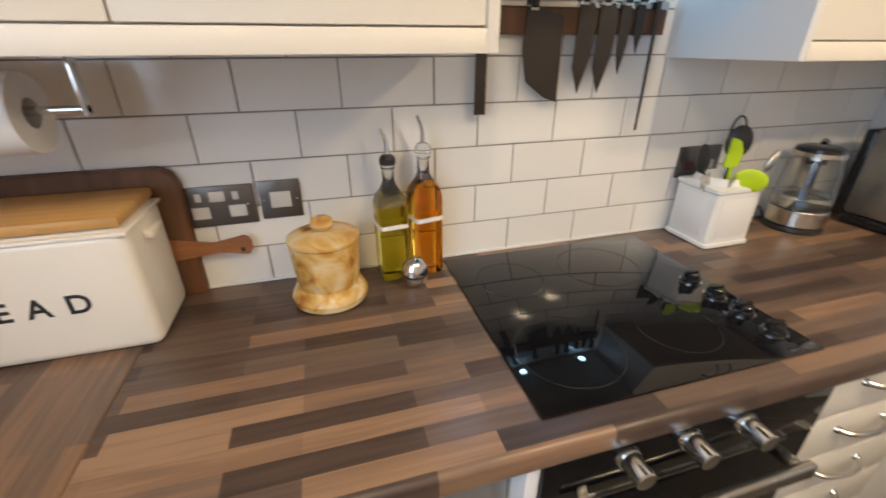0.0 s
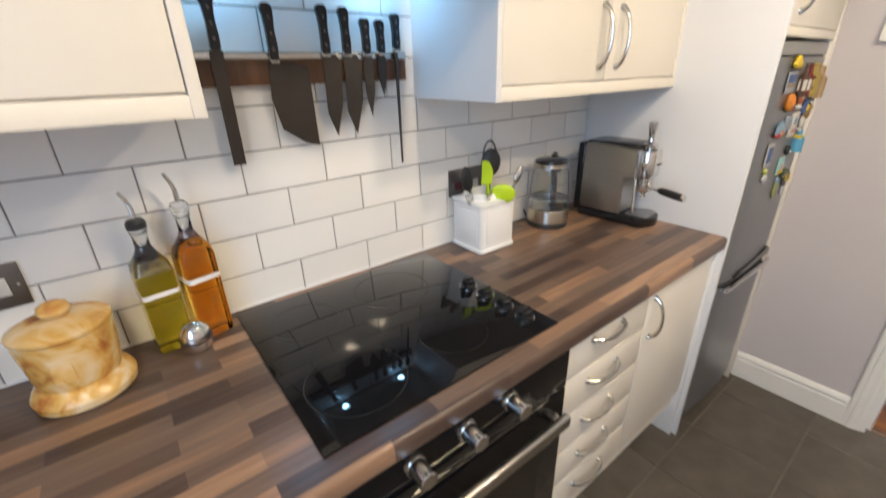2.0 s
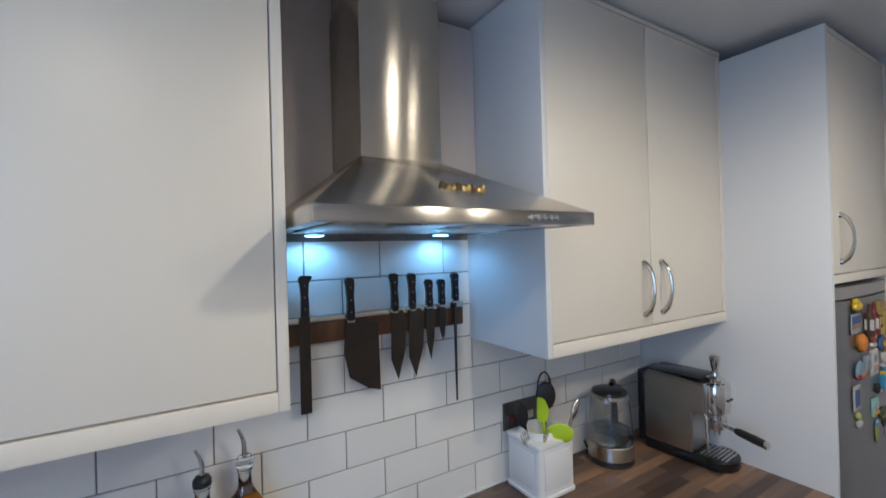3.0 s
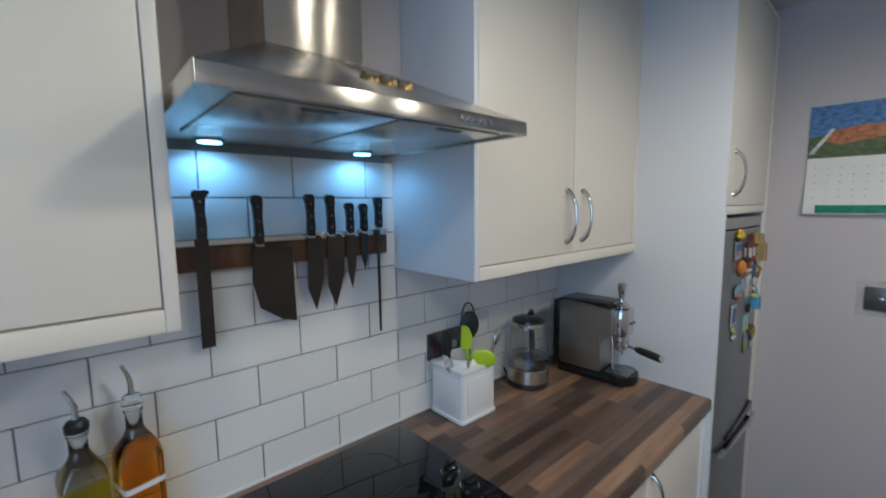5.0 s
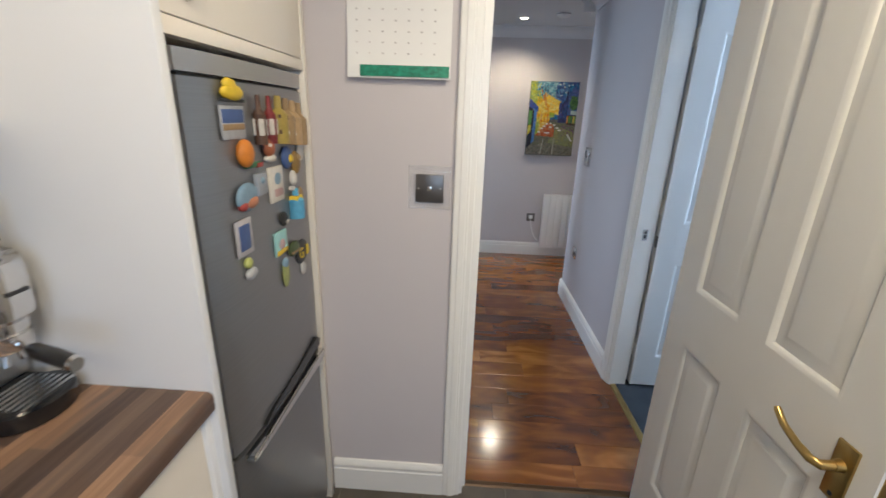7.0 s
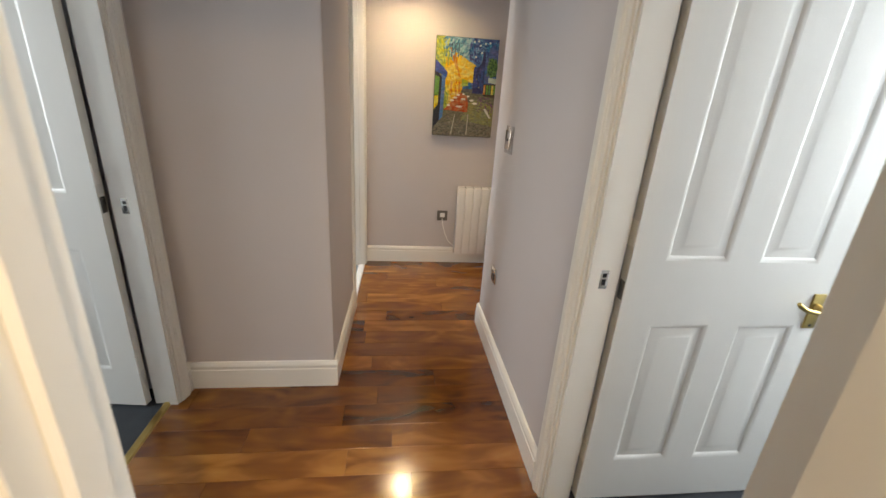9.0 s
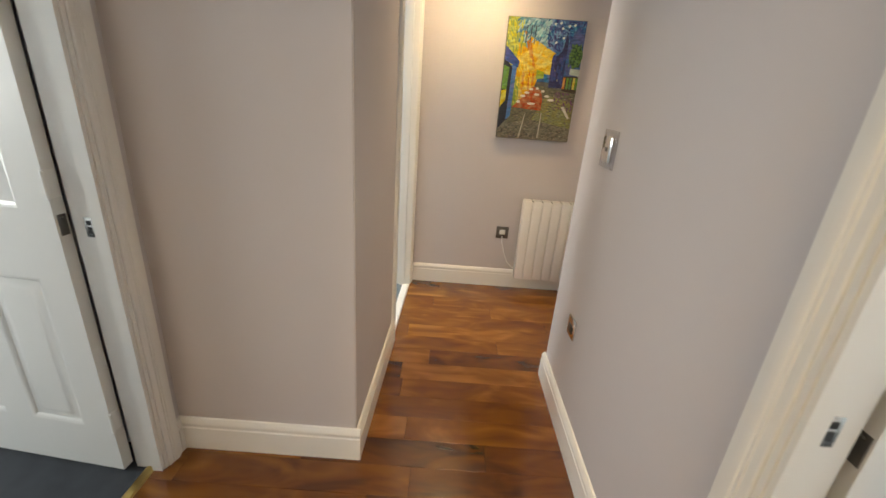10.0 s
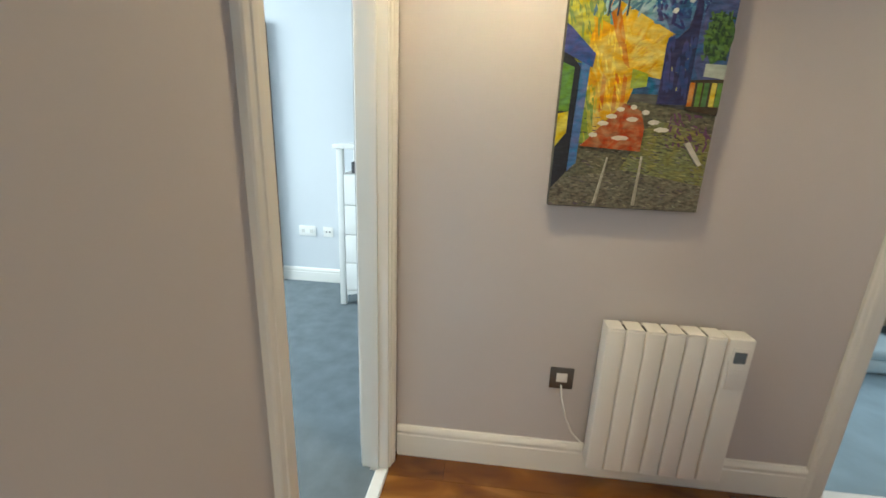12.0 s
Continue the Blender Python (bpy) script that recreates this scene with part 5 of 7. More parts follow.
part("carcass", B(FX0 + 0.005, FX1 - 0.005, 1.865, 2.38, 0.03, 1.503, bevel=0.004), FRIDGE, fg)
part("top_cap", bulged(bmesh.new(), FX0, FX1, FY, 1.8645, 1.477, 1.512), SILVER, fg, "silver top cap")
up_d = part("fridge_door", bulged(bmesh.new(), FX0, FX1, FY, 1.860, 0.7070, 1.470), FRIDGE, fg)
lo_d = part("freezer_door", bulged(bmesh.new(), FX0, FX1, FY, 1.860, 0.075, 0.6930), FRIDGE, fg)
part("gasket", B(FX0 + 0.01, FX1 - 0.01, 1.812, 1.864, 0.6935, 0.7065), BLACK, fg)
part("gasket", B(FX0 + 0.01, FX1 - 0.01, 1.812, 1.864, 1.4705, 1.4765), BLACK, fg)
bm = bmesh.new()
prism(bm, [(FX0 + 0.02, 0.6770), (FX1 - 0.06, 0.6550), (FX1 - 0.03, 0.6670), (FX1 - 0.03, 0.6910), (FX0 + 0.02, 0.6925)], "y", FY - 0.016, FY + 0.012)
bmesh.ops.bevel(bm, geom=bm.edges[:], offset=0.004, segments=2, affect="EDGES")
part("handle", bm, CHROME, lo_d, "long chrome grip along the split")
bm = prism(bmesh.new(), [(FX0 + 0.10, 0.7095), (FX1 - 0.05, 0.7095), (FX1 - 0.04, 0.7300), (FX1 - 0.06, 0.7450), (FX0 + 0.14, 0.7230)], "y", FY - 0.006, FY + 0.012)
part("grip_recess", bm, BLACKGLOSS, up_d, "black hand grip")
part("kick_plate", B(FX0 + 0.01, FX1 - 0.01, 1.84, 1.86, 0.0, 0.07), BLACK, fg)
settle(fg, 2.61, 2.1, 0)


def front_y(x):
    t = (x - FX0) / (FX1 - FX0)
    return FY + 0.012 * (2 * t - 1) ** 2 - 0.0005


def magnet(x, z, pieces, label):
    """Pieces: (shape, dx, dz, w, h, depth, colour)."""
    root = thing("fridge_magnet", label, "magnet", "magnets on the fridge")
    x += 0.022 * (2.87 - x) / 0.4
    z -= 0.012
    y = front_y(x) - 0.0002
    for n, (shape, dx, dz, w, h, dep, col) in enumerate(pieces):
        bm = bmesh.new()
        yy = y - dep
        if shape == "oval":
            bmesh.ops.create_uvsphere(bm, u_segments=16, v_segments=10, radius=1, matrix=Matrix.LocRotScale((x + dx, y - dep * 0.35, z + dz), None, (w / 2, dep * 0.65, h / 2)))
        elif shape == "bottle":
            tube(bm, [(x + dx, y - dep / 2, z + dz - h / 2), (x + dx, y - dep / 2, z + dz + h * 0.12), (x + dx, y - dep / 2, z + dz + h * 0.24), (x + dx, y - dep / 2, z + dz + h / 2)], [w / 2, w / 2, w * 0.2, w * 0.18], 12)
        else:
            box(bm, x + dx - w / 2, x + dx + w / 2, yy - n * 0.0004, y, z + dz - h / 2, z + dz + h / 2, bevel=min(0.002, w / 6, h / 6))
        part("piece", bm, plain(*col), root)
    settle(root, x, y, z)


YEL, BLU, RED, WHT, BRN, GRN, ORG, BLK, TAN, SKY, PNK = (0.62, 0.44, 0.02), (0.06, 0.10, 0.24), (0.28, 0.04, 0.03), (0.55, 0.52, 0.46), (0.07, 0.035, 0.02), (0.05, 0.15, 0.06), (0.55, 0.19, 0.02), (0.02, 0.02, 0.02), (0.28, 0.19, 0.09), (0.19, 0.28, 0.36), (0.42, 0.28, 0.26)
magnet(2.462, 1.462, [("oval", 0, 0, 0.075, 0.030, 0.016, YEL), ("oval", -0.006, 0.014, 0.040, 0.024, 0.014, YEL), ("box", 0.0, -0.014, 0.075, 0.006, 0.008, BLK)], "yellow toy car shaped magnet")
magnet(2.462, 1.408, [("box", 0, 0, 0.085, 0.062, 0.003, (0.35, 0.36, 0.38)), ("box", 0, 0.012, 0.078, 0.026, 0.0032, BLU), ("box", 0, -0.008, 0.078, 0.012, 0.0032, TAN)], "flat beach photograph magnet")
magnet(2.566, 1.412, [("bottle", -0.016, 0, 0.026, 0.10, 0.02, BRN), ("box", -0.016, -0.014, 0.025, 0.034, 0.0215, WHT)], "wine bottle magnet with a pale label")
magnet(2.612, 1.412, [("bottle", -0.012, 0, 0.026, 0.10, 0.02, (0.16, 0.02, 0.02)), ("box", -0.012, -0.014, 0.025, 0.034, 0.0215, WHT)], "wine bottle magnet with a pale label")
for k, c in enumerate(((0.32, 0.24, 0.05), TAN, (0.38, 0.26, 0.13), TAN)):
    magnet(2.648 + k * 0.046, 1.412 - k * 0.004, [("bottle", 0, 0, 0.040, 0.105, 0.02, c), ("box", 0, 0.008, 0.036, 0.008, 0.022, BRN), ("box", 0, -0.026, 0.036, 0.010, 0.022, WHT if k else BRN)], "small decorated jar magnet")
magnet(2.482, 1.345, [("oval", 0, 0.004, 0.050, 0.056, 0.022, ORG), ("box", 0.030, -0.022, 0.060, 0.010, 0.008, GRN), ("box", 0.055, -0.024, 0.025, 0.010, 0.009, RED)], "orange fruit magnet with a flag ribbon")
magnet(2.588, 1.347, [("oval", 0, 0.006, 0.044, 0.040, 0.018, (0.32, 0.10, 0.04)), ("oval", 0.004, -0.018, 0.050, 0.018, 0.016, WHT), ("oval", -0.010, 0.012, 0.012, 0.012, 0.020, WHT)], "small painted animal magnet")
magnet(2.690, 1.322, [("oval", 0, 0, 0.056, 0.056, 0.014, BLU), ("oval", 0.004, -0.002, 0.030, 0.026, 0.018, YEL)], "round blue and gold souvenir magnet")
magnet(2.742, 1.305, [("oval", 0, 0, 0.044, 0.060, 0.018, (0.22, 0.13, 0.03)), ("oval", 0.002, 0.014, 0.020, 0.02, 0.022, TAN)], "bronze figure-shaped souvenir magnet")
magnet(2.798, 1.330, [("oval", 0, 0, 0.046, 0.050, 0.010, WHT)], "white round fabric flower magnet")
magnet(2.616, 1.268, [("box", 0, 0, 0.072, 0.082, 0.006, WHT), ("oval", 0.006, 0.012, 0.042, 0.034, 0.0085, SKY), ("box", 0.006, -0.020, 0.042, 0.018, 0.0075, PNK)], "card magnet with a domed building")
magnet(2.722, 1.262, [("oval", 0, 0.006, 0.026, 0.040, 0.014, WHT), ("oval", -0.010, -0.020, 0.022, 0.012, 0.014, WHT)], "small white boot-shaped magnet")
magnet(2.478, 1.262, [("oval", 0, 0, 0.086, 0.058, 0.012, SKY), ("oval", 0.010, -0.012, 0.055, 0.028, 0.015, (0.42, 0.18, 0.09)), ("oval", -0.022, -0.016, 0.030, 0.020, 0.014, RED)], "oval seaside souvenir magnet")
magnet(2.538, 1.280, [("box", 0, 0, 0.046, 0.046, 0.010, (0.28, 0.30, 0.33)), ("oval", 0, 0.008, 0.024, 0.018, 0.014, SKY)], "grey painted souvenir magnet")
magnet(2.715, 1.200, [("bottle", 0, 0.004, 0.042, 0.078, 0.02, (0.10, 0.30, 0.45)), ("box", 0, 0.018, 0.036, 0.012, 0.022, YEL), ("oval", 0, -0.012, 0.024, 0.02, 0.024, (0.60, 0.30, 0.2))], "blue souvenir jar magnet")
magnet(2.772, 1.203, [("oval", 0, 0.010, 0.032, 0.050, 0.010, TAN), ("box", 0, -0.026, 0.034, 0.016, 0.008, BLU)], "faded paper cut-out fridge magnet")
magnet(2.640, 1.178, [("oval", 0, 0, 0.036, 0.036, 0.012, BLK), ("oval", 0.004, -0.006, 0.018, 0.016, 0.015, WHT)], "small black and white magnet")
magnet(2.452, 1.182, [("box", 0, 0, 0.062, 0.076, 0.004, (0.42, 0.40, 0.40)), ("box", 0, 0, 0.042, 0.054, 0.005, BLU)], "framed blue picture magnet")
magnet(2.612, 1.125, [("box", 0, 0, 0.062, 0.058, 0.006, (0.30, 0.52, 0.50)), ("oval", 0.002, -0.004, 0.040, 0.030, 0.009, PNK), ("box", 0, -0.022, 0.060, 0.012, 0.007, YEL)], "square turquoise landscape magnet")
magnet(2.690, 1.086, [("oval", 0, 0, 0.066, 0.040, 0.012, (0.06, 0.08, 0.03)), ("box", 0, -0.006, 0.048, 0.006, 0.0125, TAN)], "dark oval landscape magnet")
gb = (2.756, 1.048)
root = thing("fridge_magnet", "black oval magnet with yellow letters", "magnet", "magnets on the fridge")
yy = front_y(gb[0])
bm = bmesh.new()
bmesh.ops.create_uvsphere(bm, u_segments=24, v_segments=12, radius=1, matrix=Matrix.LocRotScale((gb[0], yy - 0.003, gb[1]), None, (0.042, 0.006, 0.034)))
part("oval", bm, BLACK, root)
letters(root, "GB", gb[0] - 0.028, yy - 0.0095, gb[1] - 0.014, 0.040, plain(*YEL))
settle(root, gb[0], yy, gb[1])
magnet(2.452, 1.112, [("oval", 0, 0.014, 0.026, 0.024, 0.012, (0.40, 0.42, 0.12)), ("oval", 0.008, -0.012, 0.044, 0.026, 0.012, (0.40, 0.40, 0.40))], "small grey insect-shaped fridge magnet")
magnet(2.628, 1.045, [("oval", 0, -0.006, 0.038, 0.075, 0.008, (0.26, 0.28, 0.10)), ("oval", 0, 0.022, 0.030, 0.026, 0.010, SKY)], "green map-shaped landscape fridge magnet")
magnet(2.752, 1.010, [("oval", 0, 0, 0.034, 0.038, 0.010, (0.42, 0.41, 0.38))], "pale grey seashell fridge magnet")

ACRYLIC = material("clear_acrylic", (0.70, 0.69, 0.70), 0.12)
ACRYLIC.node_tree.nodes["Principled BSDF"].inputs["Alpha"].default_value = 0.22
# ---- calendar and switch by the kitchen door ----
def printed(r, g, b, rough=0.4):
    return material("photo_print", (r, g, b), rough, 0, 0.4, 55, 0.38, stretch=(1, 1, 1.6))


ca = thing("wall_calendar", "wall calendar with a landscape photograph and a green footer", "calendar")
CX = XE - 0.0005
CY0, CY1, CZ0, CZ1 = 1.398, 1.688, 1.516, 1.925
part("photo_page", B(CX - 0.003, CX, CY0, CY1, 1.730, CZ1), printed(0.10, 0.20, 0.42, 0.35), ca, "blue sky of the photograph")


def page_shape(outline, mat, lift, name, label=""):
    bm = prism(bmesh.new(), [(CY1 - u * (CY1 - CY0), 1.730 + v * (CZ1 - 1.730)) for u, v in outline], "x", CX - 0.003 - lift, CX - 0.0028)
    part(name, bm, mat, ca, label)


page_shape([(0, 0), (1, 0), (1, 0.42), (0.8, 0.50), (0.62, 0.46), (0.4, 0.52), (0.2, 0.46), (0, 0.40)], printed(0.10, 0.13, 0.05, 0.4), 0.0004, "green_hillside")
page_shape([(0.14, 0.32), (0.30, 0.24), (0.74, 0.34), (0.72, 0.56), (0.50, 0.58), (0.22, 0.50)], printed(0.42, 0.17, 0.07, 0.4), 0.0008, "red_rooftop")
page_shape([(0.0, 0.08), (0.22, 0.55), (0.26, 0.55), (0.06, 0.08)], printed(0.6, 0.62, 0.62, 0.4), 0.0012, "pale_path")
page_shape([(0.70, 0.10), (1.0, 0.05), (1.0, 0.75), (0.86, 0.62), (0.78, 0.40)], printed(0.06, 0.09, 0.05, 0.4), 0.0012, "dark_tree")
bm = bmesh.new()
n = 8
for k in range(n + 1):
    t = k / n
    x = CX - 0.0035 - 0.016 * (1 - t) ** 2
    z = CZ0 + (1.7295 - CZ0) * t
    bm.verts.new((x, CY0, z)), bm.verts.new((x, CY1, z)), bm.verts.new((x + 0.0012, CY0, z)), bm.verts.new((x + 0.0012, CY1, z))
bm.verts.ensure_lookup_table()
for k in range(n):
    a, b = bm.verts[4 * k:4 * k + 4], bm.verts[4 * k + 4:4 * k + 8]
    for p, q in ((0, 1), (1, 3), (3, 2), (2, 0)):
        bm.faces.new((a[p], a[q], b[q], b[p]))
bm.faces.new([bm.verts[i] for i in (0, 1, 3, 2)])
bm.faces.new([bm.verts[4 * n + i] for i in (0, 1, 3, 2)])
part("month_page", bm, PAPER, ca, "white month page, curling at the bottom")
bm = B(-0.0007, 0.0007, CY0 + 0.004, CY1 - 0.036, -0.015, 0.015)
bmesh.ops.transform(bm, matrix=Matrix.Translation((CX - 0.0190, 0, CZ0 + 0.019)) @ Matrix.Rotation(radians(8.5), 4, "Y"), verts=bm.verts[:])
part("footer", bm, printed(0.02, 0.20, 0.12), ca, "green footer band")
for r in range(5):
    for c in range(7):
        t = (0.30 + r * 0.13)
        zc = CZ0 + (1.7295 - CZ0) * t
        xc = CX - 0.0037 - 0.016 * (1 - t) ** 2
        part("date_mark", B(xc - 0.0006, xc + 0.0004, CY1 - 0.030 - c * 0.036, CY1 - 0.024 - c * 0.036, zc - 0.002, zc + 0.002), printed(0.55, 0.52, 0.50), ca)
part("hanger", rod(bmesh.new(), (CX + 0.0004, 1.57, CZ1 + 0.006), (CX - 0.006, 1.57, CZ1 + 0.008), 0.0018, None, 8), NICKEL, ca)
settle(ca, XE, 1.57, CZ0)

tagged(structure("switch_surround", B(XE - 0.0018, XE - 0.0002, 1.384, 1.516, 1.142, 1.275, bevel=0.0006), ACRYLIC, "clear acrylic switch surround on the wall", "trim"))
plate("dimmer_switch", "pewter light switch plate by the kitchen door", XE - 0.0018, 1.450, 1.207, 0.086, 0.086, (-1, 0, 0), PEWTER, ((0, 0, 0.014, 0.014, NICKEL),), "switch")


# ---- doors ----
def panel_door(name, width, label, rows, grip, height=1.975, thick=0.036, closer=0):
    """A moulded four-panel leaf; hinge edge at x = 0, faces at y = 0 and -thick."""
    root = thing(name, label, "door", "panel doors")
    stile, mull = 0.105, 0.100
    pw = (width - 2 * stile - mull) / 2
    cols = [(stile, stile + pw), (stile + pw + mull, width - stile)]
    bm = bmesh.new()
    box(bm, 0, width, -thick + 0.009, -0.009, 0.012, height)
    xs = [0, cols[0][0], cols[0][1], cols[1][0], cols[1][1], width]
    zs = [0.012, rows[0][0], rows[0][1], rows[1][0], rows[1][1], height]
    for y0, y1 in ((-0.0092, 0.0), (-thick, -thick + 0.0092)):
        for i in range(5):
            for j in range(5):
                if i % 2 and j % 2:
                    continue
                box(bm, xs[i], xs[i + 1], y0, y1, zs[j], zs[j + 1])
    bmesh.ops.remove_doubles(bm, verts=bm.verts[:], dist=0.0001)
    leaf = part("leaf", bm, DOORPAINT, root)
    for (x0, x1) in cols:
        for (z0, z1) in rows:
            for face, sgn in ((0.0, 1), (-thick, -1)):
                bm = bmesh.new()
                rings = []
                for inset, d in ((0.0, 0.0), (0.007, -0.0015), (0.015, -0.0080), (0.030, -0.0080), (0.044, -0.0030), (0.050, -0.0025)):
                    y = face + sgn * d
                    rings.append([bm.verts.new(p) for p in ((x0 + inset, y, z0 + inset), (x1 - inset, y, z0 + inset), (x1 - inset, y, z1 - inset), (x0 + inset, y, z1 - inset))])
                for a, b in zip(rings, rings[1:]):
                    for k in range(4):
                        bm.faces.new((a[k], a[(k + 1) % 4], b[(k + 1) % 4], b[k]))
                bm.faces.new(rings[-1])
                part("panel", bm, DOORPAINT, leaf)
    for z in (0.22, 1.02, 1.78):
        bm = rod(bmesh.new(), (-0.004, 0.003, z - 0.038), (-0.004, 0.003, z + 0.038), 0.0055, None, 12)
        box(bm, -0.0015, 0.0, -0.032, 0.0, z - 0.038, z + 0.038)
        part("hinge", bm, GLOSS, root, "painted-over butt hinge")
    if closer:
        plate_ = part("closer_plate", B(-0.0014, 0.0004, -0.031, -0.007, closer - 0.030, closer + 0.030, bevel=0.0004), PEWTER, root, "dark door closer plate")
        part("screw", rod(bmesh.new(), (-0.0013, -0.019, closer + 0.022), (-0.0022, -0.019, closer + 0.022), 0.003, None, 10), NICKEL, plate_)
    hx = width - 0.058
    for face, sgn in ((0.0, 1), (-thick, -1)):
        y = face
        bm = box(bmesh.new(), hx - 0.021, hx + 0.021, min(y, y + sgn * 0.006), max(y, y + sgn * 0.006), grip -0.075, grip +0.045, bevel=0.002)
        bp = part("backplate", bm, BRASS, root, "brass lever backplate")
        bm = rod(bmesh.new(), (hx, y, grip +0.000), (hx, y + sgn * 0.020, grip +0.000), 0.013, 0.010, 18)
        tube(bm, [(hx, y + sgn * 0.012, grip +0.000), (hx, y + sgn * 0.042, grip +0.000), (hx - 0.012, y + sgn * 0.050, grip +0.001), (hx - 0.045, y + sgn * 0.050, grip +0.004), (hx - 0.085, y + sgn * 0.048, grip +0.013), (hx - 0.108, y + sgn * 0.046, grip +0.027), (hx - 0.114, y + sgn * 0.046, grip +0.033)], [0.009, 0.009, 0.0085, 0.0075, 0.0070, 0.0075, 0.006], 12)
        part("lever", bm, BRASS, bp, "scrolled brass lever")
        part("keyhole", rod(bmesh.new(), (hx, y + sgn * 0.0058, grip -0.063), (hx, y + sgn * 0.0066, grip -0.063), 0.005, None, 12), BLACK, bp)
    part("latch_plate", B(width - 0.0002, width + 0.0012, -0.030, -0.006, grip - 0.03, grip + 0.035), BRASS, root, "brass latch plate")
    return root


kd = panel_door("panel_door", 0.708, "white gloss four-panel kitchen door standing open with brass lever", [(0.215, 0.775), (0.950, 1.850)], 0.850)
kd.matrix_basis = pose(XE + 0.010, 0.606, 0, 0, 0, 180) @ pose(0, -0.003, 0)
rd = panel_door("panel_door", 0.705, "white gloss four-panel door standing open off the corridor", [(0.190, 0.735), (0.945, 1.800)], 0.800, closer=0.845)
rd.matrix_basis = pose(RD1 + 0.026, YR - TH - 0.022, 0, 0, 0, -90.5)
ldr = panel_door("panel_door", 0.70, "white gloss four-panel door standing open into a carpeted room", [(0.190, 0.735), (0.945, 1.800)], 0.815, closer=0.905)
ldr.matrix_basis = pose(LD1 - 0.026, YD + TH + 0.026, 0, 0, 0, 84.0)


# Hinge leaves and keeps on the linings
def lining_plate(x, y, z, w, h, mat, label, name="keep"):
    root = thing(name, label, "door hardware")
    part("plate", B(x - 0.0022, x - 0.0004, y - w / 2, y + w / 2, z - h / 2, z + h / 2, bevel=0.0005), mat, root)
    part("slot", B(x - 0.0030, x - 0.0021, y - w * 0.22, y + w * 0.22, z - h * 0.30, z + h * 0.02), BLACK, root)
    part("slot", B(x - 0.0030, x - 0.0021, y - w * 0.22, y + w * 0.22, z + h * 0.12, z + h * 0.34), BLACK, root)
    settle(root, x, y, z)


lining_plate(RD1, YR - 0.056, 0.880, 0.026, 0.058, NICKEL, "steel latch keep on the white door lining")
lining_plate(LD1, YD + 0.056, 0.900, 0.026, 0.058, NICKEL, "steel latch keep on the white door lining")
lk = thing("latch_keep", "oval steel keep in the bedroom door lining", "door hardware")
bm = bmesh.new()
bmesh.ops.create_uvsphere(bm, u_segments=20, v_segments=10, radius=1, matrix=Matrix.LocRotScale((BD1 - 0.0005, YL + 0.045, 0.862), None, (0.003, 0.011, 0.026)))
part("rim", bm, NICKEL, lk)
part("slot", B(BD1 - 0.0042, BD1 - 0.002, YL + 0.040, YL + 0.050, 0.85, 0.874, bevel=0.001), BLACK, lk)
settle(lk, BD1, YL + 0.045, 0.862)
lk.matrix_basis = SKEW @ lk.matrix_basis


# ---- hall ----
sw = plate("wall_switch", "polished chrome toggle light switch with a clear surround", 4.702, YR + 0.0062, 1.172, 0.086, 0.086, (0, 1, 0), CHROME, ((0, 0, 0.012, 0.014, BLACK),), "switch")
structure("switch_surround", B(4.638, 4.766, YR + 0.0002, YR + 0.0060, 1.108, 1.236, bevel=0.0015), ACRYLIC, "clear acrylic switch surround", "trim")
plate("wall_socket", "polished chrome single socket low on the corridor wall", 4.705, YR, 0.460, 0.086, 0.086, (0, 1, 0), CHROME, ((0.0, -0.008, 0.044, 0.034, BLACK),))
plate("wall_socket", "pewter fused spur beside the heater", XF, 0.624, 0.415, 0.086, 0.086, (-1, 0, 0), PEWTER, ((0, 0.004, 0.040, 0.036, WHITEPLASTIC),))

he = thing("electric_heater", "white electric panel radiator on the hall wall", "heater")
HXF, HY0_, HY1_, HZ0, HZ1 = 5.925, 0.048, 0.519, 0.105, 0.672
part("back_box", B(HXF + 0.012, HXF + 0.070, HY0_ + 0.004, HY1_ - 0.004, HZ0 + 0.004, HZ1 - 0.004, bevel=0.004), WHITEPLASTIC, he)
n = 6
fw = (HY1_ - HY0_ - 0.085) / n
for k in range(n):
    y1 = HY1_ - k * fw
    fin = part("fin", B(HXF, HXF + 0.0118, y1 - fw + 0.002, y1 - 0.002, HZ0, HZ1 - 0.004, bevel=0.005, segments=3), WHITEPLASTIC, he)
    part("top_cap", B(HXF + 0.002, HXF + 0.074, y1 - fw + 0.005, y1 - 0.005, HZ1 - 0.0039, HZ1 + 0.002, bevel=0.002), WHITEPLASTIC, he)
ctl = part("control_end", B(HXF, HXF + 0.072, HY0_, HY0_ + 0.082, HZ0, HZ1, bevel=0.006, segments=3), WHITEPLASTIC, he)
cpn = part("control_panel", B(HXF - 0.004, HXF + 0.0005, HY0_ + 0.014, HY0_ + 0.068, HZ1 - 0.185, HZ1 - 0.03, bevel=0.002), WHITEPLASTIC, ctl)
part("screen", B(HXF - 0.0048, HXF - 0.0038, HY0_ + 0.022, HY0_ + 0.060, HZ1 - 0.085, HZ1 - 0.045), plain(0.10, 0.13, 0.16, 0.2), ctl, "small grey display")
part("key", B(HXF - 0.0056, HXF - 0.0038, HY0_ + 0.026, HY0_ + 0.056, HZ1 - 0.125, HZ1 - 0.110, bevel=0.001), WHITEPLASTIC, ctl)
part("slot", B(HXF + 0.014, HXF + 0.058, HY0_ + 0.10, HY1_ - 0.02, HZ1 - 0.0042, HZ1 - 0.0034), BLACK, he, "dark air slot")
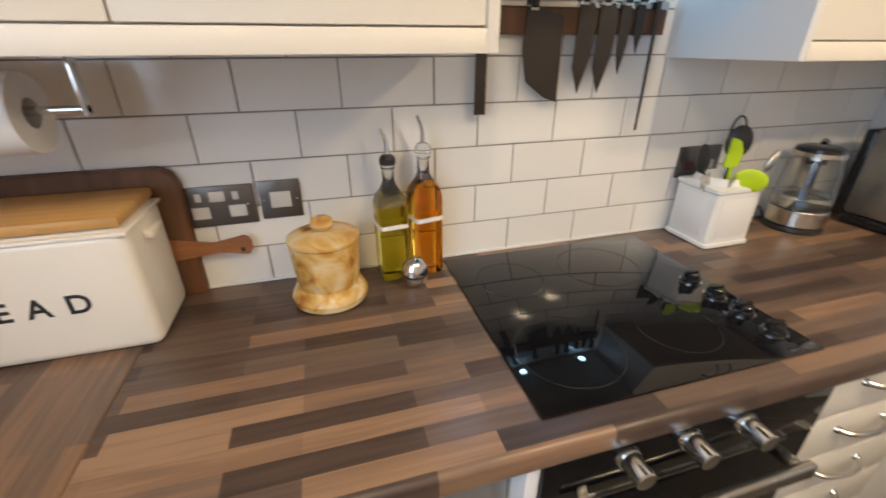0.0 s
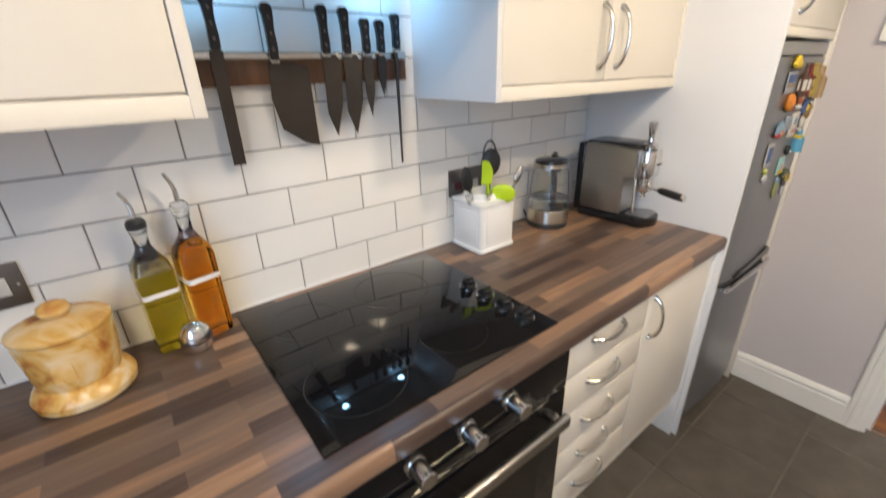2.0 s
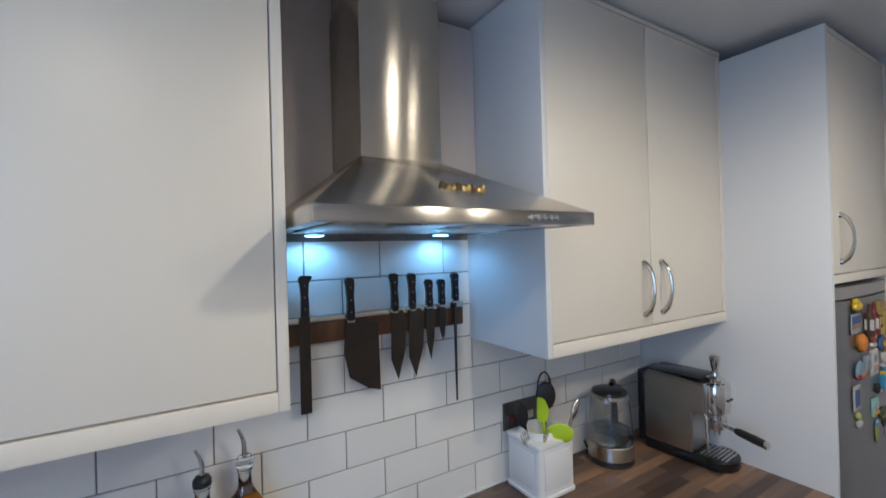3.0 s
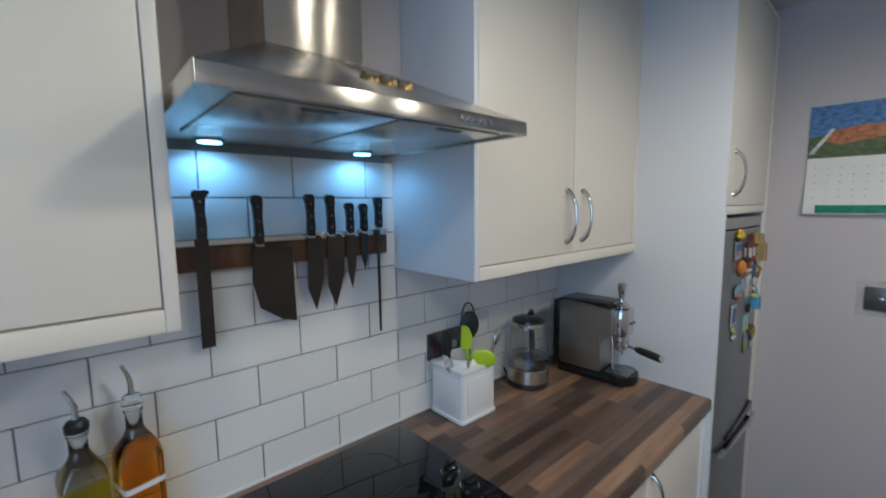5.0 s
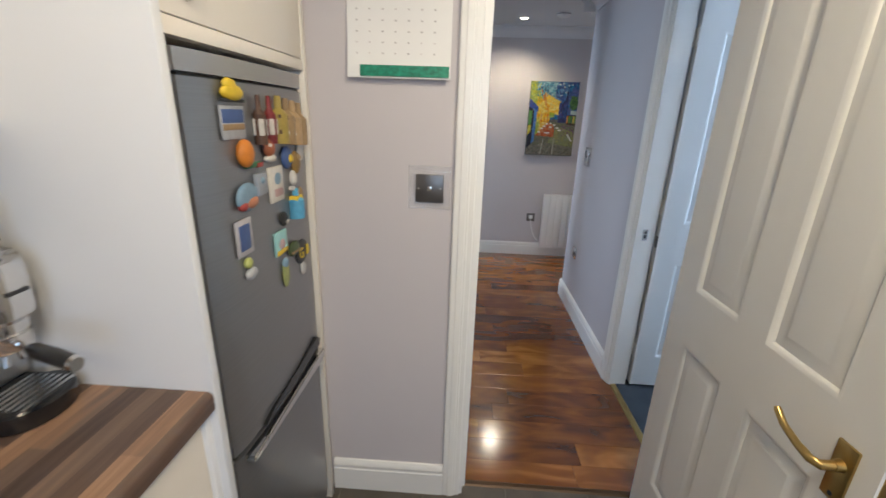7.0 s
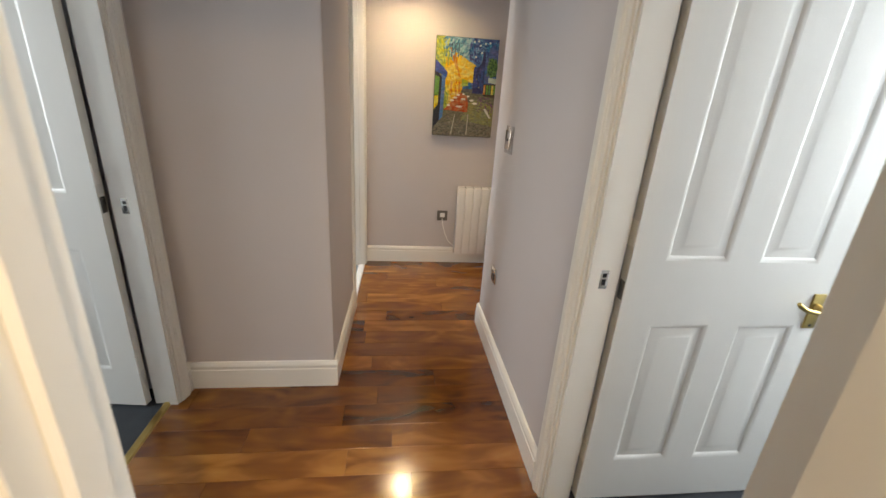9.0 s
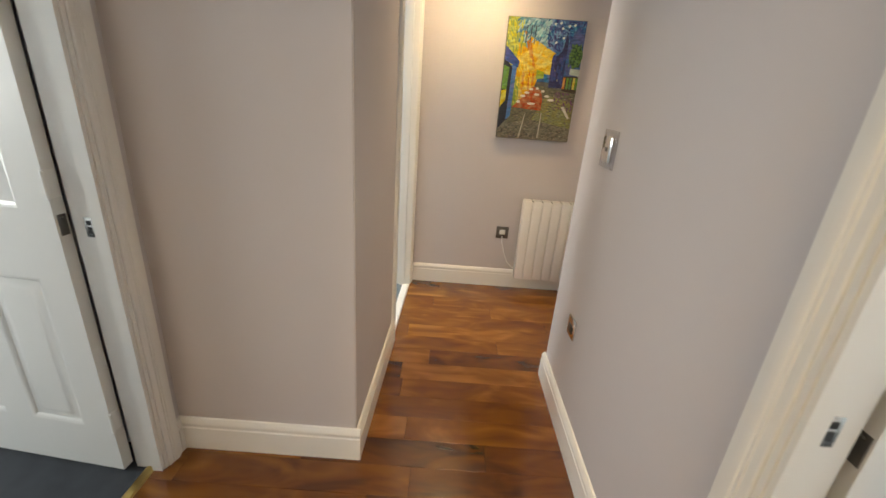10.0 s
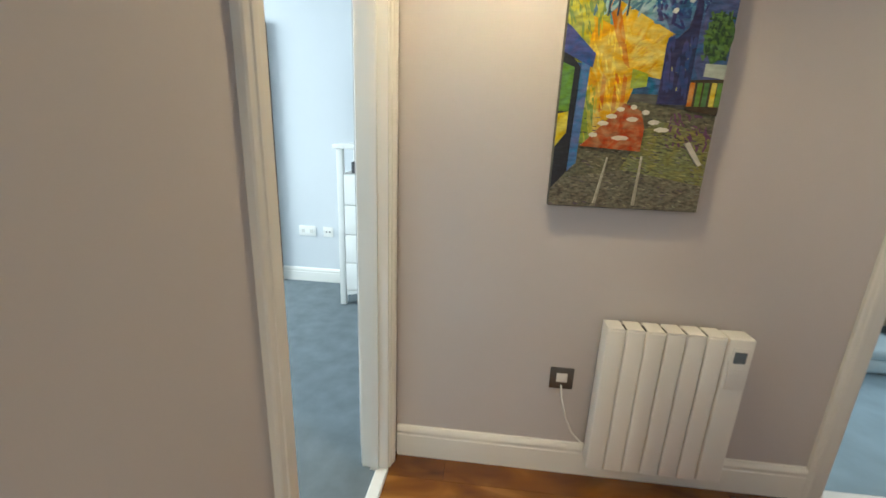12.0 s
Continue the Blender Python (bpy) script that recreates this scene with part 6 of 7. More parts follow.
for y in (0.14, 0.42):
    part("bracket", B(HXF + 0.0705, XF - 0.0005, y - 0.02, y + 0.02, 0.30, 0.55), NICKEL, he)
part("cord", tube(bmesh.new(), [(XF - 0.012, 0.624, 0.390), (XF - 0.022, 0.620, 0.345), (XF - 0.022, 0.597, 0.265), (XF - 0.024, 0.567, 0.200), (XF - 0.034, 0.532, 0.168), (HXF + 0.045, 0.505, 0.160)], 0.0035, 8), WHITEPLASTIC, he, "white mains cord")
settle(he, XF, 0.28, HZ0)

# Painted canvas
pt = thing("canvas_painting", "colourful canvas painting of a cafe street at night", "painting")
PY1, PY0, PZ0, PZ1, PX = 0.747, 0.284, 1.066, 1.760, 5.988
BRUSH = {}


def brush(r, g, b, vary=0.35, scale=28, stretch=(1, 1, 3)):
    key = (r, g, b)
    if key not in BRUSH:
        m = material("brushed_paint", (r, g, b), 0.5, 0, 0.4, scale, vary, 0.35, scale * 2, stretch=stretch)
        nt = m.node_tree
        tint = next(n for n in nt.nodes if n.type == "HUE_SAT")
        coord = next(n for n in nt.nodes if n.type == "TEX_COORD")
        wash = nt.nodes.new("ShaderNodeTexNoise")
        wash.inputs["Scale"].default_value, wash.inputs["Detail"].default_value, wash.inputs["Distortion"].default_value = 11, 5, 2.5
        nt.links.new(coord.outputs["Object"], wash.inputs["Vector"])
        for socket, lo, hi in (("Hue", 0.47, 0.53), ("Saturation", 1.15, 0.75)):
            span = nt.nodes.new("ShaderNodeMapRange")
            span.inputs["From Min"].default_value, span.inputs["From Max"].default_value = 0.3, 0.7
            span.inputs["To Min"].default_value, span.inputs["To Max"].default_value = lo, hi
            nt.links.new(wash.outputs["Fac"], span.inputs["Value"])
            nt.links.new(span.outputs[0], tint.inputs[socket])
        BRUSH[key] = m
    return BRUSH[key]


part("canvas", B(PX, XF - 0.0005, PY0, PY1, PZ0, PZ1, bevel=0.003), brush(0.10, 0.10, 0.09), pt)
level = [0]


def dab(outline, mat, name="brushwork", label=""):
    level[0] += 1
    lift = 0.00014 * level[0]
    bm = prism(bmesh.new(), [(PY1 - u * (PY1 - PY0), PZ0 + v * (PZ1 - PZ0)) for u, v in outline], "x", PX - 0.0004 - lift, PX + 0.0005)
    part(name, bm, mat, pt, label)


def blob(u, v, ru, rv, mat, name="brushwork", n=14):
    dab([(u + ru * math.cos(k * math.tau / n) * (1 + 0.12 * math.sin(k * 2.7)), v + rv * math.sin(k * math.tau / n) * (1 + 0.12 * math.cos(k * 3.1))) for k in range(n)], mat, name)


stroke_rng = random.Random(41)


def strokes(u0, u1, v0, v1, colour, count, length, width, tilt, spread):
    """Short raised brush strokes of one colour, scattered over a patch of the canvas."""
    level[0] += 1
    bm = bmesh.new()
    x = PX - 0.0006 - 0.00014 * level[0]
    for _ in range(count):
        x -= 0.00003
        u, v = stroke_rng.uniform(u0, u1), stroke_rng.uniform(v0, v1)
        a = radians(tilt + stroke_rng.uniform(-spread, spread))
        n, w = length * stroke_rng.uniform(0.6, 1.3) / 2, width * stroke_rng.uniform(0.6, 1.3) / 2
        cy, cz = PY1 - u * (PY1 - PY0), PZ0 + v * (PZ1 - PZ0)
        vs = []
        for p, q in ((-1, -0.4), (-0.6, -1), (0.7, -0.9), (1, 0.2), (0.5, 1), (-0.7, 0.8)):
            dy, dz = p * n * math.cos(a) - q * w * math.sin(a), p * n * math.sin(a) + q * w * math.cos(a)
            y, z = min(max(cy + dy, PY0 + 0.003), PY1 - 0.003), min(max(cz + dz, PZ0 + 0.003), PZ1 - 0.003)
            vs.append(bm.verts.new((x, y, z)))
        bm.faces.new(vs)
    for face in bm.faces:
        face.normal_update()
        if face.normal.x > 0:
            face.normal_flip()
    tagged(part("brushwork_texture", bm, brush(*colour, 0.25), pt), kind="stuff")


E0 = 0.004
dab([(E0, 0.50), (1 - E0, 0.50), (1 - E0, 1 - E0), (E0, 1 - E0)], brush(0.035, 0.12, 0.30, 0.5), "night_sky")
dab([(0.06, 0.70), (0.5, 0.66), (0.56, 0.84), (0.50, 1 - E0), (0.10, 1 - E0)], brush(0.13, 0.30, 0.40, 0.4), "blue_facade")
dab([(E0, 0.62), (0.30, 0.62), (0.26, 0.80), (0.14, 1 - E0), (E0, 1 - E0)], brush(0.30, 0.33, 0.06, 0.4), "olive_facade")
dab([(E0, 0.05), (1 - E0, 0.05), (1 - E0, 0.42), (0.5, 0.47), (E0, 0.40)], brush(0.13, 0.125, 0.075, 0.55, 60, (1, 1, 2)), "cobbled_street")
dab([(E0, E0), (1 - E0, E0), (1 - E0, 0.14), (0.5, 0.18), (E0, 0.12)], brush(0.15, 0.14, 0.10, 0.6, 70, (1, 1, 2)), "cobbled_street")
dab([(0.45, 0.18), (1 - E0, 0.12), (1 - E0, 0.34), (0.62, 0.40)], brush(0.20, 0.21, 0.07, 0.45, 60), "lit_cobbles")
for c, n in (((0.06, 0.058, 0.045), 130), ((0.30, 0.28, 0.19), 110), ((0.19, 0.19, 0.16), 90), ((0.10, 0.07, 0.11), 45)):
    strokes(0.01, 0.99, 0.01, 0.40, c, n, 0.015, 0.0032, 5, 16)
strokes(0.45, 0.9, 0.15, 0.38, (0.32, 0.31, 0.10), 60, 0.022, 0.004, 5, 16)
strokes(0.72, 0.99, 0.28, 0.42, (0.14, 0.06, 0.12), 45, 0.022, 0.006, 60, 50)
for c, n in (((0.02, 0.03, 0.16), 60), ((0.10, 0.26, 0.46), 60), ((0.02, 0.07, 0.24), 50)):
    strokes(0.52, 0.99, 0.76, 0.99, c, n, 0.030, 0.009, 60, 60)
for c, n in (((0.30, 0.46, 0.52), 40), ((0.05, 0.16, 0.28), 36)):
    strokes(0.14, 0.54, 0.82, 0.99, c, n, 0.045, 0.010, -55, 18)
strokes(0.01, 0.22, 0.74, 0.99, (0.46, 0.46, 0.05), 30, 0.045, 0.010, 75, 18)
strokes(0.01, 0.22, 0.74, 0.99, (0.17, 0.26, 0.07), 24, 0.045, 0.008, 75, 18)
dab([(0.14, 0.30), (0.40, 0.38), (0.46, 0.52), (0.44, 0.72), (0.16, 0.80)], brush(0.60, 0.38, 0.02, 0.25), "yellow_wall")
dab([(0.14, 0.28), (0.24, 0.30), (0.22, 0.52), (0.13, 0.50)], brush(0.20, 0.30, 0.03, 0.35), "green_shade")
dab([(0.22, 0.90), (0.30, 0.86), (0.66, 0.735), (0.63, 0.56), (0.42, 0.585), (0.36, 0.66)], brush(0.68, 0.44, 0.015, 0.2), "yellow_awning")
dab([(0.22, 0.90), (0.30, 0.87), (0.42, 0.60), (0.38, 0.62), (0.30, 0.74)], brush(0.55, 0.22, 0.01, 0.25), "orange_fold")
strokes(0.16, 0.40, 0.44, 0.74, (0.72, 0.52, 0.03), 40, 0.034, 0.006, 78, 14)
strokes(0.15, 0.24, 0.30, 0.52, (0.42, 0.40, 0.03), 18, 0.045, 0.007, 80, 12)
strokes(0.44, 0.60, 0.60, 0.72, (0.72, 0.50, 0.04), 30, 0.032, 0.006, -35, 20)
strokes(0.40, 0.58, 0.60, 0.74, (0.62, 0.34, 0.015), 14, 0.030, 0.007, -50, 16)
dab([(0.44, 0.52), (0.54, 0.53), (0.54, 0.58), (0.44, 0.60)], brush(0.28, 0.38, 0.05, 0.3), "green_window")
for u in (0.26, 0.34, 0.39):
    dab([(u, 0.42), (u + 0.025, 0.43), (u + 0.025, 0.56), (u, 0.58)], brush(0.52, 0.20, 0.01, 0.3), "orange_shutter")
dab([(E0, 0.08), (0.10, 0.16), (0.115, 0.60), (0.04, 0.66), (E0, 0.66)], brush(0.015, 0.018, 0.03, 0.4), "dark_doorway")
dab([(E0, 0.42), (0.07, 0.42), (0.08, 0.60), (E0, 0.62)], brush(0.10, 0.25, 0.04, 0.35), "green_pane")
dab([(E0, 0.27), (0.07, 0.33), (0.07, 0.42), (E0, 0.41)], brush(0.58, 0.48, 0.03, 0.3), "yellow_pane")
dab([(0.10, 0.16), (0.155, 0.20), (0.175, 0.62), (0.12, 0.62)], brush(0.05, 0.14, 0.36, 0.3), "blue_door_post")
dab([(E0, 0.66), (0.19, 0.60), (0.20, 0.655), (0.03, 0.76), (E0, 0.77)], brush(0.03, 0.06, 0.26, 0.3), "blue_lintel")
dab([(0.62, 0.46), (0.80, 0.46), (0.80, 0.84), (0.77, 0.90), (0.74, 0.76), (0.68, 0.72), (0.62, 0.70)], brush(0.018, 0.025, 0.10, 0.4), "dark_facade")
dab([(0.80, 0.46), (1 - E0, 0.58), (1 - E0, 0.88), (0.88, 0.94), (0.80, 0.78)], brush(0.04, 0.09, 0.26, 0.4), "blue_house")
blob(0.92, 0.72, 0.085, 0.095, brush(0.05, 0.13, 0.03, 0.5), "green_tree")
for c, n in (((0.09, 0.20, 0.04), 50), ((0.02, 0.06, 0.025), 40)):
    strokes(0.84, 0.98, 0.64, 0.81, c, n, 0.020, 0.007, 60, 60)
strokes(0.63, 0.79, 0.50, 0.72, (0.03, 0.05, 0.20), 26, 0.050, 0.010, 85, 10)
strokes(0.66, 0.78, 0.50, 0.70, (0.30, 0.30, 0.14), 7, 0.012, 0.005, 85, 10)
dab([(0.87, 0.575), (1 - E0, 0.565), (1 - E0, 0.62), (0.87, 0.625)], brush(0.42, 0.50, 0.44, 0.2), "pale_shop_sign")
dab([(0.80, 0.44), (1 - E0, 0.42), (1 - E0, 0.565), (0.80, 0.56)], brush(0.05, 0.035, 0.02, 0.4), "shop_front")
for u, c in ((0.80, (0.55, 0.20, 0.02)), (0.845, (0.10, 0.24, 0.04)), (0.885, (0.06, 0.18, 0.05)), (0.93, (0.60, 0.46, 0.03)), (0.965, (0.10, 0.24, 0.04))):
    dab([(u, 0.455), (u + 0.03, 0.455), (u + 0.03, 0.55), (u, 0.55)], brush(*c, 0.25), "shop_window")
dab([(0.17, 0.275), (0.56, 0.26), (0.565, 0.36), (0.53, 0.43), (0.42, 0.46)], brush(0.38, 0.085, 0.012, 0.35), "red_terrace")
for u, v, r in ((0.42, 0.315, 0.055), (0.245, 0.325, 0.028), (0.30, 0.375, 0.034), (0.35, 0.405, 0.034), (0.48, 0.395, 0.036), (0.40, 0.435, 0.024), (0.62, 0.385, 0.034), (0.675, 0.355, 0.045), (0.56, 0.425, 0.022), (0.48, 0.445, 0.02)):
    blob(u, v, r, 0.010, brush(0.62, 0.60, 0.52, 0.12), "white_table")
for u0, u1, v0, v1 in ((0.30, 0.355, 0.02, 0.23), (0.56, 0.575, 0.02, 0.24)):
    dab([(u0, v0), (u0 + 0.018, v0), (u1 + 0.008, v1), (u1, v1)], brush(0.40, 0.38, 0.30, 0.2), "pale_track")
dab([(0.83, 0.30), (0.86, 0.31), (0.96, 0.215), (0.94, 0.205)], brush(0.55, 0.54, 0.46, 0.15), "white_kerb")
for u, v in ((0.70, 0.93), (0.78, 0.95), (0.64, 0.82), (0.73, 0.86), (0.60, 0.96), (0.85, 0.96), (0.67, 0.97)):
    blob(u, v, 0.014, 0.010, brush(0.60, 0.66, 0.62, 0.1), "star", 10)
for k in range(6):
    dab([(0.24 + k * 0.028, 0.80 + 0.13 * (k % 2)), (0.248 + k * 0.028, 0.80 + 0.13 * (k % 2)), (0.256 + k * 0.028, 0.93), (0.246 + k * 0.028, 0.94)], brush(0.02, 0.05, 0.10, 0.3), "dark_shutter_line")
settle(pt, XF, 0.52, PZ0)


# Ceiling fittings
def downlight(x, y, z):
    root = thing("downlight", "recessed ceiling downlight with a white rim, lit", "ceiling light", "downlights")
    part("rim", turned(bmesh.new(), [(0.030, -0.0005), (0.044, -0.0005), (0.042, -0.005), (0.032, -0.006), (0.030, -0.0005)], 0, 0, 32, close=False), WHITEPLASTIC, root)
    part("lamp", turned(bmesh.new(), [(0.0298, -0.0008), (0.0298, -0.0030), (0.015, -0.0040)], 0, 0, 28), LAMPGLOW, root, "warm glowing lamp face")
    root.location = (x, y, z)
    return root


# Fittings for the two added spots at x 0.45 are unseen as well.
for x, y in KITCHEN_SPOTS:
    downlight(x, y, CEIL)
# The third fitting here is unseen, added to go with its beam.
for x, y in HALL_SPOTS:
    downlight(x, y, HCEIL)
sd = thing("smoke_alarm", "round white ceiling smoke alarm", "smoke alarm")
part("body", turned(bmesh.new(), [(0.052, 0), (0.054, -0.006), (0.052, -0.022), (0.040, -0.032), (0.015, -0.034)], 0, 0, 32), WHITEPLASTIC, sd)
part("vent_ring", turned(bmesh.new(), [(0.0535, -0.009), (0.0545, -0.010), (0.0545, -0.013), (0.0535, -0.014)], 0, 0, 32, close=False), BLACK, sd)
sd.location = (5.435, 0.616, HCEIL)


# ---- bedroom seen through the doorway ----
ch = thing("chest_of_drawers", "white tallboy chest of drawers with dark handles", "chest of drawers")
KX, KY0, KY1, KT = 7.43, 1.45, 1.99, 1.180
part("top", B(KX - 0.02, 7.852, KY0 - 0.02, KY1 + 0.02, KT - 0.03, KT, bevel=0.004), WHITEPLASTIC, ch)
part("body", B(KX + 0.02, 7.848, KY0 + 0.02, KY1 - 0.02, 0.115, KT - 0.20), WHITEPLASTIC, ch)
part("back_panel", B(7.81, 7.848, KY0 + 0.03, KY1 - 0.03, KT - 0.199, KT - 0.031), WHITEPLASTIC, ch)
for y in (KY0, KY1 - 0.045):
    part("leg", B(KX, KX + 0.045, y, y + 0.045, 0, KT - 0.031, bevel=0.003), WHITEPLASTIC, ch)
    part("leg", B(7.803, 7.848, y, y + 0.045, 0, KT - 0.031, bevel=0.003), WHITEPLASTIC, ch)
part("apron", prism(bmesh.new(), [(KY0 + 0.046, 0.114), (KY1 - 0.046, 0.114), (KY1 - 0.046, 0.075), (1.77, 0.11), (1.62, 0.11), (KY0 + 0.046, 0.075)], "x", KX + 0.005, KX + 0.02), WHITEPLASTIC, ch)
for k in range(4):
    z0 = 0.118 + k * 0.2155
    d = part("drawer_front", B(KX + 0.002, KX + 0.0195, KY0 + 0.048, KY1 - 0.048, z0, z0 + 0.2095, bevel=0.003), WHITEPLASTIC, ch)
    part("handle", tube(bmesh.new(), [(KX + 0.003, 1.625, z0 + 0.125), (KX - 0.018, 1.64, z0 + 0.115), (KX - 0.022, 1.695, z0 + 0.108), (KX - 0.018, 1.75, z0 + 0.115), (KX + 0.003, 1.765, z0 + 0.125)], 0.0055, 8), BLACK, d, "dark bowed handle")
settle(ch, 7.64, 1.72, 0)
dk = thing("set_top_box", "grey media box in the open shelf of the chest", "media player")
part("case", B(7.48, 7.74, 1.55, 1.90, KT - 0.1995, KT - 0.12, bevel=0.004), plain(0.10, 0.10, 0.11, 0.4), dk)
part("knob", rod(bmesh.new(), (7.48, 1.77, KT - 0.16), (7.47, 1.77, KT - 0.16), 0.012, None, 16), NICKEL, dk)
settle(dk, 7.73, 1.84, KT - 0.1995)
tv = thing("television", "small black flat television on the chest", "television")
part("stand", B(7.54, 7.72, 1.58, 1.84, KT + 0.0005, KT + 0.02, bevel=0.006), BLACKGLOSS, tv)
part("neck", B(7.62, 7.66, 1.67, 1.75, KT + 0.0205, KT + 0.09), BLACKGLOSS, tv)
part("screen", B(7.61, 7.65, 1.43, 1.96, KT + 0.045, KT + 0.52, bevel=0.006), BLACKGLOSS, tv)
settle(tv, 7.64, 1.71, KT)
tv.rotation_euler.z = radians(-32)
mr = thing("leaning_mirror", "tall dark-framed mirror leaning on the bedroom wall", "mirror")
part("frame", B(7.805, 7.868, 2.655, 2.69, 0.0, 2.02, bevel=0.004), BLACK, mr)
part("frame", B(7.805, 7.868, 3.29, 3.33, 0.0, 2.02, bevel=0.004), BLACK, mr)
part("frame", B(7.806, 7.867, 2.6905, 3.2895, 1.975, 2.02), BLACK, mr)
part("frame", B(7.806, 7.867, 2.6905, 3.2895, 0.0, 0.045), BLACK, mr)
part("glass", B(7.82, 7.86, 2.691, 3.289, 0.0455, 1.9745), material("mirror_glass", (0.8, 0.8, 0.8), 0.03, 1.0), mr)
settle(mr, 7.848, 3.33, 0)
plate("wall_socket", "white double socket on the bedroom wall", 7.87, 2.42, 0.445, 0.146, 0.086, (-1, 0, 0), WHITEPLASTIC, ((-0.035, 0, 0.03, 0.03, SOCKW), (0.035, 0, 0.03, 0.03, SOCKW)))
plate("aerial_socket", "white aerial socket on the bedroom wall", 7.87, 2.24, 0.445, 0.086, 0.086, (-1, 0, 0), WHITEPLASTIC, (), "socket", ((-0.015, 0, 0.012, 0.012), (0.015, 0, 0.012, 0.012)))

# ---- lounge seen through the end doorway ----
ac = thing("armchair", "beige upholstered armchair with a rounded arm", "armchair")
AX, AY = -0.08, -0.93
part("seat", B(7.60 + AX, 8.30 + AX, -1.25 + AY, -0.55 + AY, 0.10, 0.45, bevel=0.05, segments=4), UPHOLSTERY, ac)
part("back", B(8.15 + AX, 8.42 + AX, -1.25 + AY, -0.55 + AY, 0.30, 0.95, bevel=0.07, segments=4), UPHOLSTERY, ac)
part("arm", B(7.58 + AX, 8.35 + AX, -0.57 + AY, -0.38 + AY, 0.10, 0.64, bevel=0.07, segments=4), UPHOLSTERY, ac)
part("arm", B(7.58 + AX, 8.35 + AX, -1.42 + AY, -1.23 + AY, 0.10, 0.64, bevel=0.07, segments=4), UPHOLSTERY, ac)
for x in (7.66, 8.30):
    for y in (-1.34, -0.48):
        part("leg", rod(bmesh.new(), (x + AX, y + AY, 0), (x + AX, y + AY, 0.12), 0.018, 0.025, 12), BOARD, ac)
settle(ac, 7.92, -1.83, 0)
bk = thing("folded_blanket", "pale blue folded blanket on the carpet", "blanket")
part("fold", B(7.02, 7.38, -1.65, -1.00, 0.0, 0.09, bevel=0.035, segments=4), BLANKET, bk)
part("fold", B(7.03, 7.37, -1.64, -1.01, 0.085, 0.15, bevel=0.03, segments=4), BLANKET, bk)
settle(bk, 7.2, -1.3, 0)

# ---- pieces: wall tiles, floor tiles, planks ----
structure("grout_bed", B(-0.35, 2.317, YT - 0.0042, YT - 0.0005, 0.905, 1.705), GROUT, "grey grout behind the wall tiles", "grout")
tile_wall = bpy.data.objects["wall_tiled"]


def piece(name, me, parent, x, y, z):
    ob = new(name, me)
    ob.parent = parent
    ob.location = (x, y, z)
    return ob


def tile_mesh(w, h, d, bevel, mat):
    bm = box(bmesh.new(), -w / 2, w / 2, -d, 0, -h / 2, h / 2)
    front = [e for e in bm.edges if all(v.co.y < -d * 0.9 for v in e.verts)]
    bmesh.ops.bevel(bm, geom=front, offset=bevel, segments=2, affect="EDGES")
    return mesh_of("tile", bm, mat)


TP, TR = 0.2003, 0.0978
TJ = 0.0032
cache = {}
for row in range(8):
    z0 = 0.9045 + row * TR
    start = 0.9725 if row % 2 else 1.0680
    k0 = math.floor((-0.35 - start) / TP)
    for k in range(k0, k0 + 16):
        x0, x1 = max(start + k * TP, -0.349), min(start + (k + 1) * TP, 2.3165)
        if x1 - x0 < 0.012:
            continue
        key = round(x1 - x0, 4)
        if key not in cache:
            cache[key] = tile_mesh(key - TJ, TR - TJ, 0.0062, 0.0012, TILE)
        piece("tile", cache[key], tile_wall, (x0 + x1) / 2 + random.uniform(-0.0003, 0.0003), YT - 0.0006 - random.uniform(0, 0.0004), z0 + TR / 2)

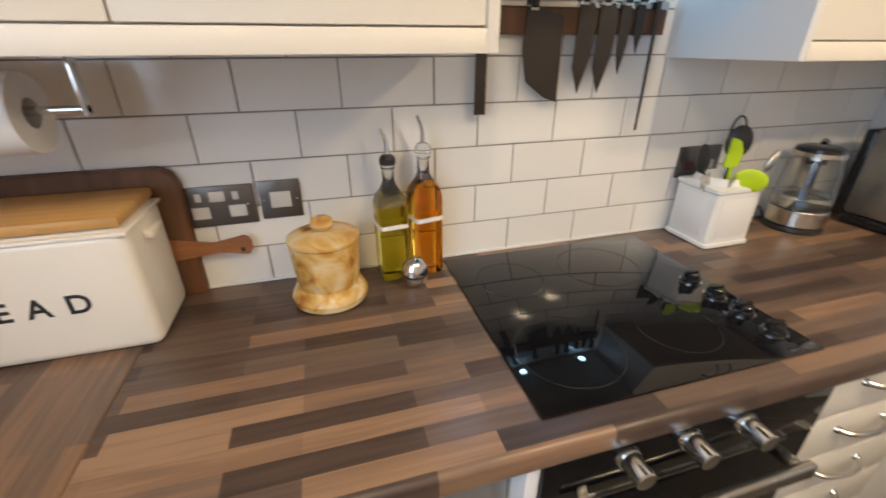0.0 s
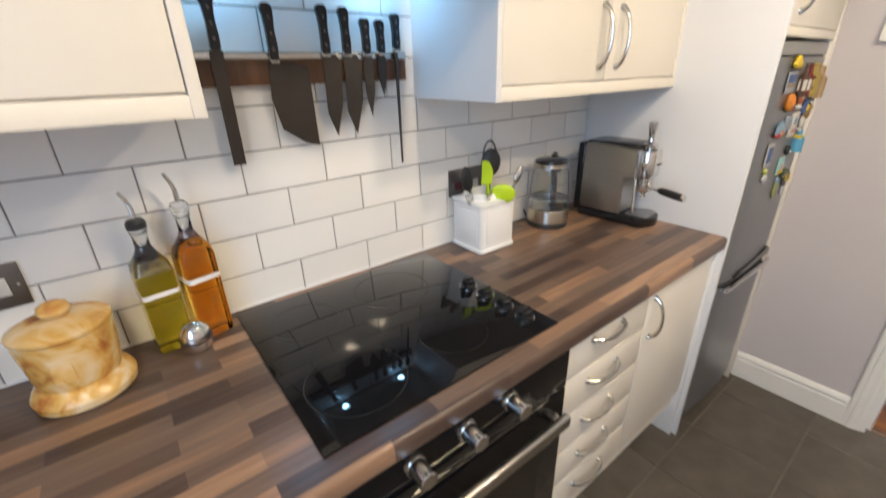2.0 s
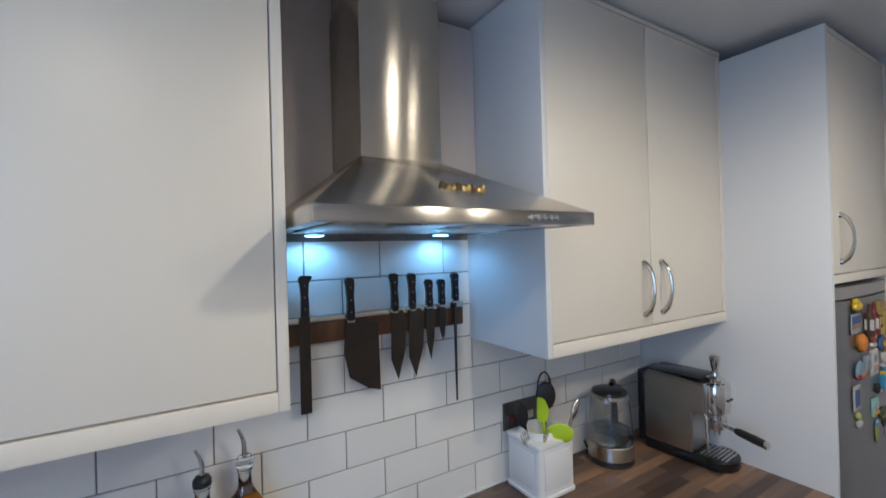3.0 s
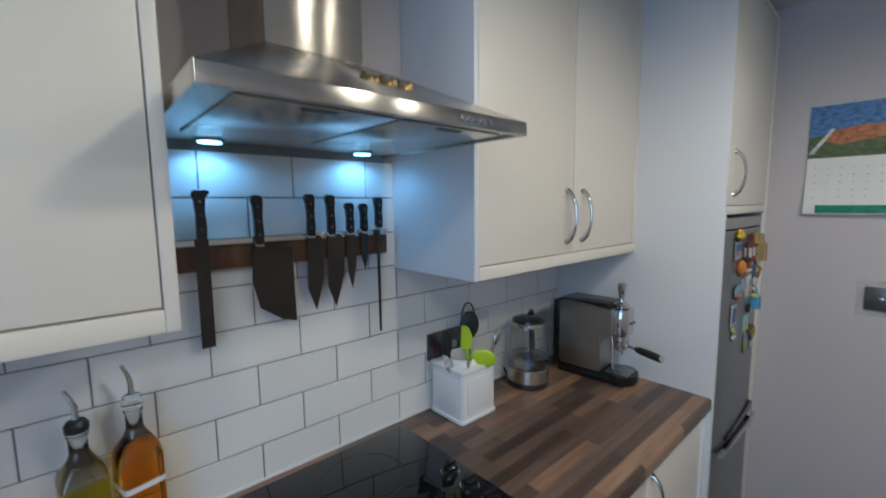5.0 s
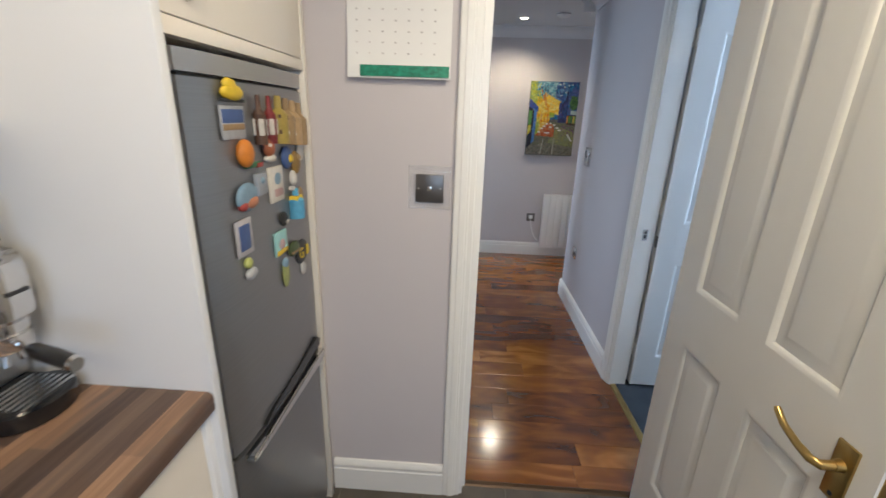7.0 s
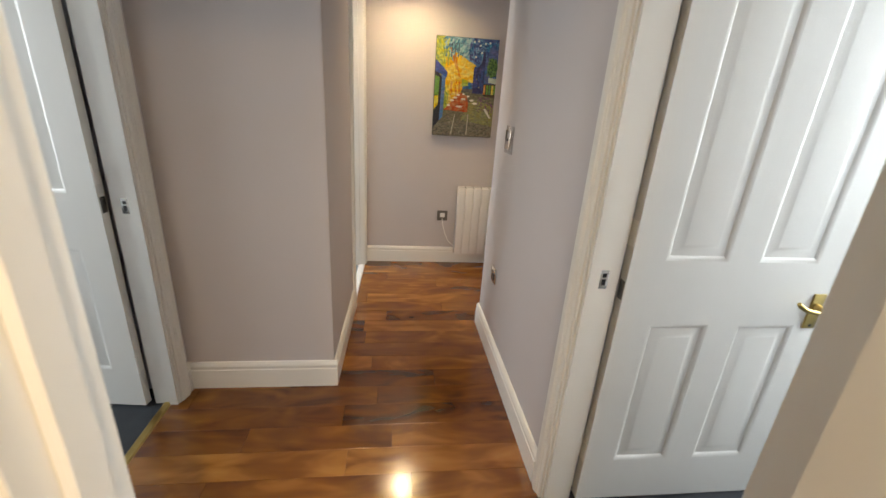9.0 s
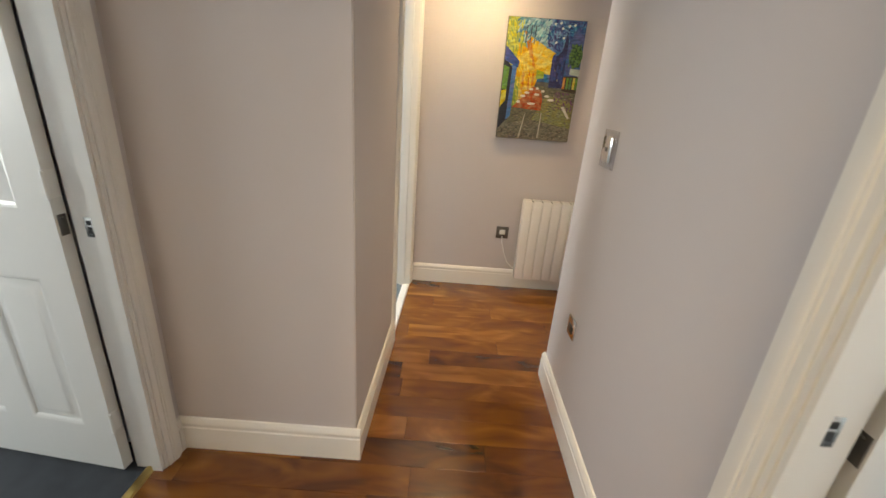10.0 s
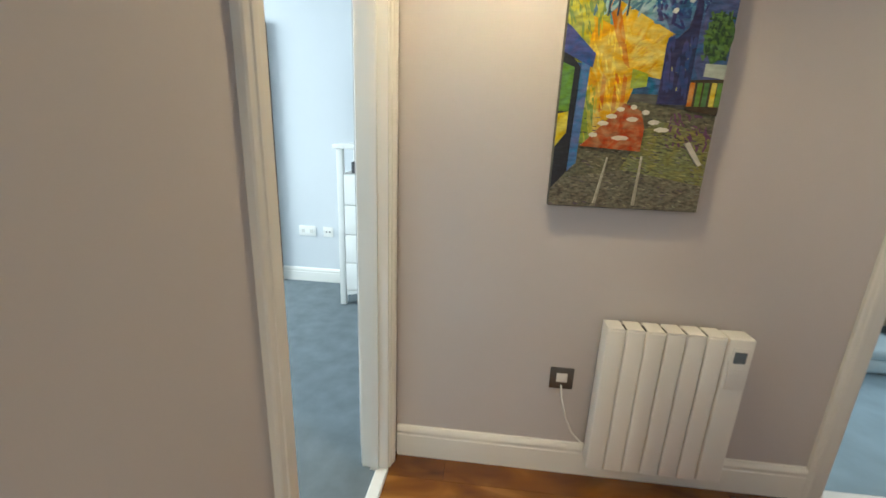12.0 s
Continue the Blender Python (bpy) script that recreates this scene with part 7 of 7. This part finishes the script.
kitchen_floor = bpy.data.objects["floor_kitchen"]
GX, GY, GJ = 0.3225, 0.3255, 0.0036
cache = {}
for i in range(-8, 4):
    for j in range(-7, 3):
        x0, x1 = max(2.108 + i * GX, -0.349), min(2.108 + (i + 1) * GX, XE + 0.04)
        y0, y1 = max(1.775 + j * GY, -0.399), min(1.775 + (j + 1) * GY, YT - 0.001)
        if x1 - x0 < 0.02 or y1 - y0 < 0.02:
            continue
        key = (round(x1 - x0, 4), round(y1 - y0, 4))
        if key not in cache:
            bm = box(bmesh.new(), -key[0] / 2 + GJ / 2, key[0] / 2 - GJ / 2, -key[1] / 2 + GJ / 2, key[1] / 2 - GJ / 2, -0.008, 0)
            bmesh.ops.bevel(bm, geom=[e for e in bm.edges if all(v.co.z > -0.001 for v in e.verts)], offset=0.0012, segments=1, affect="EDGES")
            cache[key] = mesh_of("tile", bm, FLOORTILE)
        piece("tile", cache[key], kitchen_floor, (x0 + x1) / 2, (y0 + y1) / 2, -0.0005)

hall_floor = bpy.data.objects["floor_hall"]
rng = random.Random(7)
PWID = 0.126


def hall_span(x):
    """Where the hall floor runs across at x."""
    if x < XC:
        return YR - 0.04, YD + 0.035
    if x < XR:
        return YR - 0.005, YL + 0.01
    return YS, YL - 0.005


x = XE + 0.052
row = 0
while x < XF + 0.04:
    x1 = min(x + PWID, XF + 0.045)
    lo, hi = hall_span((x + x1) / 2)
    if x < XC < x1:
        lo, hi = YR - 0.005, YD
    y = lo - rng.uniform(0.0, 0.8)
    while y < hi:
        y1 = y + rng.uniform(0.55, 1.15)
        a, b = max(y, lo), min(y1, hi)
        if b - a > 0.03:
            bm = box(bmesh.new(), x + 0.0004, x1 - 0.0004, a + 0.0004, b - 0.0004, -0.0118, 0)
            bmesh.ops.bevel(bm, geom=[e for e in bm.edges if all(v.co.z > -0.001 for v in e.verts)], offset=0.0006, segments=1, affect="EDGES")
            bmesh.ops.translate(bm, verts=bm.verts[:], vec=(-(x + x1) / 2, -(a + b) / 2, 0))
            me = mesh_of("plank", bm, PLANK)
            piece("plank", me, hall_floor, (x + x1) / 2, (a + b) / 2, -0.0005)
        y = y1
    x += PWID
    row += 1
